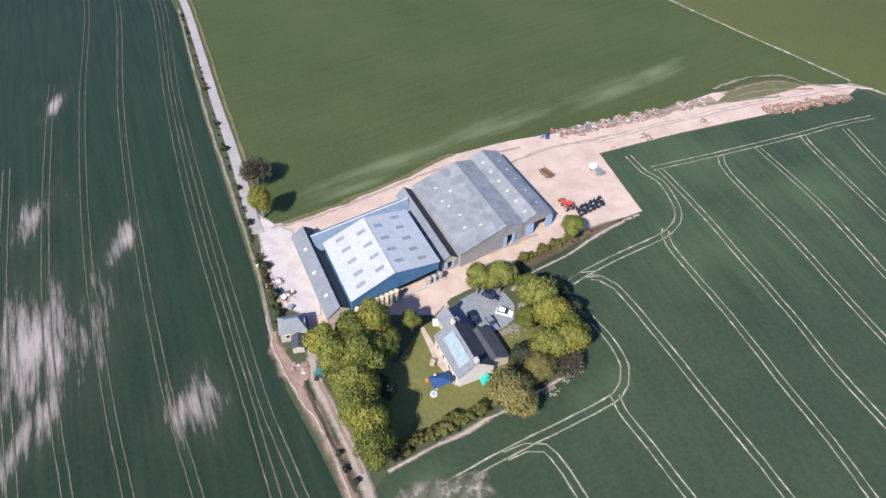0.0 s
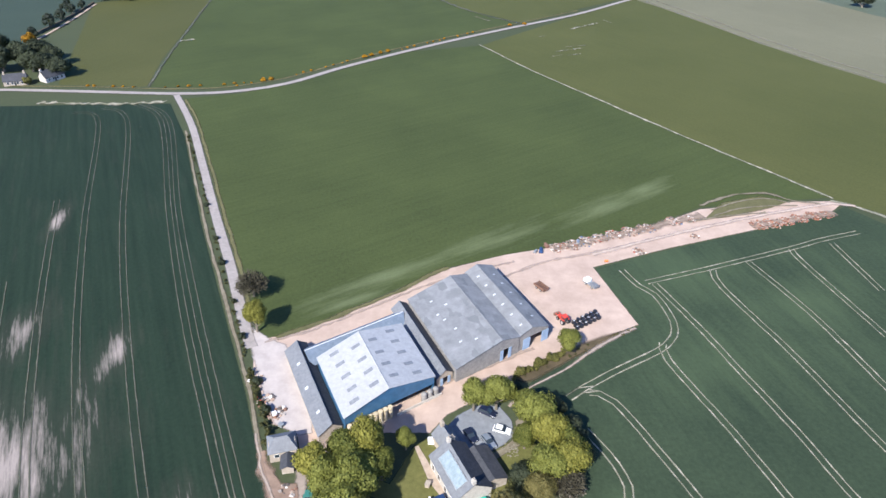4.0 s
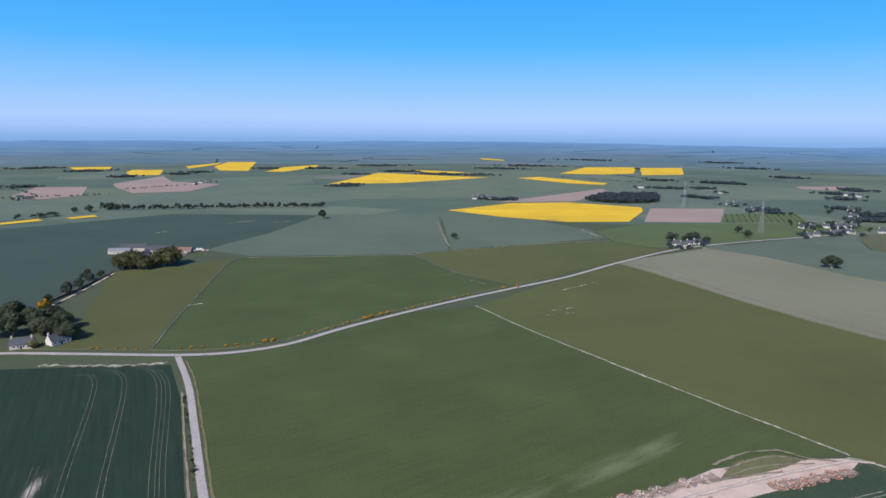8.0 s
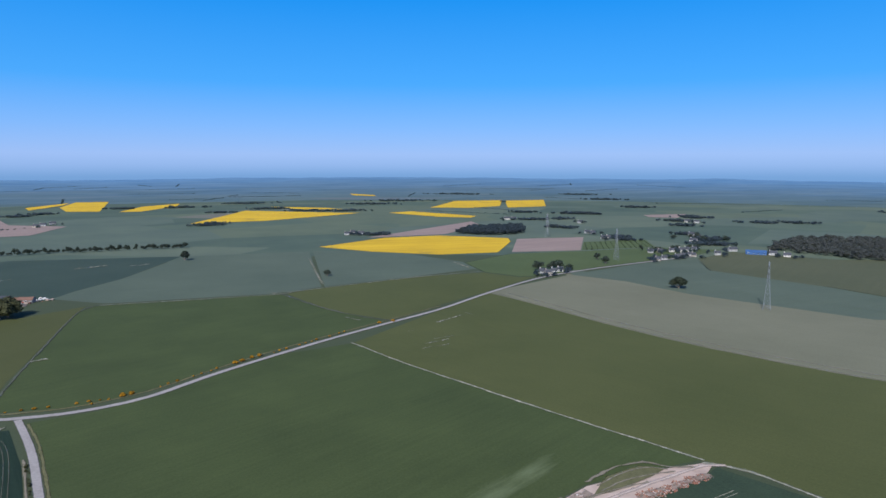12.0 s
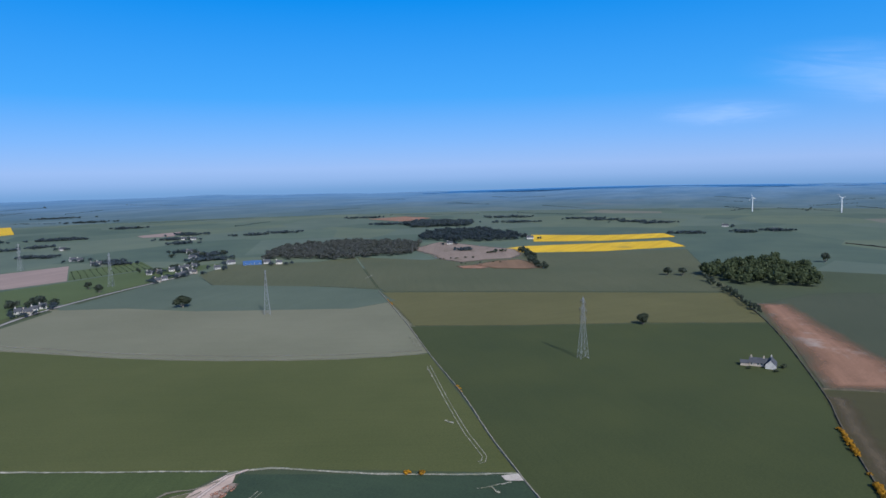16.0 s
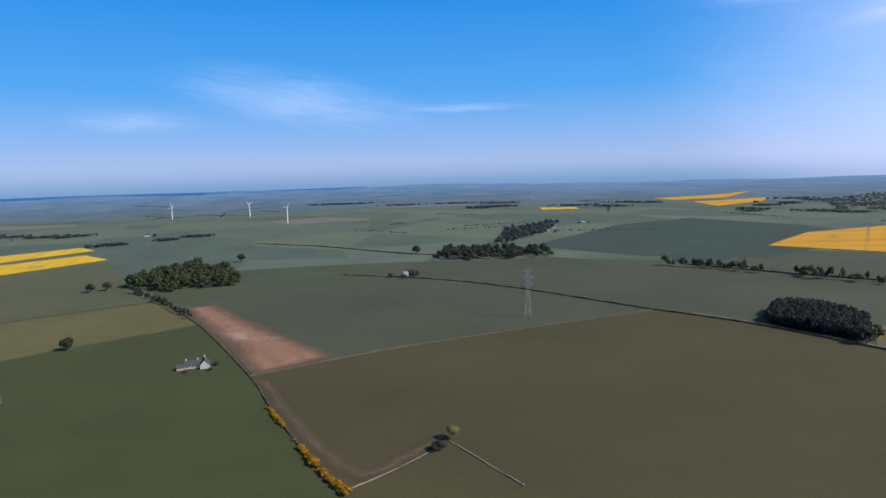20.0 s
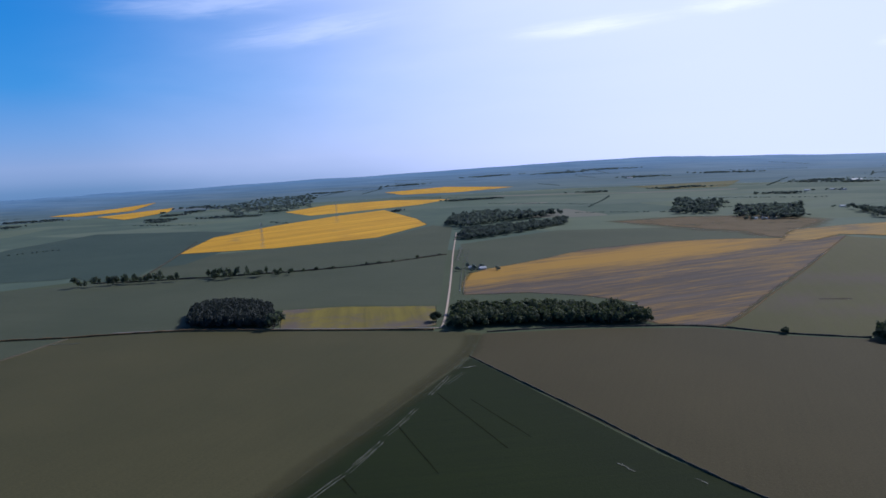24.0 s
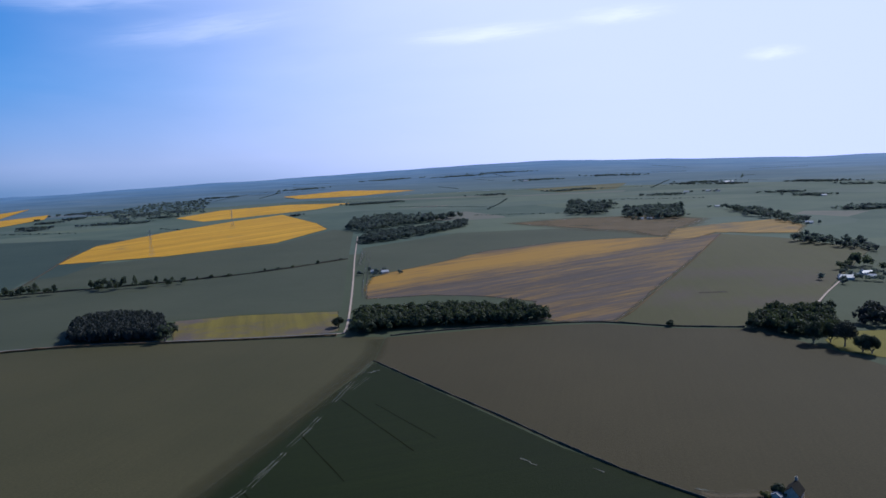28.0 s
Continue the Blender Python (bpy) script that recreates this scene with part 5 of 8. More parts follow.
field("stripes_far", "green orchard field with faint rows", M_MEADOW, [(421.6, 967.3), (533.8, 975.9), (499.7, 884.4), (377.4, 872.7)], 2)
field("rape_edge", "narrow yellow strip of rape", M_RAPE, [(-573, 779), (-533, 846), (-516, 831), (-543, 795)], 3)
field("rape_edge_two", "narrow yellow strip of rape", M_RAPE, [(-504, 859), (-482, 890), (-467, 873), (-490, 849)], 3)
field("rape_edge_three", "narrow yellow strip of rape", M_RAPE, [(-787, 1996), (-748, 2215), (-727, 2097), (-742, 1901)], 3)
field("rape_edge_four", "narrow yellow strip of rape", M_RAPE, [(-1080, 1889), (-979, 1933), (-940, 1839), (-1024, 1803)], 3)
field("rape_edge_five", "narrow yellow strip of rape", M_RAPE, [(140, 2606), (228, 2502), (228, 2432), (151, 2493)], 3)
field("rape_edge_six", "narrow yellow strip of rape", M_RAPE_GOLD, [(1914, -1235), (1944, -1463), (1952, -1550), (1787, -1398), (1683.5, -1169.3)], 3)
field("rape_edge_seven", "narrow yellow strip of rape", M_RAPE, [(1929, -715), (1896, -820), (1809, -796), (1836, -688)], 3)
field("rape_edge_eight", "golden strip of rape on the hill", M_RAPE_GOLD, [(2183, -1243), (2253, -1545), (2371, -1801), (2036, -1446), (2036, -1252)], 3)
field("rape_edge_nine", "narrow yellow strip of rape", M_RAPE, [(-127, 1961), (33, 1884), (79, 1819), (-32, 1832)], 3)
field("stubble_far", "pale stubble field far off", M_TAN, [(499, -2154), (186, -2363), (199, -2089), (358, -2001)], 3)

SCUFFS_NORTH = [
    ([(90.9, 482.1), (114.3, 501.9)], 2.6), ([(72.0, 424.5), (90.4, 432.8)], 2.0), ([(78, 416), (88, 421)], 1.6), ([(80, 435), (95, 441)], 1.4), ([(68, 413), (75, 416.5)], 1.2), ([(120.4, 511.0), (124.6, 503.7)], 1.6), ([(65.4, 459.3), (70.5, 462.2)], 1.4), ([(-173.3, 429.2), (-166.3, 435.6)], 4.0), ([(23.1, 513.2), (33.4, 501.3)], 3.0), ([(-40.7, 625.9), (-21.6, 629.4)], 3.5),
    ([(-276.1, 819.6), (-247, 841)], 8.0), ([(-219, 833), (-199, 845)], 7.0), ([(-332.5, 735.4), (-318.4, 757.2)], 6.0), ([(-7.1, 847.4), (6.7, 667.0)], 3.0),
]
SCUFFS_EAST = [
    ([(90.6, 684.0), (113.0, 693.1)], 3.0), ([(170.6, 792.3), (179.4, 740.7)], 4.0), ([(373.3, 308.2), (353.1, 284.3)], 1.4), ([(374.3, 305.0), (354.3, 281.3)], 1.4), ([(316.7, 247.6), (303.7, 233.3)], 1.2), ([(250.1, 185.3), (249.8, 179.3)], 1.8),
    ([(574.7, 540.0), (597.2, 550.4)], 4.0), ([(1574, -177), (1606, -248)], 8.0), ([(615.7, -213.9), (643.7, -244.0)], 5.0),
]
SCUFFS_SOUTH = [
    ([(488.8, -263.3), (467.1, -275.8)], 4.0), ([(364, -684), (418, -799)], 6.0), ([(171.7, -324.1), (167.5, -330.4)], 2.4), ([(61.5, -240.7), (53.6, -236.1)], 1.6), ([(32.4, -239.4), (27.9, -237.1)], 1.4), ([(-3.8, -232.6), (-12.8, -230.4)], 2.4), ([(203.9, 130.5), (201.3, 123.8)], 1.6), ([(199.5, 132.8), (211.4, 124.7)], 1.2),
]
SCUFFS = SCUFFS_NORTH + SCUFFS_EAST + SCUFFS_SOUTH
field("trampled_corner", "trampled pale corner of the wheat", feather(crop("trampled_wheat", (0.045, 0.055, 0.034), (0.12, 0.115, 0.08), 62, 0.8, (0.34, 0.30, 0.24), 0.24, (), 0.08, 0.5, 0.3), 0.5, 0.1, 1.0, 0.9), [(-8, 61.5), (0.8, 64), (9.8, 65.6), (12, 60), (9, 52), (-6, 50), (-10, 56)], 3, category="soil", soft=3.0)
for pts, w in SCUFFS:
    strip("pale_scuff", "pale bare scuff in the crop", M_TRAM_THIN if pts[0][1] < -200 else M_SCUFF, pts, w, 5, 0.8 + w * 0.35, 0, 0.9, category="soil")

# wheel tracks of the sprayer, two by two
HEADLANDS = [
    [(151.2, 202.2), (135.9, 196.8), (119.3, 189.5), (89.8, 177.6), (65.7, 168.5)],
    [(59.3, 175.1), (62.6, 166.6), (66.5, 162.0), (68.4, 152.7), (68.1, 145.6), (64.9, 139.8), (59.0, 134.9), (46.6, 127.3), (36.5, 120.3), (33.1, 117.4)],
    [(35.3, 107.2), (39.1, 100.7), (41.6, 94.1), (41.7, 89.0), (38.8, 83.2), (26.5, 75.7), (16.5, 70.2), (6.0, 64.0), (-2.7, 58.6)],
    [(33.2, 117.7), (36.5, 120.3), (41.0, 121.0)],
]
WHEAT_LINES = [
    [(68.2, 167.8), (75.5, 146.3), (80.5, 128.6), (86.5, 108.0), (90.4, 91.3), (95.3, 76.1)],
    [(89.5, 176.4), (89.2, 166.6), (97.5, 137.1), (102.4, 115.6), (106.4, 98.8)],
    [(103.2, 181.5), (111.8, 152.4), (117.2, 120.8)],
    [(121.4, 189.8), (121.8, 181.5), (128.7, 144.0)],
    [(137.7, 194.4), (139.7, 166.4)],
    [(62.8, 139.1), (62.4, 132.0), (70.9, 107.2), (77.3, 85.6), (81.4, 72.9), (84.6, 60.0)],
    [(38.6, 119.6), (44.4, 116.5), (53.1, 97.0), (57.8, 85.2), (64.1, 70.4), (68.2, 59.9)],
    [(38.3, 83.1), (39.1, 79.3), (44.1, 69.5), (49.0, 59.5)],
    [(13.5, 68.0), (17.8, 70.0), (21.7, 70.0), (24.8, 65.8), (28.3, 58.6)],
]
GRASS_LINES = [
    [(321.3, 249.7), (281.4, 208.6), (245.7, 170.4), (225.3, 146.0), (219.5, 145.2)],
]
CLOVER_LINES = [
    [(162.6, -247.6), (161.0, -226.5)],
    [(158.1, -213.8), (155.4, -191.3)],
    [(168.1, -317.0), (168.0, -296.4)],
]
EAST_LINES = HEADLANDS + WHEAT_LINES + GRASS_LINES
WEST_LINES = [
    [(-134.8, 161.6), (-115.8, 122.1), (-99.0, 89.2), (-80.8, 57.0)],
    [(-144.8, 214.2), (-119.0, 153.6), (-95.5, 102.8), (-80.8, 74.9), (-70.4, 57.2)],
    [(-181.1, 301.6), (-164.9, 292.3), (-128.8, 202.7), (-102.2, 141.0), (-83.9, 103.1), (-69.8, 76.5), (-58.9, 57.5)],
    [(-170.1, 309.2), (-151.3, 293.2), (-113.8, 199.2), (-87.2, 138.8), (-62.2, 87.0), (-45.6, 57.7)],
    [(-157.4, 315.6), (-135.5, 293.9), (-100.4, 207.8), (-75.1, 149.5), (-52.5, 102.2), (-41.2, 79.3), (-30.8, 58.0)],
    [(-153.6, 316.0), (-131.6, 294.3), (-97.6, 209.6), (-71.1, 149.6), (-46.4, 97.1), (-37.4, 78.6), (-29.3, 64.5)],
]
for pts in WEST_LINES + WHEAT_LINES:
    (ax_, ay_), (bx_, by_) = pts[-2:]
    if by_ < 100:
        k_ = 42 / math.hypot(bx_ - ax_, by_ - ay_)
        pts.append((bx_ + (bx_ - ax_) * k_, by_ + (by_ - ay_) * k_))
for lines, group in ((EAST_LINES, "tramlines in the wheat"), (WEST_LINES, "tramlines in the young barley"), (CLOVER_LINES, "wheel marks in the clover")):
    for pts in lines:
        t = thing("tramline", "pair of pale wheel tracks pressed through the crop", "tramline", (0, 0, 0), 0, group, "structure")
        for sh in (-0.95, 0.95):
            strip("wheel_track", "", M_TRAM if lines is EAST_LINES else M_TRAM_THIN, pts, 0.62 if lines is EAST_LINES else 0.5, 3, 2.5, sh, 0.3, t)

# ---- farm buildings ----
FO, FU = Vector((-21.45, 104.33, 0)), Vector((-0.432, 0.902, 0))
FV = Vector((0.902, 0.432, 0)) + FU * 0.16


def spot(a, b, z=0.0):
    """A place in the steading: a along the barns, b across them."""
    p = FO + FU * a + FV * b
    return Vector((p.x, p.y, z))


def placed(org):
    return lambda p: spot(p.x, p.y, p.z) - org


def slope(bm, a0, a1, b0, z0, b1, z1, tr, thick=0.14):
    """A roof slope from the eave (b0, z0) to the ridge (b1, z1)."""
    v = [bm.verts.new(tr(Vector(p))) for p in ((a0, b0, z0), (a1, b0, z0), (a1, b1, z1), (a0, b1, z1), (a0, b0, z0 - thick), (a1, b0, z0 - thick), (a1, b1, z1 - thick), (a0, b1, z1 - thick))]
    for f in ((0, 1, 2, 3), (7, 6, 5, 4), (0, 4, 5, 1), (1, 5, 6, 2), (2, 6, 7, 3), (3, 7, 4, 0)):
        bm.faces.new([v[i] for i in f])


def gable(bm, a0, a1, b0, b1, br, ze0, ze1, zr, openings, tr, base=0.0):
    """A gable wall across b, with openings (b, b, height) that go through it."""
    def top(b):
        return ze0 + (zr - ze0) * (b - b0) / (br - b0) if b <= br else ze1 + (zr - ze1) * (b1 - b) / (b1 - br)
    cuts = sorted({b0, b1, br, *(o[0] for o in openings), *(o[1] for o in openings)})
    for p, q in zip(cuts, cuts[1:]):
        z = base
        for o in openings:
            if o[0] <= p and q <= o[1]:
                z = o[2]
        pr = [(p, z), (q, z), (q, top(q) - 0.15), (p, top(p) - 0.15)]
        lo = [bm.verts.new(tr(Vector((a0, b, h)))) for b, h in pr]
        hi = [bm.verts.new(tr(Vector((a1, b, h)))) for b, h in pr]
        bm.faces.new(lo), bm.faces.new(hi[::-1])
        for i in range(4):
            bm.faces.new((lo[i], hi[i], hi[(i + 1) % 4], lo[(i + 1) % 4]))


def shed(name, label, a0, a1, b0, b1, br, ze0, ze1, zr, wall, roof0, roof1, front=(), front_mat=None, front_base=0.0, door_mat=None, lights=(), light_mat=None, ridge_mat=None, rl=(1.9, 0.55)):
    org = spot(a0, b0)
    t = thing(name, label, "farm building", org)
    tr = placed(org)
    bm = bmesh.new()
    gable(bm, a0, a0 + 0.25, b0, b1, br, ze0, ze1, zr, front, tr, front_base)
    part("front_wall", bm, front_mat or wall, t)
    bm = bmesh.new()
    gable(bm, a1 - 0.25, a1, b0, b1, br, ze0, ze1, zr, (), tr)
    part("back_wall", bm, wall, t)
    part("side_wall", boxed(a0 + 0.25, a1 - 0.25, b0, b0 + 0.25, 0, ze0 - 0.2, tr=tr), wall, t)
    part("side_wall", boxed(a0 + 0.25, a1 - 0.25, b1 - 0.25, b1, 0, ze1 - 0.2, tr=tr), wall, t)
    for (be, ze, mat) in ((b0 - 0.25, ze0 - 0.1, roof0), (b1 + 0.25, ze1 - 0.1, roof1)):
        bm = bmesh.new()
        slope(bm, a0 - 0.3, a1 + 0.3, be, ze, br, zr, tr)
        part("roof_slope", bm, mat, t)
    bm = bmesh.new()
    beam(bm, tr(Vector((a0 - 0.3, br, zr - 0.02))), tr(Vector((a1 + 0.3, br, zr - 0.02))), 0.17, 6)
    part("ridge_cap", bm, ridge_mat or roof0, t)
    for (a, f, side) in lights:
        be, ze = (b0, ze0) if side == 0 else (b1, ze1)
        l0, l1 = rl
        fa = abs(br - be)
        f0, f1 = f - l0 / 2 / fa, f + l0 / 2 / fa
        bm = bmesh.new()
        up = 0.05
        slope(bm, a - l1, a + l1, be + (br - be) * f0, ze + (zr - ze) * f0 + up, be + (br - be) * f1, ze + (zr - ze) * f1 + up, tr, 0.12)
        part("rooflight", bm, light_mat or M_LIGHT, t)
    if door_mat:
        for (p, q, h) in front:
            w = (q - p) * 0.45
            for c0, c1 in ((p - w * 0.75, p + w * 0.25), (q - w * 0.25, q + w * 0.75)):
                part("sliding_door", boxed(a0 - 0.22, a0 - 0.06, c0, c1, 0.05, h, tr=tr), door_mat, t, "pale blue steel sliding door")
    return t


lights = [(a, f, s) for s in (0, 1) for a, f in ((20.0, 0.34), (15.6, 0.36), (11.0, 0.36), (6.4, 0.36), (2.6, 0.30), (18.0, 0.80), (12.8, 0.80), (8.2, 0.80), (3.6, 0.78))]
shed("grain_barn", "large barn with white sheet roof and blue gable", 0, 22, 0, 24.6, 11.8, 6.0, 6.0, 9.0, M_BLUE_STEEL, M_ROOF_WHITE, M_ROOF_WHITE, (), M_BLUE_STEEL, 3.3, None, lights, None, M_ROOF_WHITE, (2.4, 0.55))
# west and east range: the east slope gets its shade as a darker slate
t = shed("west_range", "long low stone range with grey slate roof", 1.2, 32.6, -6.3, 0.0 - 0.4, -2.9, 2.6, 2.6, 4.6, M_STONE, M_ROOF_SLATE, M_SLATE_DARK_SHADED, (), None, 0, None, ((25, 0.5, 0), (16, 0.4, 0), (7, 0.5, 0)), M_PALE_PANEL, M_ROOF_SLATE, (0.8, 0.4))
shed("east_range", "narrow stone range with slate roof, east slope shade-dark, and gabled front", 1.2, 32.2, 25.9, 30.8, 28.4, 3.2, 3.2, 5.0, M_STONE, M_ROOF_SLATE, M_SLATE_DARK_SHADED, ((27.6, 29.4, 2.4),), None, 0, M_BLUE_DOOR, (), None, M_ROOF_SLATE)
patches = [(26, 0.35, 0), (20, 0.3, 0), (17, 0.35, 0), (12, 0.42, 0), (7, 0.35, 0), (5, 0.62, 0), (22, 0.55, 0)]
shed("cattle_shed", "wide grey-roofed cattle shed with sliding doors", 0.0, 31.6, 31.2, 51.8, 45.8, 5.0, 6.0, 7.6, M_BLOCK, M_ROOF_GREY, M_ROOF_GREY, ((46.2, 48.4, 3.6),), None, 0, M_BLUE_DOOR, patches, M_PALE_PANEL, M_ROOF_SLATE, (0.8, 0.22))
patches = [(a, 0.5, 0) for a in (3, 8, 13, 18, 23, 28)] + [(a, 0.45, 1) for a in (5, 11, 17, 22, 27)]
shed("machinery_shed", "grey-roofed machinery shed with open front", 0.2, 32.6, 52.0, 62.2, 56.2, 5.9, 4.8, 7.2, M_BLOCK, M_ROOF_GREY, M_ROOF_GREY, ((55.2, 60.6, 3.8),), None, 0, M_BLUE_DOOR, patches, M_PALE_PANEL, M_ROOF_SLATE, (0.8, 0.22))
# the north range runs across the back of the court
M_ROOF_BLUE = plain("blue_grey_sheet_roof", (0.12, 0.155, 0.205), (0.18, 0.22, 0.275), 0.8, 0.6, 0, 0.4, 0.1, 0.02, 0.2)
org = spot(23, -1)
t = thing("north_range", "stone range with slate roof closing the court", "farm building", org)
tr = placed(org)
for nm, bx in (("back_wall", (29.6, 30.0, -0.6, 25.4)), ("front_wall", (23.4, 23.8, -0.4, 25.2))):
    part(nm, boxed(*bx, 0, 3.2, tr=tr), M_STONE, t)
for nm, e, z in (("roof_slope", 22.9, 3.0), ("roof_slope", 30.4, 3.0)):
    bm = bmesh.new()
    v = [bm.verts.new(tr(Vector(p))) for p in ((e, -1.6, z), (e, 26.4, z), (27.2, 27.6, 5.2), (27.2, -2.2, 5.2), (e, -1.6, z - 0.15), (e, 26.4, z - 0.15), (27.2, 27.6, 5.05), (27.2, -2.2, 5.05))]
    for f in ((0, 1, 2, 3), (7, 6, 5, 4), (0, 4, 5, 1), (1, 5, 6, 2), (2, 6, 7, 3), (3, 7, 4, 0)):
        bm.faces.new([v[i] for i in f])
    part(nm, bm, M_ROOF_BLUE, t)
bm = bmesh.new()
beam(bm, tr(Vector((27.2, -2.2, 5.2))), tr(Vector((27.2, 27.4, 5.2))), 0.16, 6)
part("ridge_cap", bm, M_PALE_PANEL, t, "pale ridge capping")
# straw bales stood under the blue gable
for i in range(9):
    for k in range(3):
        t = thing("straw_bale", "round golden straw bale stacked under the barn gable", "bale", spot(-1.0, 0.9 + i * 1.34, 1.25 * k), i * 31 + k * 50, "straw bales under the gable")
        bm = bmesh.new()
        beam(bm, (0, 0, 0), (0, 0, 1.22), 0.62, 14)
        part("straw", bm, M_STRAW, t)
        bm = bmesh.new()
        beam(bm, (0, 0, 0.4), (0, 0, 0.46), 0.635, 14)
        part("twine", bm, M_HARL, t)
for i in range(3):
    t = thing("storage_tank", "tall grey-brown storage tank beside the barn", "tank", spot(-0.9, 21.2 + i * 1.7), 0, "tanks by the barn")
    bm = bmesh.new()
    beam(bm, (0, 0, 0), (0, 0, 2.5), 0.75, 14)
    part("body", bm, M_BLOCK, t)
    bm = bmesh.new()
    beam(bm, (0, 0, 2.5), (0, 0, 2.8), 0.7, 14, 0.3)
    part("lid", bm, M_BLOCK, t)
t = thing("court_wall", "low concrete wall along the barn front", "wall", spot(-1.6, 13.2))
part("wall", boxed(-1.75, -1.55, 13.2, 26.0, 0, 0.9, tr=placed(spot(-1.6, 13.2))), M_HARL, t)


def windows(t, y, xs, z, w, h, out=1):
    for x in xs:
        wn_ = part("window", boxed(x - w / 2 - 0.08, x + w / 2 + 0.08, y - 0.05, y + 0.05, z - 0.08, z + h + 0.08), M_WHITE, t)
        part("pane", boxed(x - w / 2, x + w / 2, y + 0.055 * out, y + 0.075 * out, z, z + h), M_GLASS, wn_)


def house(name, label, x, y, turn, w, d, eave, ridge, wall, roof, chimneys=(), rows=(), door=None, category="house", group="", hip=0.0, shade_roof=None):
    """A house of length w along x and depth d, ridge along x, with its windows at front and back."""
    t = thing(name, label, category, (x, y, hill(x, y)), turn, group)
    bm = bmesh.new()
    pr = [(-d / 2, -0.3), (d / 2, -0.3), (d / 2, eave), (0, eave + (ridge - eave) * (1 - hip)), (-d / 2, eave)]
    lo = [bm.verts.new((-w / 2, b, h)) for b, h in pr]
    hi = [bm.verts.new((w / 2, b, h)) for b, h in pr]
    bm.faces.new(lo), bm.faces.new(hi[::-1])
    for i in range(5):
        bm.faces.new((lo[i], hi[i], hi[(i + 1) % 5], lo[(i + 1) % 5]))
    part("wall", bm, wall, t)
    for s in (-1, 1):
        bm = bmesh.new()
        e, k = 0.3, (ridge - eave) / (d / 2)
        hp = hip * d / 2
        pts = [(-w / 2 - e, s * (d / 2 + e), eave - e * k + 0.12), (w / 2 + e, s * (d / 2 + e), eave - e * k + 0.12), (w / 2 + e - hp, 0, ridge + 0.12), (-w / 2 - e + hp, 0, ridge + 0.12)]
        v = [bm.verts.new(p) for p in pts] + [bm.verts.new((p[0], p[1], p[2] - 0.14)) for p in pts]
        for f in ((0, 1, 2, 3), (7, 6, 5, 4), (0, 4, 5, 1), (1, 5, 6, 2), (2, 6, 7, 3), (3, 7, 4, 0)):
            bm.faces.new([v[i] for i in f])
        part("roof", bm, shade_roof if shade_roof and s < 0 else roof, t)
        if hip:
            bm = bmesh.new()
            pts = [(s * (w / 2 + e), -(d / 2 + e), eave - e * k + 0.12), (s * (w / 2 + e), d / 2 + e, eave - e * k + 0.12), (s * (w / 2 + e - hp), 0, ridge + 0.12)]
            v = [bm.verts.new(p) for p in pts] + [bm.verts.new((p[0] - s * 0.1, p[1], p[2] - 0.14)) for p in pts]
            for f in ((0, 1, 2), (5, 4, 3), (0, 3, 4, 1), (1, 4, 5, 2), (2, 5, 3, 0)):
                bm.faces.new([v[i] for i in f])
            part("roof", bm, roof, t)
    for cx in chimneys:
        ch = part("chimney", boxed(cx - 0.45, cx + 0.45, -0.4, 0.4, ridge - 0.6, ridge + 1.1), wall, t)
        for p in (-0.2, 0.2):
            bm = bmesh.new()
            beam(bm, (cx + p, 0, ridge + 1.1), (cx + p, 0, ridge + 1.5), 0.12, 6)
            part("chimney_pot", bm, M_STONE, ch)
    for (z, hh, xs) in rows:
        windows(t, -d / 2, xs, z, 1.0, hh, -1)
        windows(t, d / 2, xs, z, 1.0, hh, 1)
    if door is not None:
        part("door", boxed(door - 0.5, door + 0.5, -d / 2 - 0.07, -d / 2 + 0.02, 0, 2.05), M_GLASS, t)
    return t


# the farmhouse: its long side faces the lawn
HA = math.degrees(math.atan2(FU.y, FU.x))
c = spot(-25.6, 18.7)
# the slope away from the sun has its shade painted in by darker slate
fh = house("farmhouse", "stone farmhouse with slate roof and glazed lantern", c.x, c.y, HA, 12.6, 8.6, 3.6, 6.6, M_HARL, M_ROOF_SLATE, (-6.0, 6.0), ((1.0, 1.3, (-4.5, -1.6, 1.6, 4.5)),), 0.0, "house", "", 0.0, M_SLATE_DARK_SHADED)
pitch = (6.6 - 3.6) / 4.3


def on_slope(p):
    return Vector((p.x, p.y, 6.72 - p.y * pitch + p.z))


lan = part("lantern_frame", boxed(-4.8, 4.2, 0.8, 3.4, 0.0, 0.22, tr=on_slope), M_STEEL, fh, "pale metal frame of the roof glazing")
for i in range(9):
    x0 = -4.68 + i * 0.975
    part("pane", boxed(x0, x0 + 0.90, 0.95, 3.25, 0.22, 0.27, tr=on_slope), M_SKYGLASS, lan, "pale reflecting glass panes")
c = spot(-26.8, 24.3)
# whole wing roof in the shade tone, as it faces away from the sun
house("rear_wing", "rear wing of the farmhouse with slate roof coloured as in shade", c.x, c.y, HA, 9.2, 6.6, 2.5, 4.0, M_STONE, M_SLATE_DARK_SHADED, (), ((0.9, 1.2, (-2.4, 2.4)),), None, "house wing")
c = spot(-16.4, 20.0)
house("kitchen_wing", "small stone wing with gable and chimney", c.x, c.y, HA + 4, 5.6, 4.4, 3.2, 5.4, M_STONE, M_ROOF_SLATE, (-2.4, 2.4), ((1.0, 1.2, (-1.0,)),), None, "house wing")
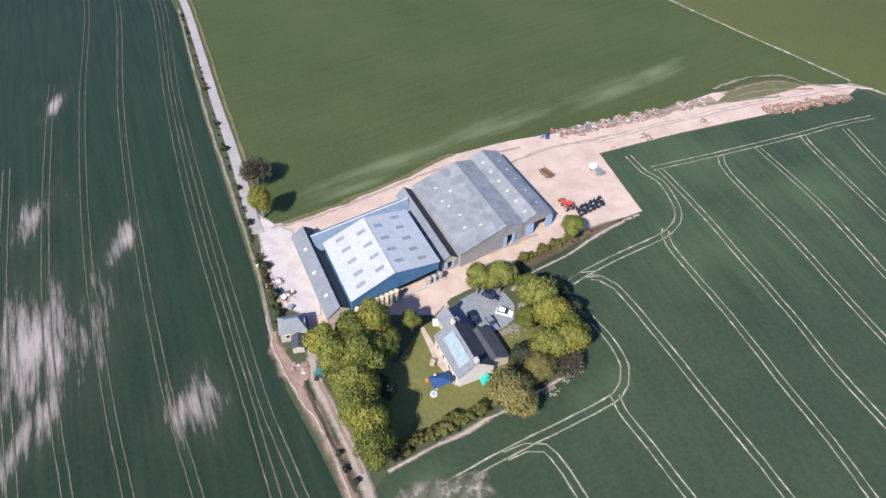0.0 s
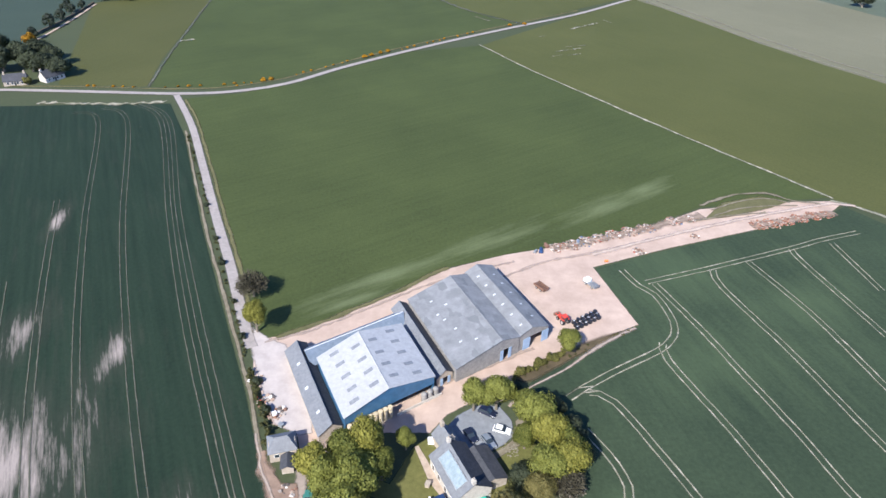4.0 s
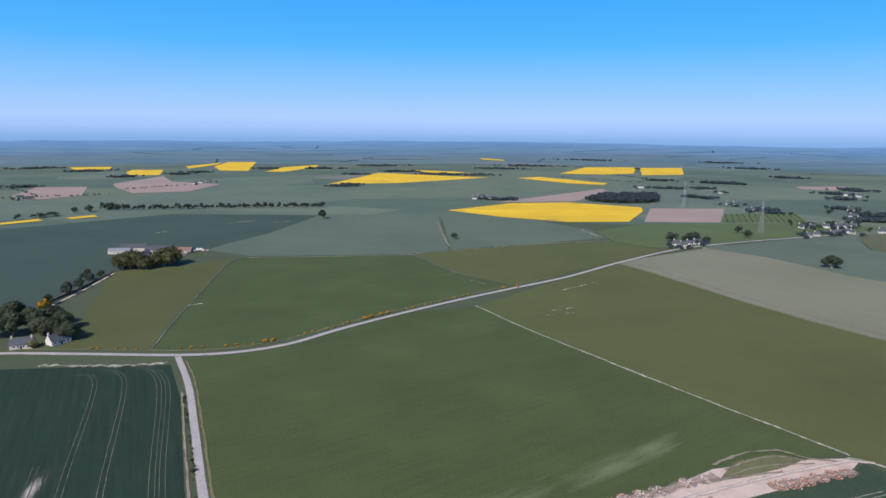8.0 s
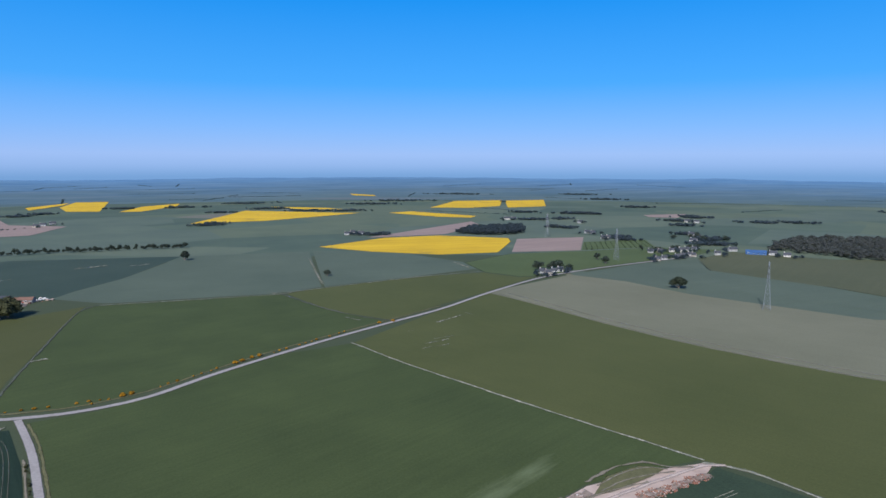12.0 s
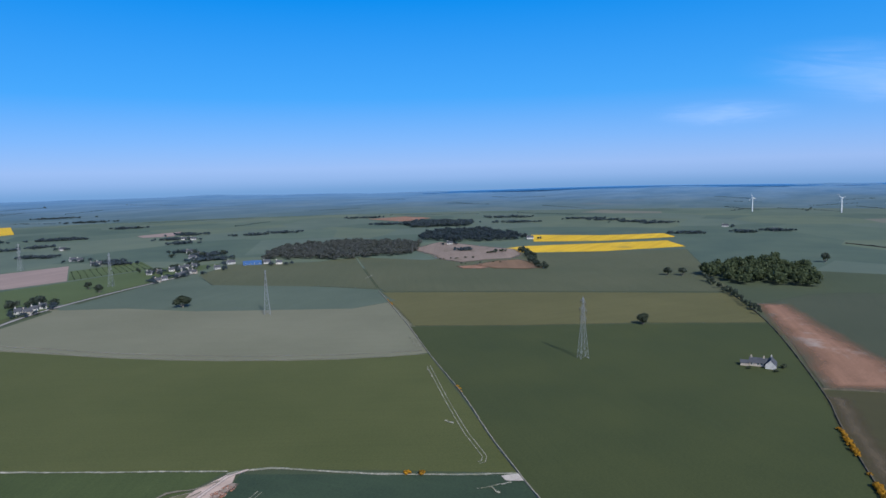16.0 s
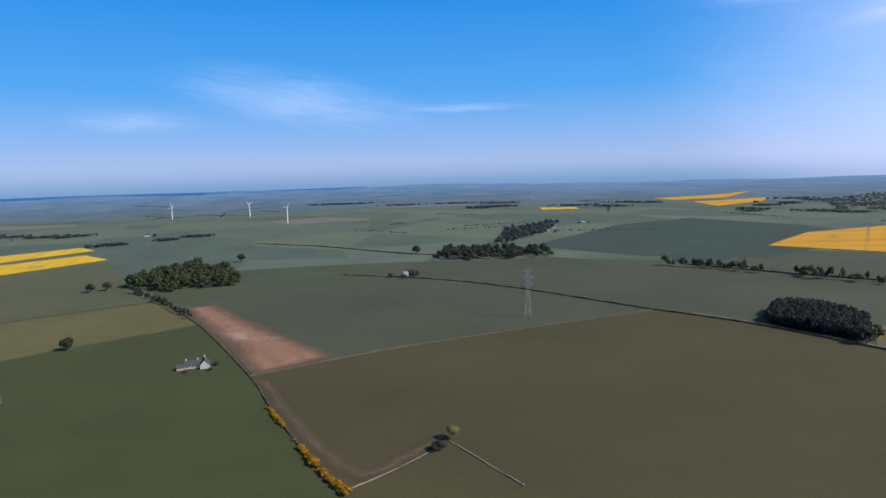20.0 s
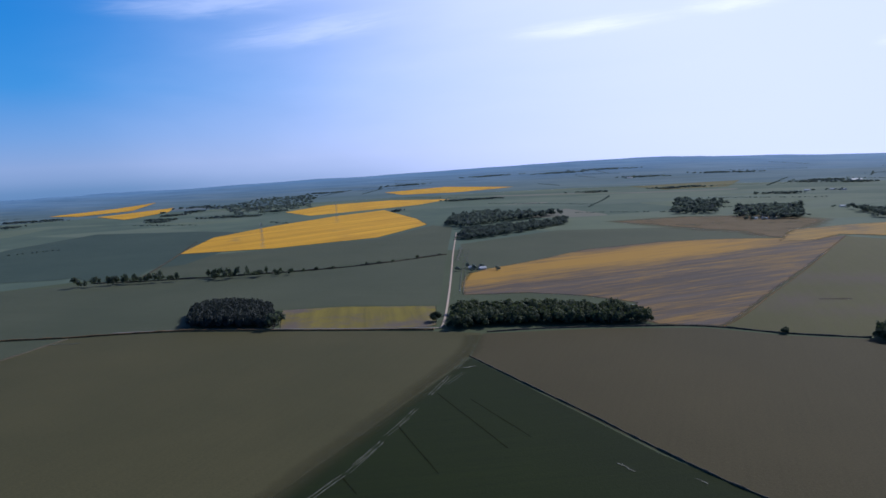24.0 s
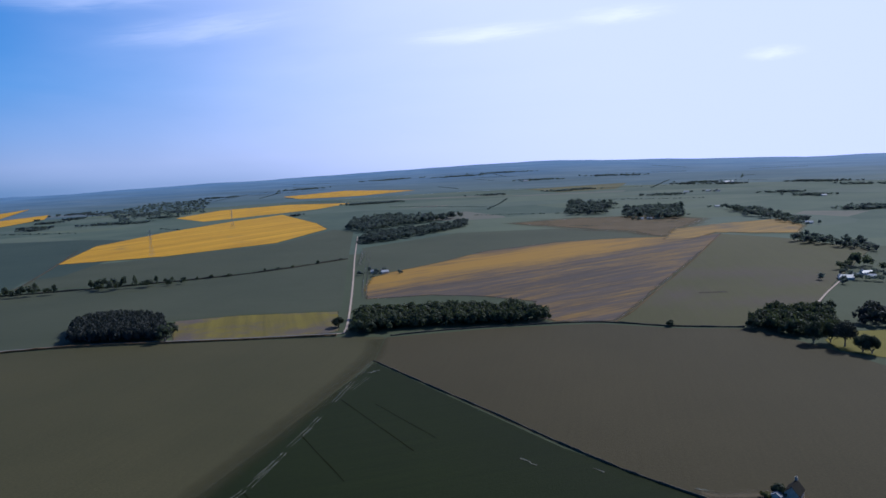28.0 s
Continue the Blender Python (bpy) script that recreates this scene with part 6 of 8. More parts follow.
house("lane_hut", "small pavilion-roofed stone hut beside the lane", *(-35.0, 99.2), 16, 6.0, 5.0, 3.2, 5.0, M_STONE, M_ROOF_SLATE, (), ((1.4, 0.9, (-1.4, 1.4)),), 0.0, "hut", "", 0.75)
house("lane_store", "low lean store behind the hut", *(-33.0, 95.0), 100, 3.6, 2.6, 2.0, 2.6, M_STONE, M_SLATE_DARK_SHADED, (), (), None, "hut")

# ---- vehicles ----


def wheel(t, x, y, r, w):
    bm = bmesh.new()
    beam(bm, (x, y - w / 2, r), (x, y + w / 2, r), r, 14)
    ty = part("wheel", bm, M_TYRE, t)
    bm = bmesh.new()
    beam(bm, (x, y - w / 2 - 0.02, r), (x, y + w / 2 + 0.02, r), r * 0.6, 12)
    part("rim", bm, M_RIM, ty)


def car(name, label, x, y, turn, paint, length=4.3, width=1.75, high=1.45, z=0.1):
    t = thing(name, label, "car", (x, y, z), turn)
    L, W = length / 2, width / 2
    bm = bmesh.new()
    prof = [(-L, 0.35), (-L, 0.85), (-L + 0.2, 0.98), (L * 0.35, 0.98), (L - 0.15, 0.82), (L, 0.6), (L, 0.35)]
    lo = [bm.verts.new((px, -W, pz)) for px, pz in prof]
    hi = [bm.verts.new((px, W, pz)) for px, pz in prof]
    bm.faces.new(lo[::-1]), bm.faces.new(hi)
    for i in range(len(prof)):
        bm.faces.new((lo[i], lo[(i + 1) % len(prof)], hi[(i + 1) % len(prof)], hi[i]))
    bmesh.ops.bevel(bm, geom=[e for e in bm.edges], offset=0.06, segments=1, affect="EDGES")
    part("body", bm, paint, t)
    bm = bmesh.new()
    prof = [(-L + 0.25, 0.95), (-L + 0.6, high - 0.05), (L * 0.05, high - 0.05), (L * 0.42, 0.95)]
    lo = [bm.verts.new((px, -W + 0.1, pz)) for px, pz in prof]
    hi = [bm.verts.new((px, W - 0.1, pz)) for px, pz in prof]
    bm.faces.new(lo[::-1]), bm.faces.new(hi)
    for i in range(4):
        bm.faces.new((lo[i], lo[(i + 1) % 4], hi[(i + 1) % 4], hi[i]))
    part("windows", bm, M_GLASS, t)
    part("roof", boxed(-L + 0.62, L * 0.03, -W + 0.14, W - 0.14, high - 0.06, high), paint, t)
    for sx in (-L * 0.62, L * 0.62):
        for sy in (-W + 0.08, W - 0.08):
            wheel(t, sx, sy, 0.32, 0.2)
    for sy in (-W + 0.3, W - 0.3):
        part("headlight", boxed(L - 0.08, L + 0.01, sy - 0.15, sy + 0.15, 0.6, 0.74), M_PALE_PANEL, t)
        part("tail_light", boxed(-L - 0.01, -L + 0.06, sy - 0.12, sy + 0.12, 0.66, 0.8), M_RED, t)
    return t


def tractor(name, label, x, y, turn, paint):
    t = thing(name, label, "tractor", (x, y, 0.08), turn)
    part("bonnet", boxed(0.3, 2.3, -0.42, 0.42, 0.8, 1.6), paint, t)
    part("chassis", boxed(-1.0, 2.2, -0.3, 0.3, 0.55, 0.85), M_BROWN, t)
    cab = part("cab", boxed(-1.0, 0.35, -0.75, 0.75, 1.0, 2.5), M_GLASS, t)
    part("cab_roof", boxed(-1.15, 0.5, -0.85, 0.85, 2.5, 2.68), paint, cab)
    for sy in (-0.95, 0.95):
        wheel(t, -0.7, sy, 0.85, 0.5)
        wheel(t, 1.8, sy * 0.85, 0.55, 0.36)
        part("mudguard", boxed(-1.3, 0.1, sy - 0.28, sy + 0.28, 1.72, 1.8), paint, t)
        part("loader_arm", boxed(0.2, 3.2, sy * 0.55 - 0.08, sy * 0.55 + 0.08, 1.2, 1.4), paint, t)
    part("bucket", boxed(3.1, 3.7, -0.9, 0.9, 0.5, 1.3), M_BROWN, t)
    return t


car("white_car", "white hatchback parked on the gravel drive", *(15.4, 106.2), -18, M_WHITE)
car("silver_car", "silver-grey estate car parked on the gravel", *(12.0, 102.7), -58, M_SILVER, 4.5)
car("dark_car", "dark blue car standing in the house shade", *(7.8, 104.3), -60, M_DARKPAINT, 4.4)
car("dark_van", "dark pickup under the drive trees", *(12.2, 111.7), -30, M_DARKPAINT, 4.6, 1.8, 1.7)
tractor("green_tractor", "teal green tractor on the dirt track", *(-26.7, 86.6), 92, M_GREENPAINT)
tractor("red_telehandler", "red-orange loader parked in the yard", *(36.1, 147.6), 118, M_RED)
x, y = (47.5, 166.1)
t = thing("flatbed_trailer", "flatbed trailer with white cab cover and grey load", "trailer", (x, y, 0.08), -57)
part("bed", boxed(-2.6, 2.6, -1.1, 1.1, 0.7, 0.9), M_STEEL, t)
part("load", boxed(0.2, 2.5, -1.0, 1.0, 0.9, 1.4), M_ROOF_SLATE, t, "blue-grey sheeted load")
part("cover", boxed(-2.6, -0.9, -0.95, 0.95, 0.9, 1.8), M_PLASTIC, t, "white cover")
for sx in (-1.4, 1.4):
    for sy in (-1.0, 1.0):
        wheel(t, sx, sy, 0.4, 0.25)
x, y = (31.5, 163.9)
t = thing("farm_trailer", "rusty brown slatted farm trailer", "trailer", (x, y, 0.08), -55)
part("bed", boxed(-2.3, 2.3, -1.1, 1.1, 0.7, 0.85), M_BROWN, t)
for sy in (-1.1, 1.1):
    part("side_board", boxed(-2.3, 2.3, sy - 0.05, sy + 0.05, 0.85, 1.5), M_BROWN, t)
    wheel(t, -0.9, sy * 0.9, 0.45, 0.3)
    wheel(t, 0.9, sy * 0.9, 0.45, 0.3)
for i in range(6):
    part("slat", boxed(-2.1 + i * 0.78, -1.9 + i * 0.78, -1.05, 1.05, 1.3, 1.4), M_BROWN, t)
# wrapped bales
p0, pu, pv = Vector((39.6, 144.5)), Vector((46.7, 149.5)), Vector((39.0, 147.2))
du, dv = (pu - p0) / 5, (pv - p0)
dv = dv.normalized() * 1.35
for i in range(6):
    for j in range(3):
        q = p0 + du * i + dv * j
        t = thing("wrapped_bale", "round silage bale wrapped in glossy black plastic", "bale", (q.x, q.y, 0.08), i * 40 + j * 25, "black wrapped bales in the yard")
        bm = bmesh.new()
        beam(bm, (0, 0, 0), (0, 0, 1.15), 0.64, 12)
        bmesh.ops.bevel(bm, geom=[e for e in bm.edges if abs(e.verts[0].co.z - e.verts[1].co.z) < 0.01], offset=0.15, segments=2, affect="EDGES")
        part("wrap", bm, M_BLACK, t)
        if (i + j) % 2 == 0:
            part("tape", boxed(-0.2, 0.2, -0.16, 0.16, 1.15, 1.165), M_PLASTIC, t, "pale tape patch")

# ---- garden things ----
x, y = (0.1, 85.0)
t = thing("garden_gazebo", "blue canvas gazebo on the lawn", "gazebo", (x, y, 0.08), 25)
bm = bmesh.new()
v = [bm.verts.new(p) for p in ((-2.3, -1.6, 1.7), (2.3, -1.6, 1.9), (2.3, 1.6, 1.9), (-2.3, 1.6, 1.7), (0.2, 0, 2.6))]
for i in range(4):
    bm.faces.new((v[i], v[(i + 1) % 4], v[4]))
bm.faces.new(v[3::-1])
part("canopy", bm, M_BLUE, t)
for sx in (-2.2, 2.2):
    for sy in (-1.5, 1.5):
        bm = bmesh.new()
        beam(bm, (sx, sy, 0), (sx, sy, 1.8), 0.04, 6)
        part("pole", bm, M_STEEL, t)
x, y = (10.4, 86.8)
t = thing("tent", "small teal green tent beside the hedge", "tent", (x, y, 0.08), 20)
bm = bmesh.new()
v = [bm.verts.new(p) for p in ((-1.6, -1.4, 0), (1.6, -1.4, 0), (1.6, 1.4, 0), (-1.6, 1.4, 0), (0, 0, 2.0))]
for i in range(4):
    bm.faces.new((v[i], v[(i + 1) % 4], v[4]))
bm.faces.new(v[3::-1])
part("canvas", bm, M_TEAL, t)
x, y = (-1.4, 82.4)
t = thing("paddling_pool", "round white paddling pool on the grass", "pool", (x, y, 0.08))
bm = bmesh.new()
beam(bm, (0, 0, 0), (0, 0, 0.35), 0.75, 16)
part("ring", bm, M_PLASTIC, t)
bm = bmesh.new()
beam(bm, (0, 0, 0.351), (0, 0, 0.362), 0.6, 16)
part("water", bm, M_BLUE_DOOR, t)
x, y = (-2.1, 86.3)
t = thing("toy_slide", "blue and orange plastic toy slide", "toy", (x, y, 0.08), 30)
part("slide", boxed(-0.8, 0.8, -0.3, 0.3, 0.3, 0.9), M_BLUE, t)
part("steps", boxed(-1.3, -0.8, -0.35, 0.35, 0, 0.8), M_ORANGE, t, "orange steps")
part("platform", boxed(0.8, 1.2, -0.3, 0.3, 0, 1.2), M_PLASTIC, t)
for i, (px, py, m, s) in enumerate(((*(-1.3, 102.5), M_PLASTIC, 1.6), (*(-1.3, 103.3), M_STEEL, 1.0), (*(-1.8, 90.7), M_STONE, 1.3), (*(18.7, 91.2), M_BLUE, 1.4), (*(19.6, 90.5), M_PLASTIC, 1.0), (*(-0.8, 83.8), M_HARL, 0.6), (*(11.1, 90.3), M_PLASTIC, 0.8), (*(-24.2, 107.2), M_RED, 1.0), (*(-39.4, 109.9), M_PLASTIC, 1.2), (*(-37.1, 106.6), M_STEEL, 1.2), (*(8.5, 127.2), M_PLASTIC, 1.3), (*(6.7, 125.0), M_HARL, 1.2), (*(12.6, 129.7), M_PLASTIC, 0.6))):
    t = thing("storage_box", "garden or yard box of pale or coloured plastic", "box", (px, py, 0.06), i * 37)
    bm = boxed(-s / 2, s / 2, -s * 0.4, s * 0.4, 0, s * 0.7)
    bmesh.ops.bevel(bm, geom=bm.edges[:], offset=s * 0.06, segments=1, affect="EDGES")
    part("box", bm, m, t)
    part("lid", boxed(-s / 2 - 0.04, s / 2 + 0.04, -s * 0.4 - 0.04, s * 0.4 + 0.04, s * 0.7, s * 0.78), m, t)
for nm, mt, (px, py), s in (("tarpaulin", M_BLUE, (34.0, 185.1), 2.2), ("scrap_tank", M_BROWN, (36.3, 188.5), 2.0), ("scrap_tank", M_STEEL, (32.1, 184.7), 1.6), ("orange_drum", M_ORANGE, (55.2, 179.9), 1.2), ("scrap_tank", M_SILVER, (47.6, 191.2), 1.8)):
    t = thing(nm, "scrap item dumped beside the spur track", "scrap", (px, py, 0.06), px * 13)
    bm = bmesh.new()
    beam(bm, (-s / 2, 0, s * 0.3), (s / 2, 0, s * 0.36), s * 0.33, 10, s * 0.26)
    part("body", bm, mt, t)
    part("base", boxed(-s / 2, s / 2, -s * 0.3, s * 0.3, 0, 0.15), M_BROWN, t)


def heap(name, label, mat, spots, low, high, seed, category="rubble"):
    """Broken lumps thrown in one heap."""
    rng = random.Random(seed)
    V, F = [], []
    for (x, y, r, n) in spots:
        for _ in range(n):
            a, d = rng.uniform(0, 6.28), r * math.sqrt(rng.random())
            s = rng.uniform(low, high)
            cx, cy, cz = x + math.cos(a) * d, y + math.sin(a) * d, 0.05 + max(0, (1 - d / r)) * r * 0.13
            rot = Euler((rng.uniform(-0.5, 0.5), rng.uniform(-0.5, 0.5), rng.uniform(0, 3))).to_matrix()
            b = len(V)
            for k in range(8):
                p = rot @ Vector(((k & 1) - 0.5, (k >> 1 & 1) - 0.5, (k >> 2 & 1) - 0.5)) * s
                V.append((cx + p.x * rng.uniform(0.7, 1.6), cy + p.y * rng.uniform(0.6, 1.3), cz + s * 0.3 + p.z * rng.uniform(0.4, 1.0)))
            F += [tuple(b + i for i in f) for f in ((0, 2, 3, 1), (4, 5, 7, 6), (0, 1, 5, 4), (2, 6, 7, 3), (0, 4, 6, 2), (1, 3, 7, 5))]
    return tagged(new(name, mesh_of(name, V, F, mat)), label, category, "", "stuff")


heap("rubble_line", "line of mixed rubble, scrap and broken stone", M_RUBBLE, [(*(40.4, 187.7), 3.4, 80), (*(45.5, 189.7), 3.4, 100), (*(50.6, 192.1), 3.4, 100), (*(55.9, 194.4), 3.0, 110), (*(61.3, 197.0), 3.0, 120), (*(67.6, 199.3), 3.4, 130), (*(74.2, 202.0), 3.4, 110), (*(85.5, 207.4), 3.2, 160), (*(92.8, 209.3), 2.6, 70), (*(67.8, 186.7), 2.2, 70), (*(90.2, 197.2), 1.7, 34)], 0.15, 0.6, 5)
heap("brick_heap", "long heap of red brick rubble", M_REDRUBBLE, [(*(116.6, 206.1), 3.6, 120), (*(122.1, 207.3), 3.6, 140), (*(127.8, 209.0), 3.2, 150), (*(134.0, 211.5), 3.2, 160), (*(140.1, 213.7), 3.2, 150), (*(145.7, 214.9), 2.8, 90)], 0.15, 0.5, 6)
heap("hedge_litter", "stones and litter beneath the lane hedge", M_RUBBLE, [(*(-46.6, 121.7), 2, 17), (*(-42.9, 114.7), 2.4, 27), (*(-39.3, 110.9), 2.4, 23), (*(-31.9, 88.5), 2, 13)], 0.25, 0.8, 7)
heap("barn_front_stones", "pale stones and litter along the barn front", M_RUBBLE, [(*(5.1, 125.0), 1.2, 14), (*(7.8, 126.8), 1.2, 14), (*(12.0, 129.7), 1.2, 14), (*(12.9, 130.8), 1.2, 14)], 0.2, 0.6, 17)
heap("wall_stones", "loose stones of the garden boundary", M_PALEWALL, [(*(24.5, 84.4), 2.0, 50), (*(28.0, 87.9), 1.8, 50), (*(31.1, 90.4), 1.6, 40), (*(19.8, 105.7), 2.2, 50), (*(16.8, 100.7), 2.2, 50)], 0.12, 0.36, 8)

# ---- trees of the steading ----
TREES_TRACK = [
    ("gold", (-25.9, 90.1), 4.3, 1.2, ""), ("broad", (-20.0, 93.5), 4.6, 1.15, ""), ("gold", (-15.5, 96.1), 4.8, 1.2, ""), ("broad", (-12.0, 92.1), 3.6, 1.1, ""),
    ("broad2", (-17.0, 86.2), 5.2, 1.1, ""), ("broad", (-21.0, 83.4), 4.0, 1.1, ""), ("broad2", (-18.2, 79.9), 4.6, 1.1, ""), ("broad", (-16.7, 73.8), 4.6, 1.1, ""),
    ("gold", (-13.7, 70.0), 4.6, 1.1, ""), ("broad2", (-12.8, 66.2), 4.6, 1.0, ""), ("dark", (-12.8, 80.7), 3.6, 1.1, ""), ("broad2", (-7.1, 100.4), 2.4, 1.2, "small rounded green garden tree"),
    ("bronze", (14.2, 78.5), 5.6, 0.9, ""),
]
TREES_GARDEN = [
    ("bronze", (18.0, 77.6), 3.4, 0.9, ""), ("dark", (18.6, 91.0), 3.2, 1.1, ""), ("broad", (23.5, 105.3), 5.0, 1.05, ""), ("gold", (25.2, 99.7), 5.0, 1.0, ""),
    ("broad2", (21.4, 108.6), 4.2, 1.05, ""), ("gold", (29.2, 93.1), 4.8, 1.0, ""), ("broad", (24.4, 92.2), 4.6, 1.0, ""), ("dark", (30.4, 103.4), 4.2, 1.0, ""),
    ("dark", (32.8, 98.5), 3.2, 1.0, ""), ("dark", (28.0, 110.7), 3.6, 1.0, ""), ("broad", (28.4, 98.1), 4.4, 1.0, ""), ("broad2", (20.2, 101.3), 3.2, 1.0, ""),
    ("bronze", (21.6, 86.7), 4.0, 0.9, ""),
]
TREES_YARD = [
    ("broad2", (-23.4, 87.9), 4.2, 1.2, ""), ("broad", (-15.5, 89.6), 4.4, 1.1, ""), ("gold", (-15.7, 78.5), 4.2, 1.1, ""), ("broad2", (-12.6, 73.2), 3.8, 1.0, ""),
    ("broad", (8.8, 112.7), 3.8, 1.1, ""), ("broad2", (14.4, 113.2), 4.2, 1.1, ""), ("dark", (18.9, 117.8), 2.6, 1.0, ""), ("broad2", (35.1, 134.9), 3.6, 0.9, "rounded green tree beside the yard"),
    ("gold", (-51.2, 140.8), 3.9, 1.1, "rounded yellow-green tree at the yard entrance"), ("bare", (-56.3, 157.2), 3.8, 1.0, ""), ("bare", (27.6, 89.1), 3.2, 1.0, ""),
]
for key, (x, y), r, h, lab in TREES_TRACK + TREES_GARDEN + TREES_YARD:
    tree(key, x, y, r, h, (x * 37) % 360, lab, "trees of the steading")
rng = random.Random(4)
for pts, sp, r, nm in (([(-8.2, 68.5), (-2.0, 71.9), (3.8, 75.5), (9.2, 78.9)], 1.1, 1.3, "garden_hedge_bush"), ([(21.3, 125.8), (26.1, 129.2), (31.0, 132.1), (34.4, 134.5)], 1.3, 1.1, "yard_hedge_bush")):
    for (x, y, q, h) in along(pts, sp, r, 1.0, int(sp * 10), 0.45, 0.9):
        tree("bush", x, y, q, rng.uniform(0.6, 1.0), rng.uniform(-0.3, 369.6), "", "hedgerow bushes", nm)
M_LANEHEDGE = leafy("lane_hedge_leaves", (0.022, 0.030, 0.012), (0.095, 0.092, 0.034))
wood("lane_hedge", "low ragged hedge along the farm lane", M_LANEHEDGE, along([(-115.9, 275.9), (-94.7, 228.1), (-78.4, 190.4), (-65.1, 160.2), (-57.1, 142.9), (-52.0, 130.9)], 1.1, 0.6, 1.1, 5, 0.45, 0.5, 0.55) + along([(-49.3, 124.3), (-45.3, 116.0), (-41.5, 108.3), (-38.9, 102.0)], 0.9, 1.0, 2.1, 6, 0.45, 0.8, 0.1), LOW, "hedge")
wood("yard_hedge", "clipped green hedge along the yard edge", LEAF_HEDGE, along([(19.5, 123.2), (24.0, 127.0), (29.5, 130.8), (34.0, 133.8)], 0.8, 1.0, 1.9, 16, 0.35, 0.6), LOW, "hedge")
wood("garden_hedge", "ragged green hedge along the garden", LEAF_HEDGE, along([(-8.3, 68.8), (-2.1, 72.3), (3.8, 75.9), (9.9, 79.6)], 0.8, 1.25, 2.5, 15, 0.35, 0.7), LOW, "hedge")
wood("yard_margin_scrub", "weeds and scrub along the yard edge", M_LANEHEDGE, along([(21.1, 123.3), (26.0, 127.3), (33.4, 132.0), (42.0, 137.0), (55.4, 144.8)], 1.4, 0.5, 0.8, 8, 0.5, 0.7, 0.35) + along([(-8.7, 67.1), (1.5, 72.7), (11.1, 78.4), (21.3, 84.4), (31.6, 91.2)], 1.3, 0.6, 1.0, 9, 0.5, 0.7, 0.3), LOW, "scrub")
for (x, y), r in (((-108.3, 258.5), 0.9), ((-87.9, 212.2), 1.3), ((-77.3, 188.9), 1.1), ((-70.9, 173.9), 1.4), ((-61.4, 154.0), 1.0), ((-54.6, 138.1), 1.3), ((-46.2, 120.7), 1.5), ((-41.8, 110.7), 1.6), ((-18.3, 64.3), 0.9), ((-20.1, 67.7), 0.8), ((-16.0, 61.8), 0.9)):
    tree("darkbush", x, y, r, 0.9, x * 50 % 360, "", "lane bushes", "lane_bush")

# ---- pylons and turbines ----
M_FARWALL = plain("weathered_house_wall", (0.32, 0.305, 0.285), (0.46, 0.44, 0.41), 0.5, 0.9, 0, 0.2, 0.1, 0.03, 0.1)


def pylon(x, y, turn, high=41.5):
    """A lattice tower with three pairs of arms."""
    t = thing("pylon", "tall grey steel lattice electricity pylon", "pylon", (x, y, hill(x, y)), turn, "pylons of the power line")
    k = high / 41.5
    def half(z):
        return (2.9 - 1.8 * z / 24 if z < 24 else 1.1 - 0.75 * (z - 24) / 17.5)
    levels = [0, 5, 10, 15, 20, 24, 28, 32, 36, 40]
    for sx in (-1, 1):
        for sy in (-1, 1):
            bm = bmesh.new()
            for a, b in ((0, 24), (24, 40)):
                beam(bm, (sx * half(a) * k, sy * half(a) * k, a * k - 0.3 * (a == 0)), (sx * half(b) * k, sy * half(b) * k, b * k), 0.095, 4, 0.07)
            part("leg", bm, M_STEEL, t)
    for a, b in zip(levels, levels[1:]):
        bm = bmesh.new()
        p, q = half(a) * k, half(b) * k
        for s in (-1, 1):
            for f in ((lambda u, z, w: (u, s * w, z)), (lambda u, z, w: (s * w, u, z))):
                beam(bm, f(-p, a * k, p), f(q, b * k, q), 0.04)
                beam(bm, f(p, a * k, p), f(-q, b * k, q), 0.04)
                beam(bm, f(-q, b * k, q), f(q, b * k, q), 0.04)
        part("bracing", bm, M_STEEL, t)
    for z, w in ((27, 4.4), (32.5, 5.2), (38, 3.9)):
        for s in (-1, 1):
            bm = bmesh.new()
            h = half(z)
            tip = (s * w * k, 0, z * k)
            for sy in (-1, 1):
                beam(bm, (s * h * k, sy * h * k, z * k), tip, 0.06)
                beam(bm, (s * h * k, sy * h * k, (z + 2) * k), tip, 0.055)
            arm = part("cross_arm", bm, M_STEEL, t)
            bm = bmesh.new()
            beam(bm, (s * w * k, 0, z * k), (s * w * k, 0, (z - 2.2) * k), 0.12, 6)
            part("insulator", bm, M_SLATE_DARK_SHADED, arm)
    bm = bmesh.new()
    beam(bm, (0, 0, 39.5 * k), (0, 0, high), 0.35, 4, 0.08)
    part("peak", bm, M_STEEL, t)
    return t


for (x, y), turn in (((372.9, 474.1), 50), ((389.0, 173.8), 50), ((499, -174), 75), ((381.4, 771.1), 40), ((387.8, 1042.7), 30), ((735.6, -739.6), 100), ((906.2, -1142.2), 95)):
    pylon(x, y, turn)


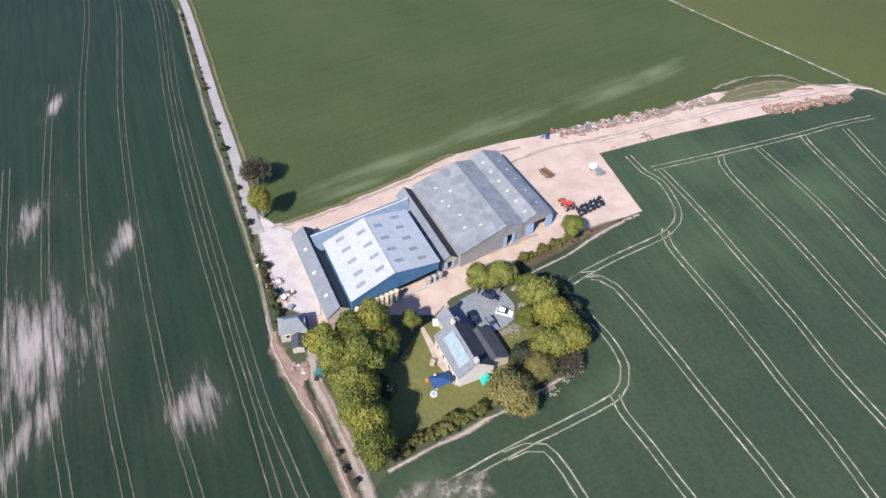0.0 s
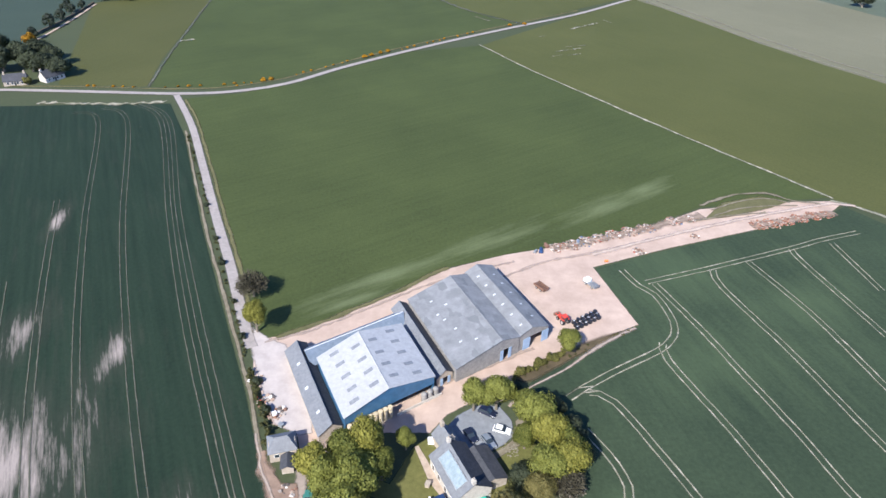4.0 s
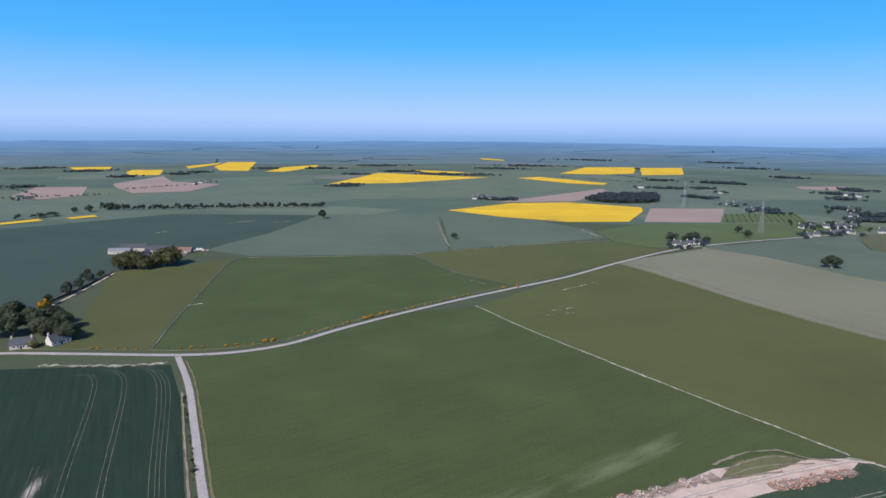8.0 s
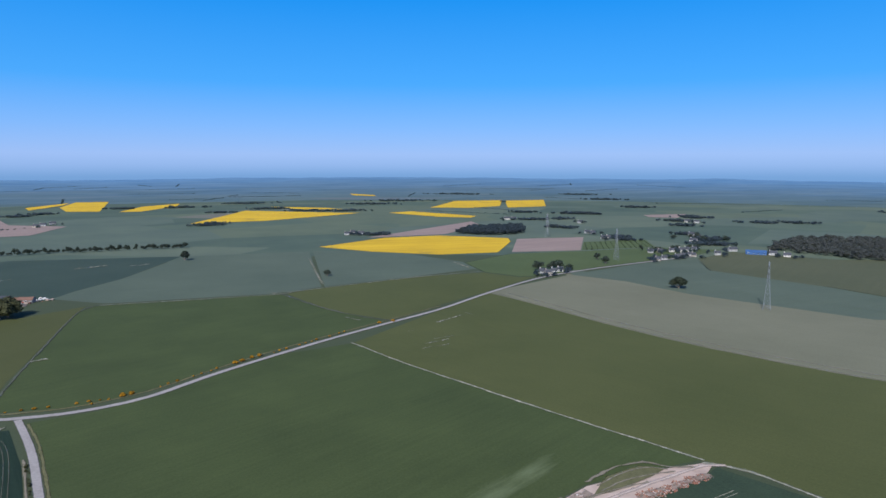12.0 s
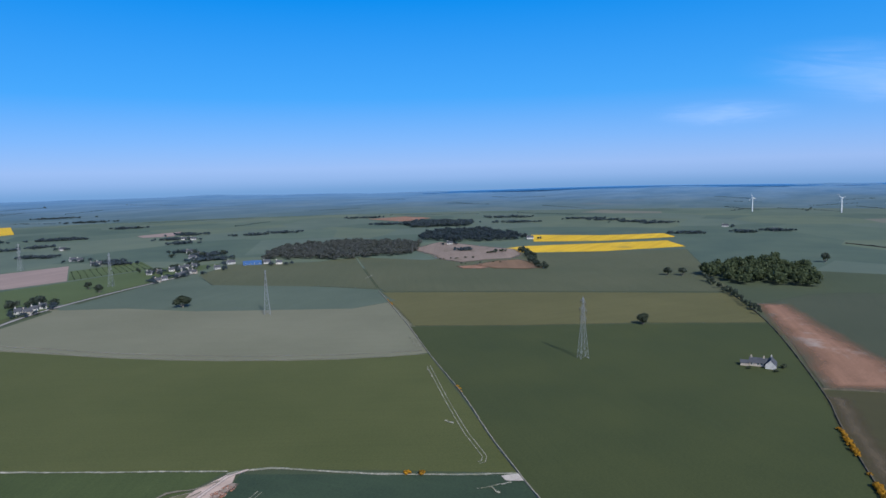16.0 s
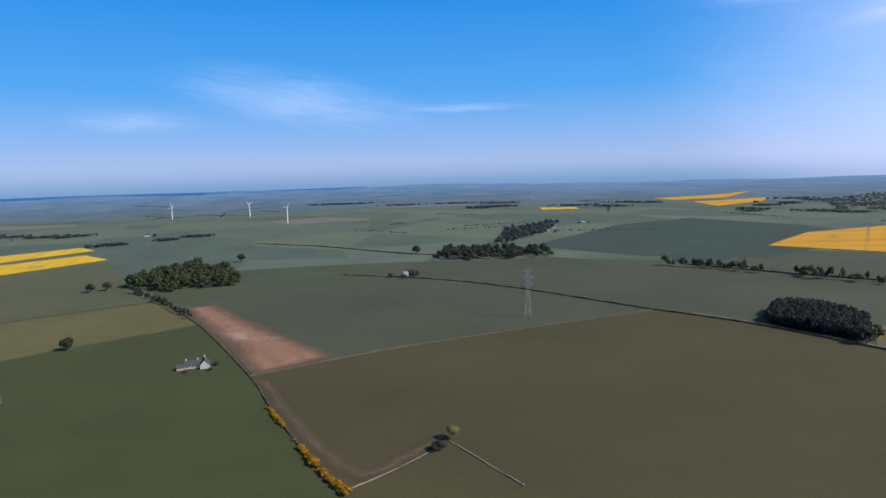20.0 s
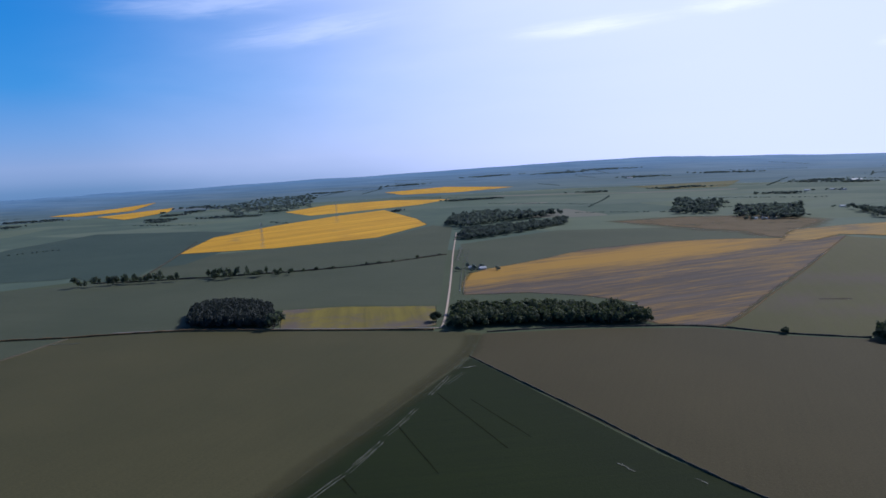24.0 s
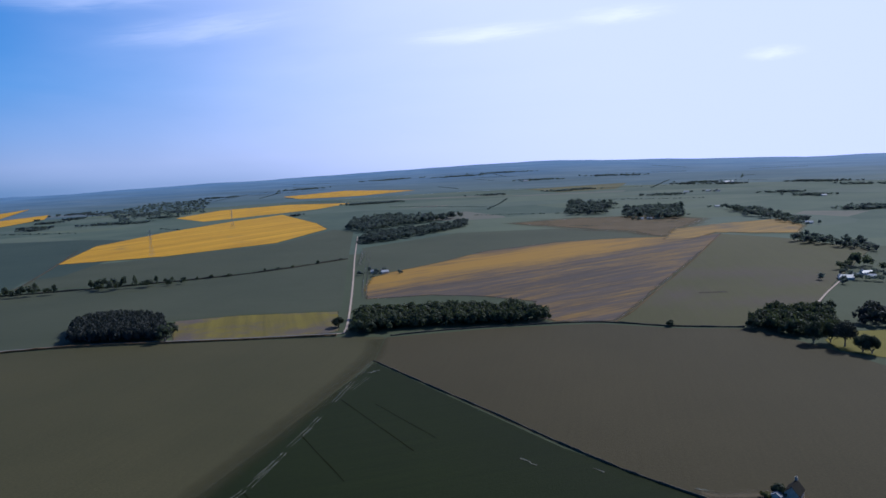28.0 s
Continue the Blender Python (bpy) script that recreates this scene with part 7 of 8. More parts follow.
def turbine(x, y, turn, spin, hub=40.0, blade=12.5):
    t = thing("wind_turbine", "white three-bladed wind turbine on a far field", "wind turbine", (x, y, hill(x, y)), turn, "wind turbines")
    bm = bmesh.new()
    beam(bm, (0, 0, -1), (0, 0, hub), 1.2, 12, 0.7)
    part("tower", bm, M_WHITE, t)
    part("nacelle", boxed(-1.2, 1.2, -2.5, 4.0, hub - 1.2, hub + 1.4), M_WHITE, t)
    bm = bmesh.new()
    beam(bm, (0, -4.4, hub), (0, -2.5, hub), 0.5, 10, 1.2)
    h = part("hub", bm, M_WHITE, t)
    for i in range(3):
        a = radians(spin + i * 120)
        bm = bmesh.new()
        d = Vector((math.sin(a), 0, math.cos(a)))
        s = Vector((d.z, 0, -d.x))
        pts = [(1, 0.6), (3, 1.0), (9, 0.7), (blade, 0.2)]
        ring = []
        for q, w in pts:
            c = Vector((0, -3.4, hub)) + d * q
            ring.append([bm.verts.new(c + s * w * 0.7), bm.verts.new(c + Vector((0, 0.25, 0))), bm.verts.new(c - s * w * 0.4), bm.verts.new(c - Vector((0, 0.25, 0)))])
        for u, v in zip(ring, ring[1:]):
            for j in range(4):
                bm.faces.new((u[j], u[(j + 1) % 4], v[(j + 1) % 4], v[j]))
        bm.faces.new(ring[0][::-1]), bm.faces.new(ring[-1])
        part("blade", bm, M_WHITE, h)
    return t


for (x, y), sp in (((2045, 389), 10), ((2034, 167), 45), ((1739, 49), 80)):
    turbine(x, y, math.degrees(math.atan2(-x, y)) + 180 + 25, sp)

# ---- walls and hedge banks along the fields ----


def bank(name, label, mat, pts, width, high, step=6.0, seed=1, category="wall", kind="structure"):
    """A rough wall or hedge bank with an uneven top."""
    line = smooth_line(pts, step)
    rng = random.Random(seed)
    vs, fs = [], []
    for i, p in enumerate(line):
        s = side_of(line, i)
        hh = high * rng.uniform(0.65, 1.3)
        w = width * rng.uniform(0.8, 1.2)
        for off, z in ((-w / 2, -0.1), (-w * 0.33, hh), (w * 0.33, hh * rng.uniform(0.85, 1.1)), (w / 2, -0.1)):
            q = p + s * off
            vs.append((q.x, q.y, hill(q.x, q.y) + z))
        if i:
            a = 4 * i
            fs += [(a - 4 + j, a - 3 + j, a + 1 + j, a + j) for j in range(3)]
    fs += [(0, 3, 2, 1), (len(vs) - 4, len(vs) - 3, len(vs) - 2, len(vs) - 1)]
    return tagged(new(name, mesh_of(name, vs, fs, mat)), label, category, "", kind)


bank("wall_fence_line", "pale drystone wall running down to the road", M_PALEWALL, [(520.1, 471.3), (420.2, 353.0), (342.9, 265.2), (286.2, 199.0), (241.5, 151.2), (203.9, 107.1)], 0.75, 0.75, 4, 2)
bank("wall_gorse_line", "rough stony field wall with gorse along it", M_DARKWALL, [(720.5, 169.3), (624.2, 121.1), (531.4, 82.5), (397.7, 38.2), (348.4, 25.6), (302.8, 13.2), (262.8, 1.1), (235.8, -7.3)], 0.8, 0.75, 4, 3)
bank("wall_red_field", "low dark wall along the red field", M_DARKWALL, [(400, 39), (415, 1.5), (435, -50), (452, -112), (470, -190), (490, -281)], 1.3, 0.9, 8, 4)
M_BRACKEN = plain("rusty_bracken_bank", (0.055, 0.042, 0.024), (0.20, 0.115, 0.05), 0.25, 0.95, 0, 0.1, 0.5, 0.1, 0.06)
bank("wall_road_south", "rusty brown bracken bank along the field wall", M_BRACKEN, [(785, -40), (738, -108), (690, -162), (628, -208), (565, -243), (500, -278), (455, -308), (412, -331), (347, -354), (290, -374), (232, -394)], 1.6, 1.3, 8, 5)
bank("wall_brown_field", "dark wall at the top of the brown field", M_DARKWALL, [(192.9, -401.3), (158, -423), (103, -447), (57, -462), (7, -459), (-38, -464)], 1.0, 0.9, 4, 6)
bank("wall_dark_field", "dark wall beside the clover field", M_DARKWALL, [(179.2, -346.7), (132.8, -315.2), (85.6, -284.2), (48.8, -258.7), (19.9, -240.3), (-7.3, -226.5)], 0.7, 0.75, 3, 7)
strip("hedge_far_north", "thin grassy margin between two pastures", M_TRAM_THIN, [(-159.8, 341.5), (-168.9, 395.0), (-178.5, 463.1), (-192.6, 573.4), (-184.4, 599.3)], 1.8, 4, 5, 0, 0.6, category="verge")
strip("hedge_far_track", "pale broken margin across the pastures", M_TRAM, [(-184.4, 599.3), (-117.0, 607.7), (-34.7, 620.4), (-10.5, 636.3), (102.8, 687.6), (185.9, 713.7)], 2.2, 4, 6, 0, 0.6, category="verge")
strip("hedge_slope", "thin grassy margin on the slope", M_TRAM_THIN, [(-31.7, 620.6), (5.7, 552.3), (32.4, 517.3), (56.0, 496.1)], 3.4, 4, 5, 0, 0.6, category="verge")
bank("hedge_south_row", "hedgerow across the south fields", M_DARKWALL, [(716.4, -449.4), (629.9, -499.6), (536.0, -566.7), (464, -637), (407, -734)], 2.0, 1.6, 9, 11)
bank("hedge_east_line", "far hedge line towards the wood", M_DARKWALL, [(1220.5, 92.8), (1123.0, -17.4), (975.2, -130.6), (928.5, -183.7)], 2.5, 1.6, 12, 12)
bank("wall_small_tree", "low tumbled stone wall leading away from the small tree", M_PALEWALL, [(274.1, -57.5), (260.5, -62.8), (243.9, -69.0), (225.2, -76.3)], 0.7, 0.5, 2, 13)
bank("wall_small_track", "pale worn path to the small tree", M_PALEWALL, [(240.9, -11.7), (250.8, -28.2), (267.5, -50.1)], 0.9, 0.25, 6, 14, "path")
bank("wall_slope_lane", "dark hedge along the far farm lane", M_DARKWALL, [(-273.3, 425.9), (-271.8, 456.9), (-275.4, 528.7)], 2.0, 1.4, 8, 15)
bank("wall_pasture_edge", "low brown field bank of the pasture", M_BRACKEN, [(46, -464), (36, -499), (21, -582), (-3, -706), (-47, -968)], 0.9, 0.5, 6, 16)
strip("far_farm_lane", "pale lane to the far farm", M_TRACK, [(-265.1, 407.6), (-265.6, 438.5), (-268.1, 480.7), (-273.5, 528.8)], 3.2, 5, 8, category="road")
strip("right_farm_lane", "pale lane to the white farm", M_TRACK, [(-90, -530), (-107, -582), (-127, -636)], 2.6, 5, 8, category="road")
strip("rape_lane", "reddish dirt lane beside the rape field", M_WORN, [(695.6, -497.4), (747.3, -561.8), (830.2, -660.7), (945.2, -792.2)], 5, 5, 10, category="track")
strip("muted_field_margin", "paler worn margin along the gorse wall", M_WORN, [(388.3, 29.9), (322.2, 12.5), (277.6, -2.4), (251.1, -16.5), (260.1, -33.5), (281.1, -57.1)], 14.0, 4, 6, 0, 0.2, category="verge")

# gorse along walls and road
rng = random.Random(9)
GORSE_WALL = [
    ([(339.0, 24.7), (311.6, 16.3)], 3.4, 1.9, 0.0),
    ([(302.8, 13.7), (294.3, 11.3)], 4, 1.3, 0.2),
    ([(282.6, 7.9), (262.8, 1.1), (250.5, -3.4), (237.2, -9.5)], 2.8, 2.2, 0.0),
    ([(194.4, 163.5), (197.2, 158.4)], 3, 1.8, 0.0),
    ([(296.2, 209.9), (290.4, 203.1)], 3, 1.2, 0.0),
    ([(482.6, 425.3), (463.0, 401.7)], 4, 1.2, 0.0),
    ([(-112.9, 346.0), (-103.6, 351.5)], 10, 1.1, 0.4),
]
GORSE_ROAD = [
    ([(-49.8, 402.4), (-36.7, 416.8)], 5, 1.6, 0.1),
    ([(-101.3, 354.6), (-97.1, 356.7)], 5, 1.6, 0.0),
    ([(-192.3, 340.1), (-161.8, 340.6), (-138.4, 343.3), (-106.6, 351.3)], 5, 0.95, 0.3),
    ([(-90.3, 361.9), (-73.9, 378.4), (-56.2, 396.8)], 4.5, 0.9, 0.3),
    ([(-33.1, 417.4), (-7.5, 442.0), (21.1, 468.8)], 4.5, 0.9, 0.3),
    ([(47.8, 489.1), (58.1, 493.0)], 6, 2.0, 0.0),
]
for pts, sp, r, gap in GORSE_WALL + GORSE_ROAD:
    for (x, y, q, h) in along(pts, sp, r, 1, int(sp * 7), 0.3, 0.6, gap):
        tree("gorse", x, y, q, 0.75, rng.uniform(-0.3, 369.6), "", "gorse bushes", "gorse_bush")

# ---- single trees ----
for key, (x, y), r, h in (("dark", (352.4, 575.6), 8.5, 0.8), ("dark", (503.9, 173.6), 5.2, 1.0), ("dark", (265.6, -51.4), 3.6, 0.7), ("far", (-164, 874), 7, 1.0), ("far", (764.2, 235.6), 6, 0.9), ("far", (769.7, 219.4), 6, 0.9), ("far", (952.0, -157.4), 8, 0.9), ("far", (962.4, 94.5), 7, 1.0), ("darkbush", (9, -459), 3.0, 1.0), ("dark", (243, -417), 5.0, 0.9), ("far", (12.7, 716.8), 5, 0.8), ("far", (353.3, 742.8), 6, 0.9), ("far", (358.7, 779.1), 5, 1.0),
        ("dark", (-73.5, -432.9), 5.5, 1.4), ("dark", (-82.7, -434.8), 5.0, 1.5), ("bare", (-88.8, -427.3), 5.0, 1.4), ("dark", (-95.8, -417.8), 5.0, 1.2), ("dark", (-99.6, -415.2), 4.6, 1.3), ("far", (352.3, -357.6), 7, 1.0), ("far", (359.4, -371.5), 6, 1.0)):
    tree(key, x, y, r, h, x * 17 % 360, "", "single field trees")
tree("bronze", *(275.9, -59.5), 3.6, 0.8, 40, "rusty brown tree beside the field wall")

# cottages among trees by the road
for key, (x, y), r, h in (("dark", (-250, 363), 8, 1.0), ("dark", (-243.5, 371.5), 7.5, 1.1), ("dark", (-257.5, 357.4), 8.5, 1.0), ("dark", (-233.5, 363.0), 6.5, 1.0), ("dark", (-222.5, 358.5), 7, 1.05), ("dark", (-214, 355.5), 6.5, 0.95), ("dark", (-266, 388), 8, 1.0), ("dark", (-239.3, 383.0), 7.5, 1.0), ("dark", (-228, 376), 6.5, 1.0), ("bush", (-225.6, 341.7), 3, 1.0)):
    tree(key, x, y, r, h, x * 23 % 360, "", "trees round the cottages")
house("roadside_cottage", "small harled cottage with slate roof by the road", *(-231.0, 342.0), 20, 11, 6.4, 2.8, 5.8, M_STONE, M_SLATE_DARK_SHADED, (-4.8, 4.8), ((1, 1.2, (-3.4, -1.3, 1.3, 3.4)),), 0.0)
house("roadside_cottage", "small pale cottage with dark slate roof by the road", *(-216.1, 350.5), 60, 11, 6.4, 2.8, 6.0, M_HARL, M_SLATE_DARK_SHADED, (-5.2, 5.2), ((1, 1.2, (-3.6, -1.2, 1.2, 3.6)),), 0.0)
house("white_bungalow", "long low bungalow with dark slate roof alone in the green field", *(430.5, 76.0), 98, 10, 6.6, 2.3, 4.8, M_STONE, M_SLATE_DARK_SHADED, (-3, 4), ((1, 1.1, (-3.6, -1.8, 0, 3.6)),), 1.8)
house("bungalow_gable", "pale cross gable of the lone bungalow", *(429.0, 68.6), 8, 9, 6.0, 2.8, 5.8, M_FARWALL, M_SLATE_DARK_SHADED, (3.4,), ((1, 1.2, (-2, 1)),), None, "house wing")
house("bungalow_garage", "low dark outbuilding beside the bungalow", *(427.0, 83.2), 102, 4.6, 4.4, 2.0, 3.4, M_STONE, M_SLATE_DARK_SHADED, (), (), None, "shed")
for (x, y), r in (((431.1, 62.0), 2.2), ((420.1, 64.4), 1.6), ((419.0, 79.1), 1.5)):
    tree("darkbush", x, y, r, 0.9, x * 3 % 360, "", "shrubs round the bungalow", "garden_shrub")
house("field_cottage", "old stone cottage with steep slate roof", *(-35.3, -235.1), 68, 6.2, 4.8, 2.6, 5.4, M_STONE, M_OLD_SLATE, (-2.8,), ((1, 1.0, (-2, 2)),), 0.0)
field("cottage_yard", "pale worn ground round the cottage", M_WORN, [(-2.8, -232.1), (-13.0, -233.6), (-23.2, -238.1), (-40.3, -241.2), (-40.9, -234.2), (-7.2, -224.7)], 5, category="yard", soft=4)
house("cottage_lean_to", "low pale lean-to beside the stone cottage", *(-30.2, -233.0), 62, 3.6, 3, 1.9, 2.8, M_HARL, M_ROOF_SLATE, (), (), None, "shed")
tree("darkbush", *(-31.2, -235.2), 3.0, 1.0, 10, "dark shrub beside the stone cottage")
tree("bush", *(-26.2, -232.5), 2.0, 0.8, 50, "low shrub by the cottage wall")

# the far farm
LEAF_OLIVE = leafy("olive_spring_leaves", (0.030, 0.036, 0.016), (0.085, 0.084, 0.036))
tree_model("olive", "olive-brown tree in early leaf", LEAF_OLIVE, 51, 22, 2400, 0.06, 0.9, False, 0.2)
for (x, y), turn, w, d, e, r, wall, roof in (((-311.3, 616.3), 5, 20, 10, 3.2, 5.2, M_STONE, M_ROOF_SLATE), ((-304.3, 630.4), 8, 24, 13, 4, 7, M_STONE, M_SLATE_DARK_SHADED), ((-275.4, 620.3), 12, 24, 13, 4.2, 7.4, M_STONE, M_SLATE_DARK_SHADED), ((-280.5, 598.2), 80, 14, 8, 3.2, 6, M_STONE, M_SLATE_DARK_SHADED), ((-265.6, 580.7), 20, 11, 7, 3.2, 6, M_HARL, M_SLATE_DARK_SHADED), ((-254.5, 625.7), 0, 18, 8, 3, 5, M_BLOCK, M_BROWN)):
    house("far_farm_building", "grey-roofed farm building among trees", x, y, turn, w, d, e, r, wall, roof, (), ((1, 1.4, (-4, 0, 4)),), None, "farm building", "far farm")
heap("farmyard_clutter", "pale clutter in the far farmyard", M_RUBBLE, [(*(-247.5, 625.9), 10, 16), (*(-241.4, 632.8), 8, 10), (*(-254.6, 608.9), 8, 12)], 1.0, 2.6, 31)
for (x, y), r in (((-274.5, 545.0), 9), ((-269.6, 547.2), 10), ((-262.6, 549.5), 10), ((-250.7, 557.0), 8), ((-244.7, 558.2), 11), ((-242.7, 567.3), 11), ((-276.6, 556.1), 9), ((-254.7, 545.7), 7)):
    tree("olive", x, y, r, 0.9, x * 11 % 360, "", "trees at the far farm")
for (x, y), r in (((-268.4, 429.2), 4), ((-271.8, 456.9), 5), ((-273.0, 474.4), 4.5), ((-282.2, 501.8), 5), ((-276.2, 495.9), 4), ((-276.3, 512.3), 3.5)):
    tree("far2", x, y, r, 1.1, x * 11 % 360, "", "trees along the far lane")
tree("gorse", *(-265.3, 418.9), 4.5, 1.1, 10, "orange-brown tree in the lane hedge")

# pale blue leaf tones carry the air haze over the hill woods
LEAF_HILL_HAZE = leafy("hazed_hill_leaves", (0.076, 0.096, 0.120), (0.108, 0.128, 0.152), 0.75)
LEAF_WOOD = leafy("round_wood_leaves", (0.035, 0.05, 0.022), (0.085, 0.10, 0.045))
LEAF_EARLY = leafy("early_wood_leaves", (0.092, 0.096, 0.092), (0.135, 0.138, 0.128), 0.6)

# ---- woods, hedgerow trees and distant clumps ----
POLY = [(420.2, -335.8), (458.2, -373.5), (461.8, -407.8), (394.8, -399.7), (352.3, -357.6)]
pines = [(x, y, r, h * (1.08 - 0.4 * min(1.0, math.hypot((x - 412) / 62, (y + 374) / 44)) ** 3)) for x, y, r, h in fill(POLY, 2.9, 4.0, 13.5, 3, 0.06)]
wood("pine_plantation", "dense block of dark pine trees", LEAF_PINE, pines, LOW)
wood("road_wood", "dark leafy wood beside the lane", LEAF_DARK, fill([(219, -400), (243, -450), (194, -467), (121, -488), (91, -460), (123, -445), (178, -429)], 4.6, 6.2, 12, 4, 0.15), LOW)
wood("road_wood_edge", "paler green trees in early leaf at the edge of the wood", LEAF_FAR, along([(222, -402), (190, -422), (160, -434), (128, -446), (96, -458)], 9, 4.6, 10, 44, 0.3, 3, 0.25) + along([(232, -446), (196, -462), (160, -470)], 12, 5, 13, 45, 0.2, 3, 0.2), LOW, "trees")
wood("park_wood", "dark mixed wood beside the park", LEAF_DARK, fill([(-40, -462), (-56, -498), (-96, -511), (-90, -459), (-68.6, -444.4)], 4.6, 5.4, 11, 5, 0.2), LOW)
wood("park_wood_west", "dark wood at the edge of the park", LEAF_PINE, fill([(-98, -474), (-112, -507), (-149, -514), (-139, -475)], 8, 5.5, 12, 6), LOW)
wood("hill_wood_south", "long belt of dark conifers on the slope", LEAF_HILL_HAZE, fill([(467, -873), (509, -994), (415, -1135), (399, -1215), (368, -1094), (422, -898)], 9, 7, 10, 7), LOW)
wood("hill_wood_upper", "broad dark wood above the lane", LEAF_HILL_HAZE, fill([(601, -1086), (652, -1225), (609, -1303), (429, -1277), (503, -1124), (533, -1019)], 13, 9, 15, 8), LOW)
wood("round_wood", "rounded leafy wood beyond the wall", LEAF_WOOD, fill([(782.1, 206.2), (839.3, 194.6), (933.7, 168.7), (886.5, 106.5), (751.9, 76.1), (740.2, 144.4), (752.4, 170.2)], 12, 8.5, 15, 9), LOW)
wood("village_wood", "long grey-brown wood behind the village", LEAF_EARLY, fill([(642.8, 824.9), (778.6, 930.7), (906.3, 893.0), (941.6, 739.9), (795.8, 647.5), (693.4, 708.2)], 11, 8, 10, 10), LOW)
wood("quarry_wood", "dark trees behind the quarry", LEAF_HILL_HAZE, fill([(998.8, 797.5), (1127.0, 861.7), (1234.0, 802.4), (1102.9, 607.3), (1028.1, 631.9), (984.4, 702.3)], 14, 9, 12, 11), LOW)
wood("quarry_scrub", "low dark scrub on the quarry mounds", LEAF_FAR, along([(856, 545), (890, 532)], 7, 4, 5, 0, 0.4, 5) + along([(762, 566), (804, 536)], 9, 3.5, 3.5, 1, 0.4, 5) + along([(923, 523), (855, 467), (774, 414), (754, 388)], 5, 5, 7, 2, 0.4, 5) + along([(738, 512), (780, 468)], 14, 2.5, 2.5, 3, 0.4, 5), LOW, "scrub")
wood("block_wood", "square dark plantation on the plain", LEAF_HILL_HAZE, fill([(1302.0, 1086.6), (1397.5, 1105.3), (1438, 961), (1325.6, 890.3), (1239.6, 998.0)], 15, 13, 12, 12, 0.1), LOW)
wood("rape_wood", "square dark wood beside the rape", LEAF_HILL_HAZE, fill([(247.6, 1128.7), (300.6, 1219.1), (404.2, 1229.9), (367.8, 1111.7), (306.3, 1089.3)], 9, 8, 12, 13, 0.1), LOW)
wood("far_farm_trees", "trees around the far village", LEAF_HILL_HAZE, fill([(1000.0, -292.3), (1222.9, -384.8), (1384.1, -556.7), (1183.9, -457.3), (1049.7, -351.5)], 16, 9, 13, 14), LOW)
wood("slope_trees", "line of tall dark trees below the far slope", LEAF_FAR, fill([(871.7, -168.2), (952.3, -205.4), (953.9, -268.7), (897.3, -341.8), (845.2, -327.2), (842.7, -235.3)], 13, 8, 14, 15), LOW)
wood("ridge_wood", "long wood on the far slope above the rape, tinted haze blue", LEAF_DIST_HAZE, fill([(1720, -1546), (1880, -1950), (1736, -2080), (1330, -1547), (1308, -1401), (1435, -1415), (1328, -1255)], 24, 9, 7, 61, 0.35), TINY)
wood("knoll_wood", "dark copse on the south slope", LEAF_HILL_HAZE, fill([(219, -1278), (259, -1595), (146, -1533), (144, -1289)], 16, 10, 14, 16), LOW)
wood("knoll_wood_two", "dark copse on the south slope", LEAF_HILL_HAZE, fill([(108, -1239), (109, -1381), (7, -1436), (-4, -1180), (67, -1210)], 16, 10, 14, 17), LOW)
wood("belt_southwest", "dark hedgerow belt", LEAF_HILL_HAZE, fill([(-67, -1392), (-117, -1331), (-177, -1123), (-155, -1077), (-92, -1248)], 18, 10, 13, 18), LOW)
wood("belt_southwest_two", "dark hedgerow belt", LEAF_HILL_HAZE, fill([(-121, -906), (-143, -944), (-202, -851), (-192, -808), (-152, -851)], 13, 8, 11, 19), LOW)
TREE_ROWS = [
    ("hedgerow_trees_north", [(-488, 948), (-405, 966), (-310, 987), (-190, 1012)], 4.5, 4.6, 9, 0.02), ("hedgerow_trees_northwest", [(-583, 812), (-540, 858), (-515, 907), (-495, 961)], 16, 9, 12, 0.2),
    ("hedgerow_trees_south", [(687.3, -452.9), (670.1, -478.2), (635.0, -493.5)], 7, 5, 11, 0.1), ("hedgerow_trees_south", [(599.0, -515.0), (557.9, -531.2), (527.8, -566.5)], 8, 5, 13, 0.25), ("hedgerow_trees_east", [(711.9, -426.5), (672.8, -458.7), (640.8, -477.2), (623.3, -488.0)], 9, 6, 13, 0.1), ("hedgerow_trees_east", [(581.1, -509.2), (555.7, -525.9), (515.3, -557.0)], 14, 6, 13, 0.3),
    ("hedgerow_bushes_south", [(523.8, -570.6), (464, -637), (407, -734)], 16, 3, 5, 0.3), ("hedgerow_bushes_gorse_wall", [(740.1, 184.2), (663.1, 140.7), (581.4, 102.6)], 9, 4, 8, 0.1),
]
for i, (nm, pts, sp, r, h, gap) in enumerate(TREE_ROWS):
    wood(nm, "row of dark hedgerow trees", LEAF_FAR, along(pts, sp, r, h, 30 + i, 0.35, 2.0, gap), LOW, "trees")
COPSES_NORTHWEST = [
    ((-216, 1379), 45), ((-202, 1410), 40), ((-774, 1577), 60), ((-686, 1683), 60), ((-661, 1752), 60), ((-374, 1961), 90), ((-235, 1745), 60), ((110.0, 1134.0), 40),
    ((486.7, 1392.4), 60), ((637.3, 1552.5), 80), ((665.3, 1555.5), 60), ((678.4, 1524.7), 60), ((462.8, 1212.8), 30), ((483.4, 1186.6), 30), ((497.1, 972.7), 30), ((505.6, 1007.1), 30),
    ((782.6, 1293.4), 50), ((868.8, 1399.2), 50), ((870.4, 1361.8), 50), ((640.8, 1031.7), 30), ((590.3, 890.2), 40), ((601.5, 890.1), 40),
]
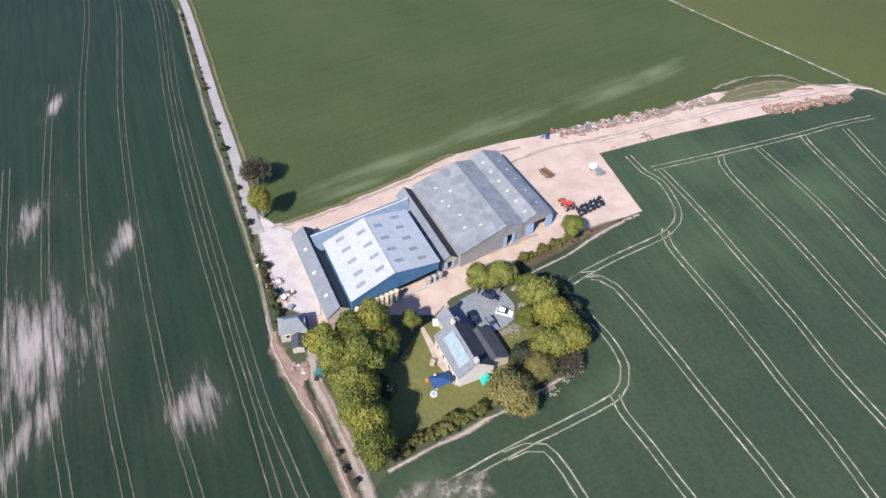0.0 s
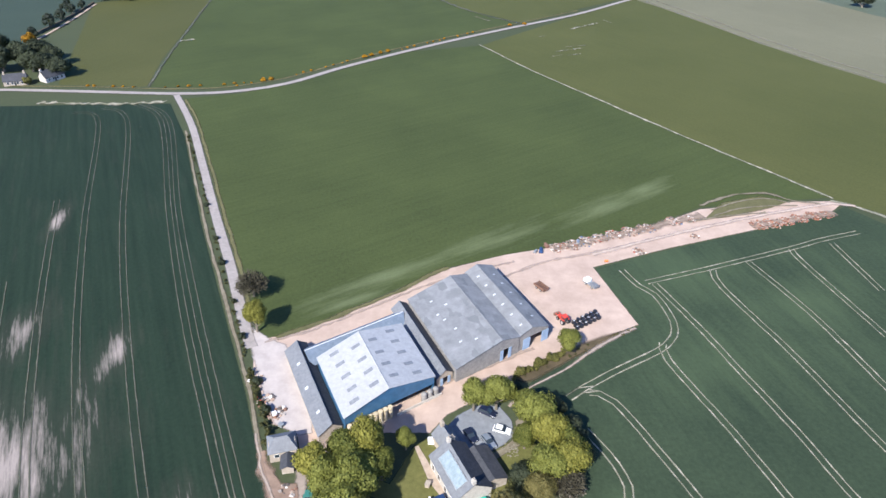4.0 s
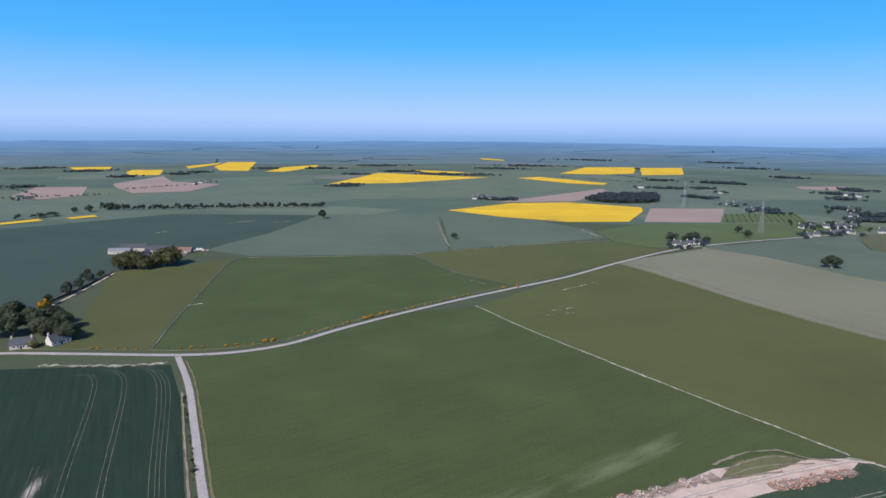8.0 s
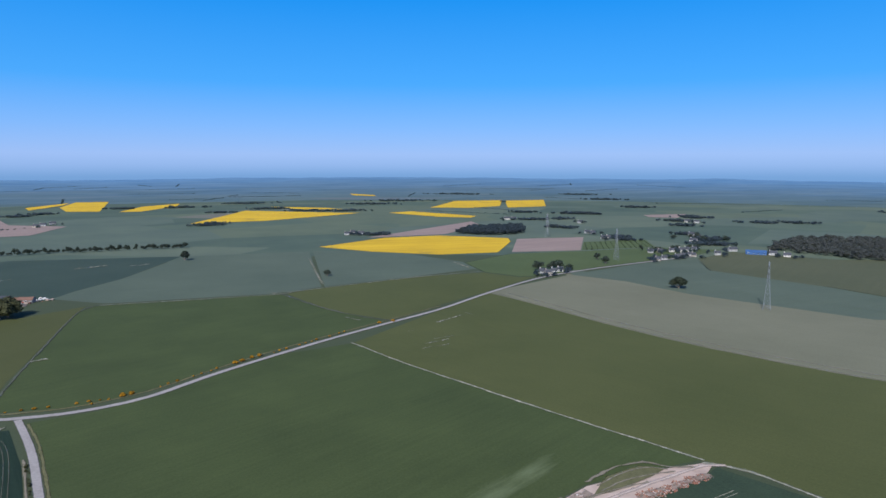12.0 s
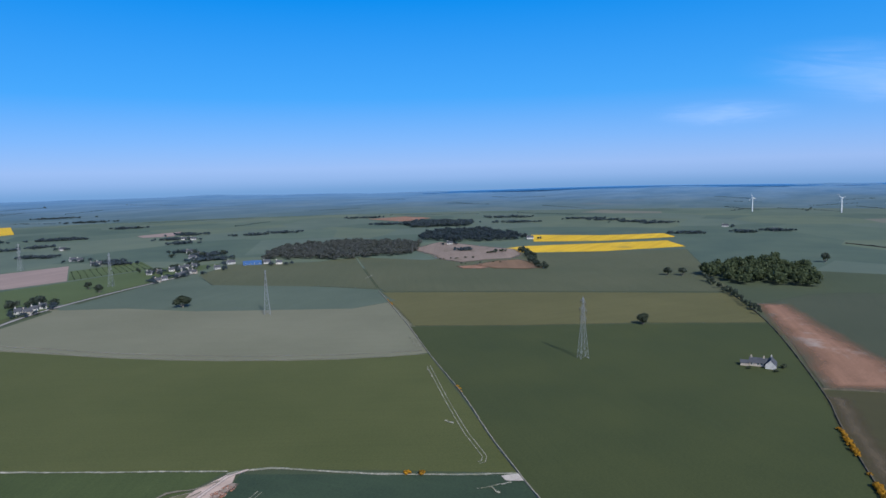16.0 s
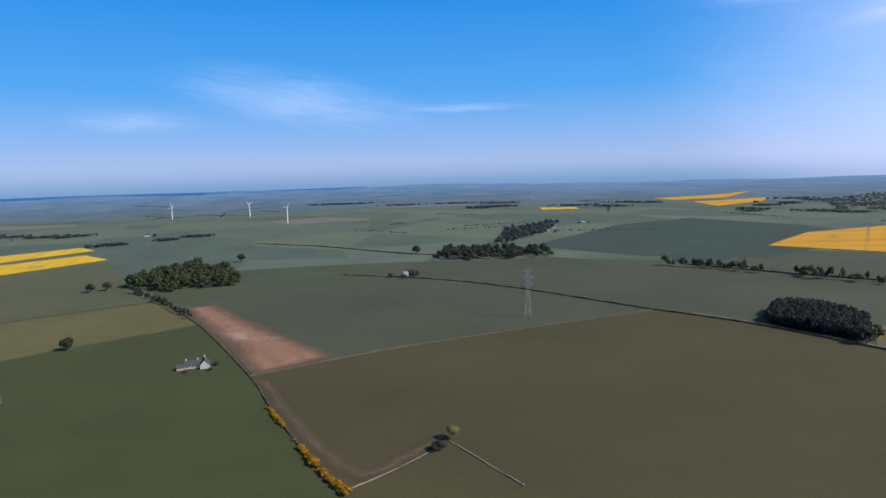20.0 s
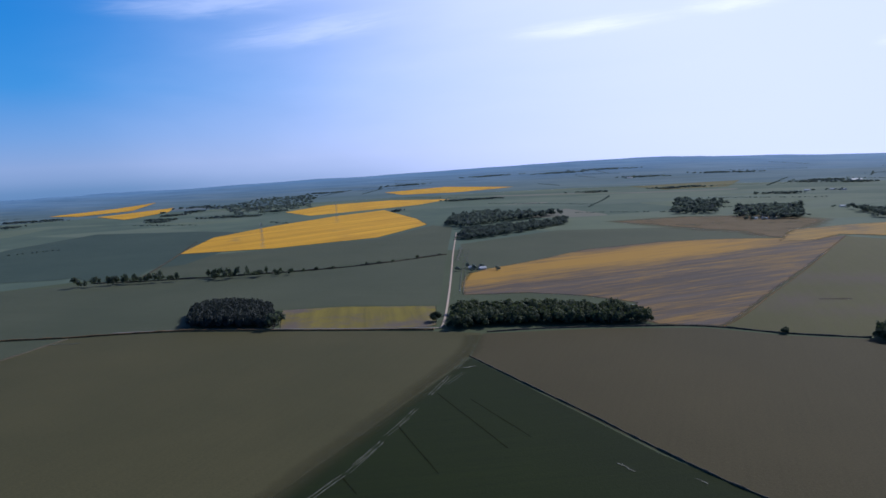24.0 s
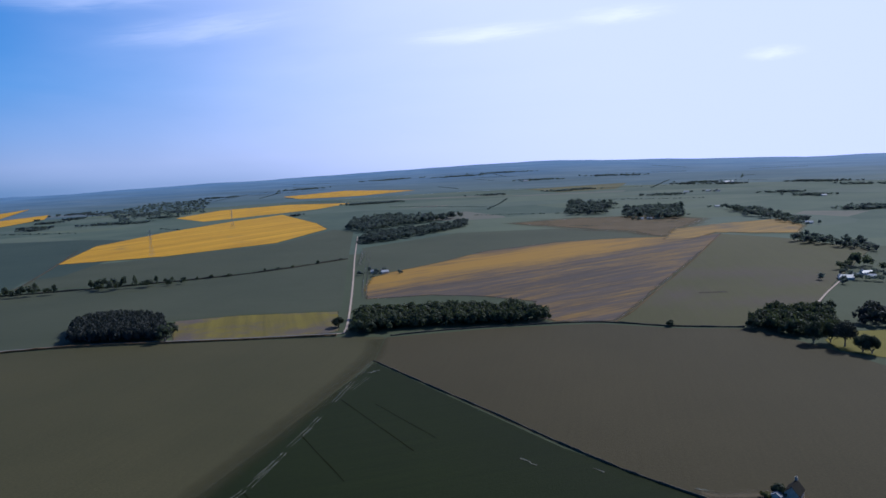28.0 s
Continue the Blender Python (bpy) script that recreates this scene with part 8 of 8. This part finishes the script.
COPSES_NORTH = [
    ((988, 2104), 120), ((575, 2067), 120), ((-30, 1767), 100), ((77, 1755), 100), ((-129, 1865), 90), ((-505, 1940), 100), ((-843, 1292), 60), ((-1140, 1828), 120),
    ((-955, 1749), 100), ((282, 2162), 140), ((567, 2515), 160), ((175, 2017), 120), ((-220, 2113), 140), ((731.6, 1189.9), 40), ((629.1, 949.6), 30), ((648.3, 952.6), 30),
    ((553.9, 1396.6), 40), ((535, 1612), 50), ((1032, 2425), 120), ((917, 1733), 80), ((931.0, 1215.9), 60), ((999.6, 1195.1), 60),
]
COPSES_NORTHEAST = [
    ((1471, 1379), 90), ((1292.1, 1129.7), 70), ((1635, 735), 90), ((1609, 652), 80), ((1570, 572), 80), ((1552, 504), 60), ((1305, 365), 50),
    ((1639, 967), 120), ((873.0, 600.5), 20), ((2068, -586), 90), ((2063, -634), 80), ((2019, -540), 80), ((1867, -921), 90), ((2553, -158), 120), ((2337, -340), 90),
    ((751.5, -119.0), 9), ((2567, -72), 100), ((1369, 274), 40), ((1424, 227), 40), ((1468, 847), 90), ((2316, -528), 110),
]
COPSES_EAST = [
    ((2243, -676), 110), ((1971, -846), 100), ((2029, -1065), 90), ((1977, -1103), 90), ((1835, -1303), 70), ((1785, -1334), 60), ((1840, -1540), 120), ((1361.9, -1232.7), 90),
    ((1510, -1493), 120), ((1453.5, -1112.0), 40), ((1532.0, -1149.6), 40), ((1486.0, -1159.7), 40), ((1659, -1387), 60), ((1709, -1554), 90), ((1293.8, -1257.6), 70), ((1335, -1398), 70),
    ((1428, -1566), 80), ((1750, -2148), 120), ((906, -1708), 60), ((865, -1738), 60), ((821, -1763), 60), ((912, -1388), 40),
]
COPSES_SOUTHEAST = [
    ((561, -1954), 80), ((367, -2049), 80), ((304, -2098), 70), ((-15, -2242), 100), ((-67, -2304), 100), ((-128, -2198), 90), ((-348, -2228), 110), ((-401, -2197), 110),
    ((-232, -1799), 80), ((-275, -1686), 80), ((-450, -2033), 110), ((-313, -1332), 60), ((-321, -1367), 60), ((-285, -1316), 50), ((852, -3191), 200), ((1032, -3015), 200),
    ((1383, -2985), 200), ((265, -2797), 180), ((1586, -2520), 150), ((560, -2624), 150), ((57, -1806), 80), ((1619, -1282), 60),
]
CLUMPS = COPSES_NORTHWEST + COPSES_NORTH + COPSES_NORTHEAST + COPSES_EAST + COPSES_SOUTHEAST
rng = random.Random(77)
for (x, y), sz in CLUMPS:
    if math.hypot(x, y) > 3700:
        continue
    sz *= 0.7
    spots = []
    ax = math.atan2(x, y)
    for _ in range(int(26 + sz * 0.4)):
        u, v = rng.gauss(0, 0.45) * sz, rng.uniform(-0.22, 0.22) * sz
        spots.append((x + math.cos(ax) * u + math.sin(ax) * v, y - math.sin(ax) * u + math.cos(ax) * v, rng.uniform(4, 6.5) * (1 + sz / 220), rng.uniform(5, 9)))
    spots = [s for s in spots if not any(inside(s[0], s[1], p) for p in RAPES)]
    wood("distant_copse", "small dark copse on the distant farmland", LEAF_DIST_HAZE, spots, TINY)

far_trees = []
for _ in range(110):
    a, r = rng.uniform(-45, 195), rng.uniform(1300, 3600)
    if 20 < a < 60 and r < 1700:
        continue
    x, y = math.sin(radians(a)) * r, math.cos(radians(a)) * r
    d, n, st = rng.uniform(0, math.pi), rng.randint(16, 46), rng.uniform(6, 9)
    for k in range(n):
        if rng.random() < 0.85:
            far_trees.append((x + math.cos(d) * st * k + rng.uniform(-3, 3), y + math.sin(d) * st * k + rng.uniform(-3, 3), rng.uniform(2.4, 4.6), rng.uniform(2.2, 4.6)))
far_trees = [s for s in far_trees if not any(inside(s[0], s[1], p) for p in RAPES)]
wood("distant_hedgerows", "thin dark hedgerows across the distant farmland", LEAF_DIST_HAZE, far_trees, TINY, "hedgerow")

# ---- distant houses ----
HOUSES_NORTH = [
    ((251.3, 689.0), 12, M_FARWALL), ((255.6, 680.1), 14, M_STONE), ((276.0, 696.9), 11, M_FARWALL), ((265.8, 690.0), 10, M_FARWALL), ((429.8, 752.8), 12, M_STONE), ((442.9, 760.5), 12, M_FARWALL), ((468.2, 770.1), 14, M_FARWALL), ((481.3, 778.8), 12, M_HARL),
    ((497.4, 787.6), 12, M_FARWALL), ((497.5, 779.6), 10, M_STONE), ((539.0, 789.1), 14, M_FARWALL), ((473.0, 1004.8), 16, M_FARWALL), ((482.2, 1005.9), 12, M_HARL), ((594.7, 934.8), 22, M_FARWALL), ((619.9, 949.6), 18, M_FARWALL), ((556.8, 1299.1), 20, M_FARWALL),
    ((429.4, 1414.0), 30, M_HARL), ((445.4, 1415.0), 22, M_FARWALL), ((81.0, 1150.6), 20, M_FARWALL), ((67, 1169), 18, M_STONE),
]
HOUSES_ROAD = [
    ((56, 1149), 16, M_FARWALL), ((-530, 1469), 24, M_FARWALL), ((-537, 1437), 22, M_FARWALL), ((-538, 1407), 22, M_STONE), ((-687, 1072), 20, M_STONE), ((-711, 1088), 22, M_FARWALL), ((793.0, 1273.8), 22, M_HARL), ((801.5, 1252.3), 22, M_FARWALL),
    ((584.2, 820.5), 22, M_FARWALL), ((612.0, 773.2), 20, M_FARWALL), ((618.3, 753.0), 16, M_HARL), ((644.1, 1018.9), 22, M_FARWALL), ((635.6, 986.3), 18, M_FARWALL), ((741.1, 854.9), 20, M_FARWALL),
    ((1093.9, 597.3), 26, M_FARWALL), ((946.1, 679.7), 20, M_FARWALL), ((460.0, 825.5), 12, M_FARWALL), ((474.3, 826.4), 12, M_STONE),
]
HOUSES_VILLAGE = [
    ((494.6, 830.2), 12, M_HARL), ((510.9, 832.0), 12, M_FARWALL), ((522.0, 835.9), 12, M_FARWALL), ((535.2, 838.8), 12, M_FARWALL), ((483.7, 1095.7), 18, M_FARWALL), ((489.9, 1085.0), 14, M_HARL), ((1496, 338), 26, M_FARWALL), ((1184.4, -433.8), 14, M_FARWALL),
    ((1222.1, -462.3), 14, M_FARWALL), ((1264.8, -498.8), 14, M_FARWALL), ((1183.9, -457.3), 12, M_HARL), ((1358.4, -604.4), 14, M_FARWALL), ((1424, 227), 24, M_FARWALL), ((746.2, -110.2), 9, M_STONE), ((310, -640), 14, M_FARWALL), ((323, -641), 14, M_STONE),
    ((71, -1190), 16, M_HARL), ((56, -1189), 16, M_FARWALL), ((43, -1196), 16, M_FARWALL), ((-63, -1420), 18, M_HARL),
]
HOUSES_SOUTH = [
    ((-6, -1888), 26, M_FARWALL), ((-63, -1910), 26, M_FARWALL), ((-84, -1901), 26, M_FARWALL), ((-133, -2279), 60, M_HARL), ((-293, -1659), 24, M_FARWALL), ((-176, -1098), 20, M_FARWALL), ((-142, -658), 14, M_HARL), ((-154, -671), 16, M_FARWALL),
    ((-133, -646), 22, M_STONE), ((-154, -654), 12, M_FARWALL), ((595, -2573), 40, M_FARWALL),
]
HOUSES = HOUSES_NORTH + HOUSES_ROAD + HOUSES_VILLAGE + HOUSES_SOUTH
for i, ((x, y), w, m) in enumerate(HOUSES):
    w = w * 0.42 + 2.0
    turn = (i * 47) % 60 - 30 - math.degrees(math.atan2(x, y))
    if y < -550:
        house("distant_house", "distant low white house with pale roof", x, y, turn, w, w * 0.8, 1.9, 2.6 + w * 0.11, M_HARL, M_ROOF_WHITE, (-w * 0.4,), (), None, "house", "distant houses")
    else:
        house("distant_house", "distant pale house with slate roof", x, y, turn, w, w * 0.55, 2.8 + w * 0.04, 5.0 + w * 0.12, m, M_ROOF_GREY if y < 0 else M_SLATE_DARK_SHADED, (-w * 0.4,), ((1, 1.4, (-w * 0.25, w * 0.25)),), None, "house", "distant houses")
rows_ = []
p00, p01, p10, p11 = (Vector(p) for p in ((385.5, 873.7), (495.7, 884.4), (418.7, 955.6), (523.8, 962.1)))
for i in range(13):
    u = i / 12
    rows_ += along([tuple(p00.lerp(p01, u)), tuple(p10.lerp(p11, u))], 8, 1.2, 1.5, 40 + i, 0.2, 0.6)
wood("orchard_rows", "straight rows of small orchard trees", LEAF_FAR, rows_, TINY, "orchard")
rng = random.Random(55)
screen = []
for (x, y), w, m in HOUSES:
    for _ in range(3 if math.hypot(x, y) < 1700 else 2):
        a, d = rng.uniform(0, 6.28), rng.uniform(9, 20)
        screen.append((x * 0.992 + math.cos(a) * d, y * 0.992 + math.sin(a) * d, rng.uniform(3.5, 6), rng.uniform(5, 8)))
wood("house_trees", "garden trees around the distant houses", LEAF_DIST_HAZE, screen, LOW, "trees")
house("blue_shed", "long bright blue industrial shed beside the village", *(594.8, 784.4), -35, 26, 12, 4, 6, M_SHEDBLUE, M_SHEDBLUE, (), ((1, 2.0, (-10, -3, 3, 10)),), None, "shed")
wood("village_trees", "dark trees between the village houses", LEAF_FAR, along([(461.7, 844.2), (502.4, 849.9), (549.2, 853.6)], 12, 6, 9, 91, 0.3, 8) + along([(251.0, 709.8), (278.6, 725.5), (289.3, 703.8)], 9, 7, 11, 92, 0.3, 6) + along([(-138, -693), (-157, -720), (-169, -695)], 9, 7, 13, 93, 0.3, 5) + along([(596.8, 990.1), (641.5, 933.7)], 20, 9, 11, 94, 0.3, 10), LOW, "trees")
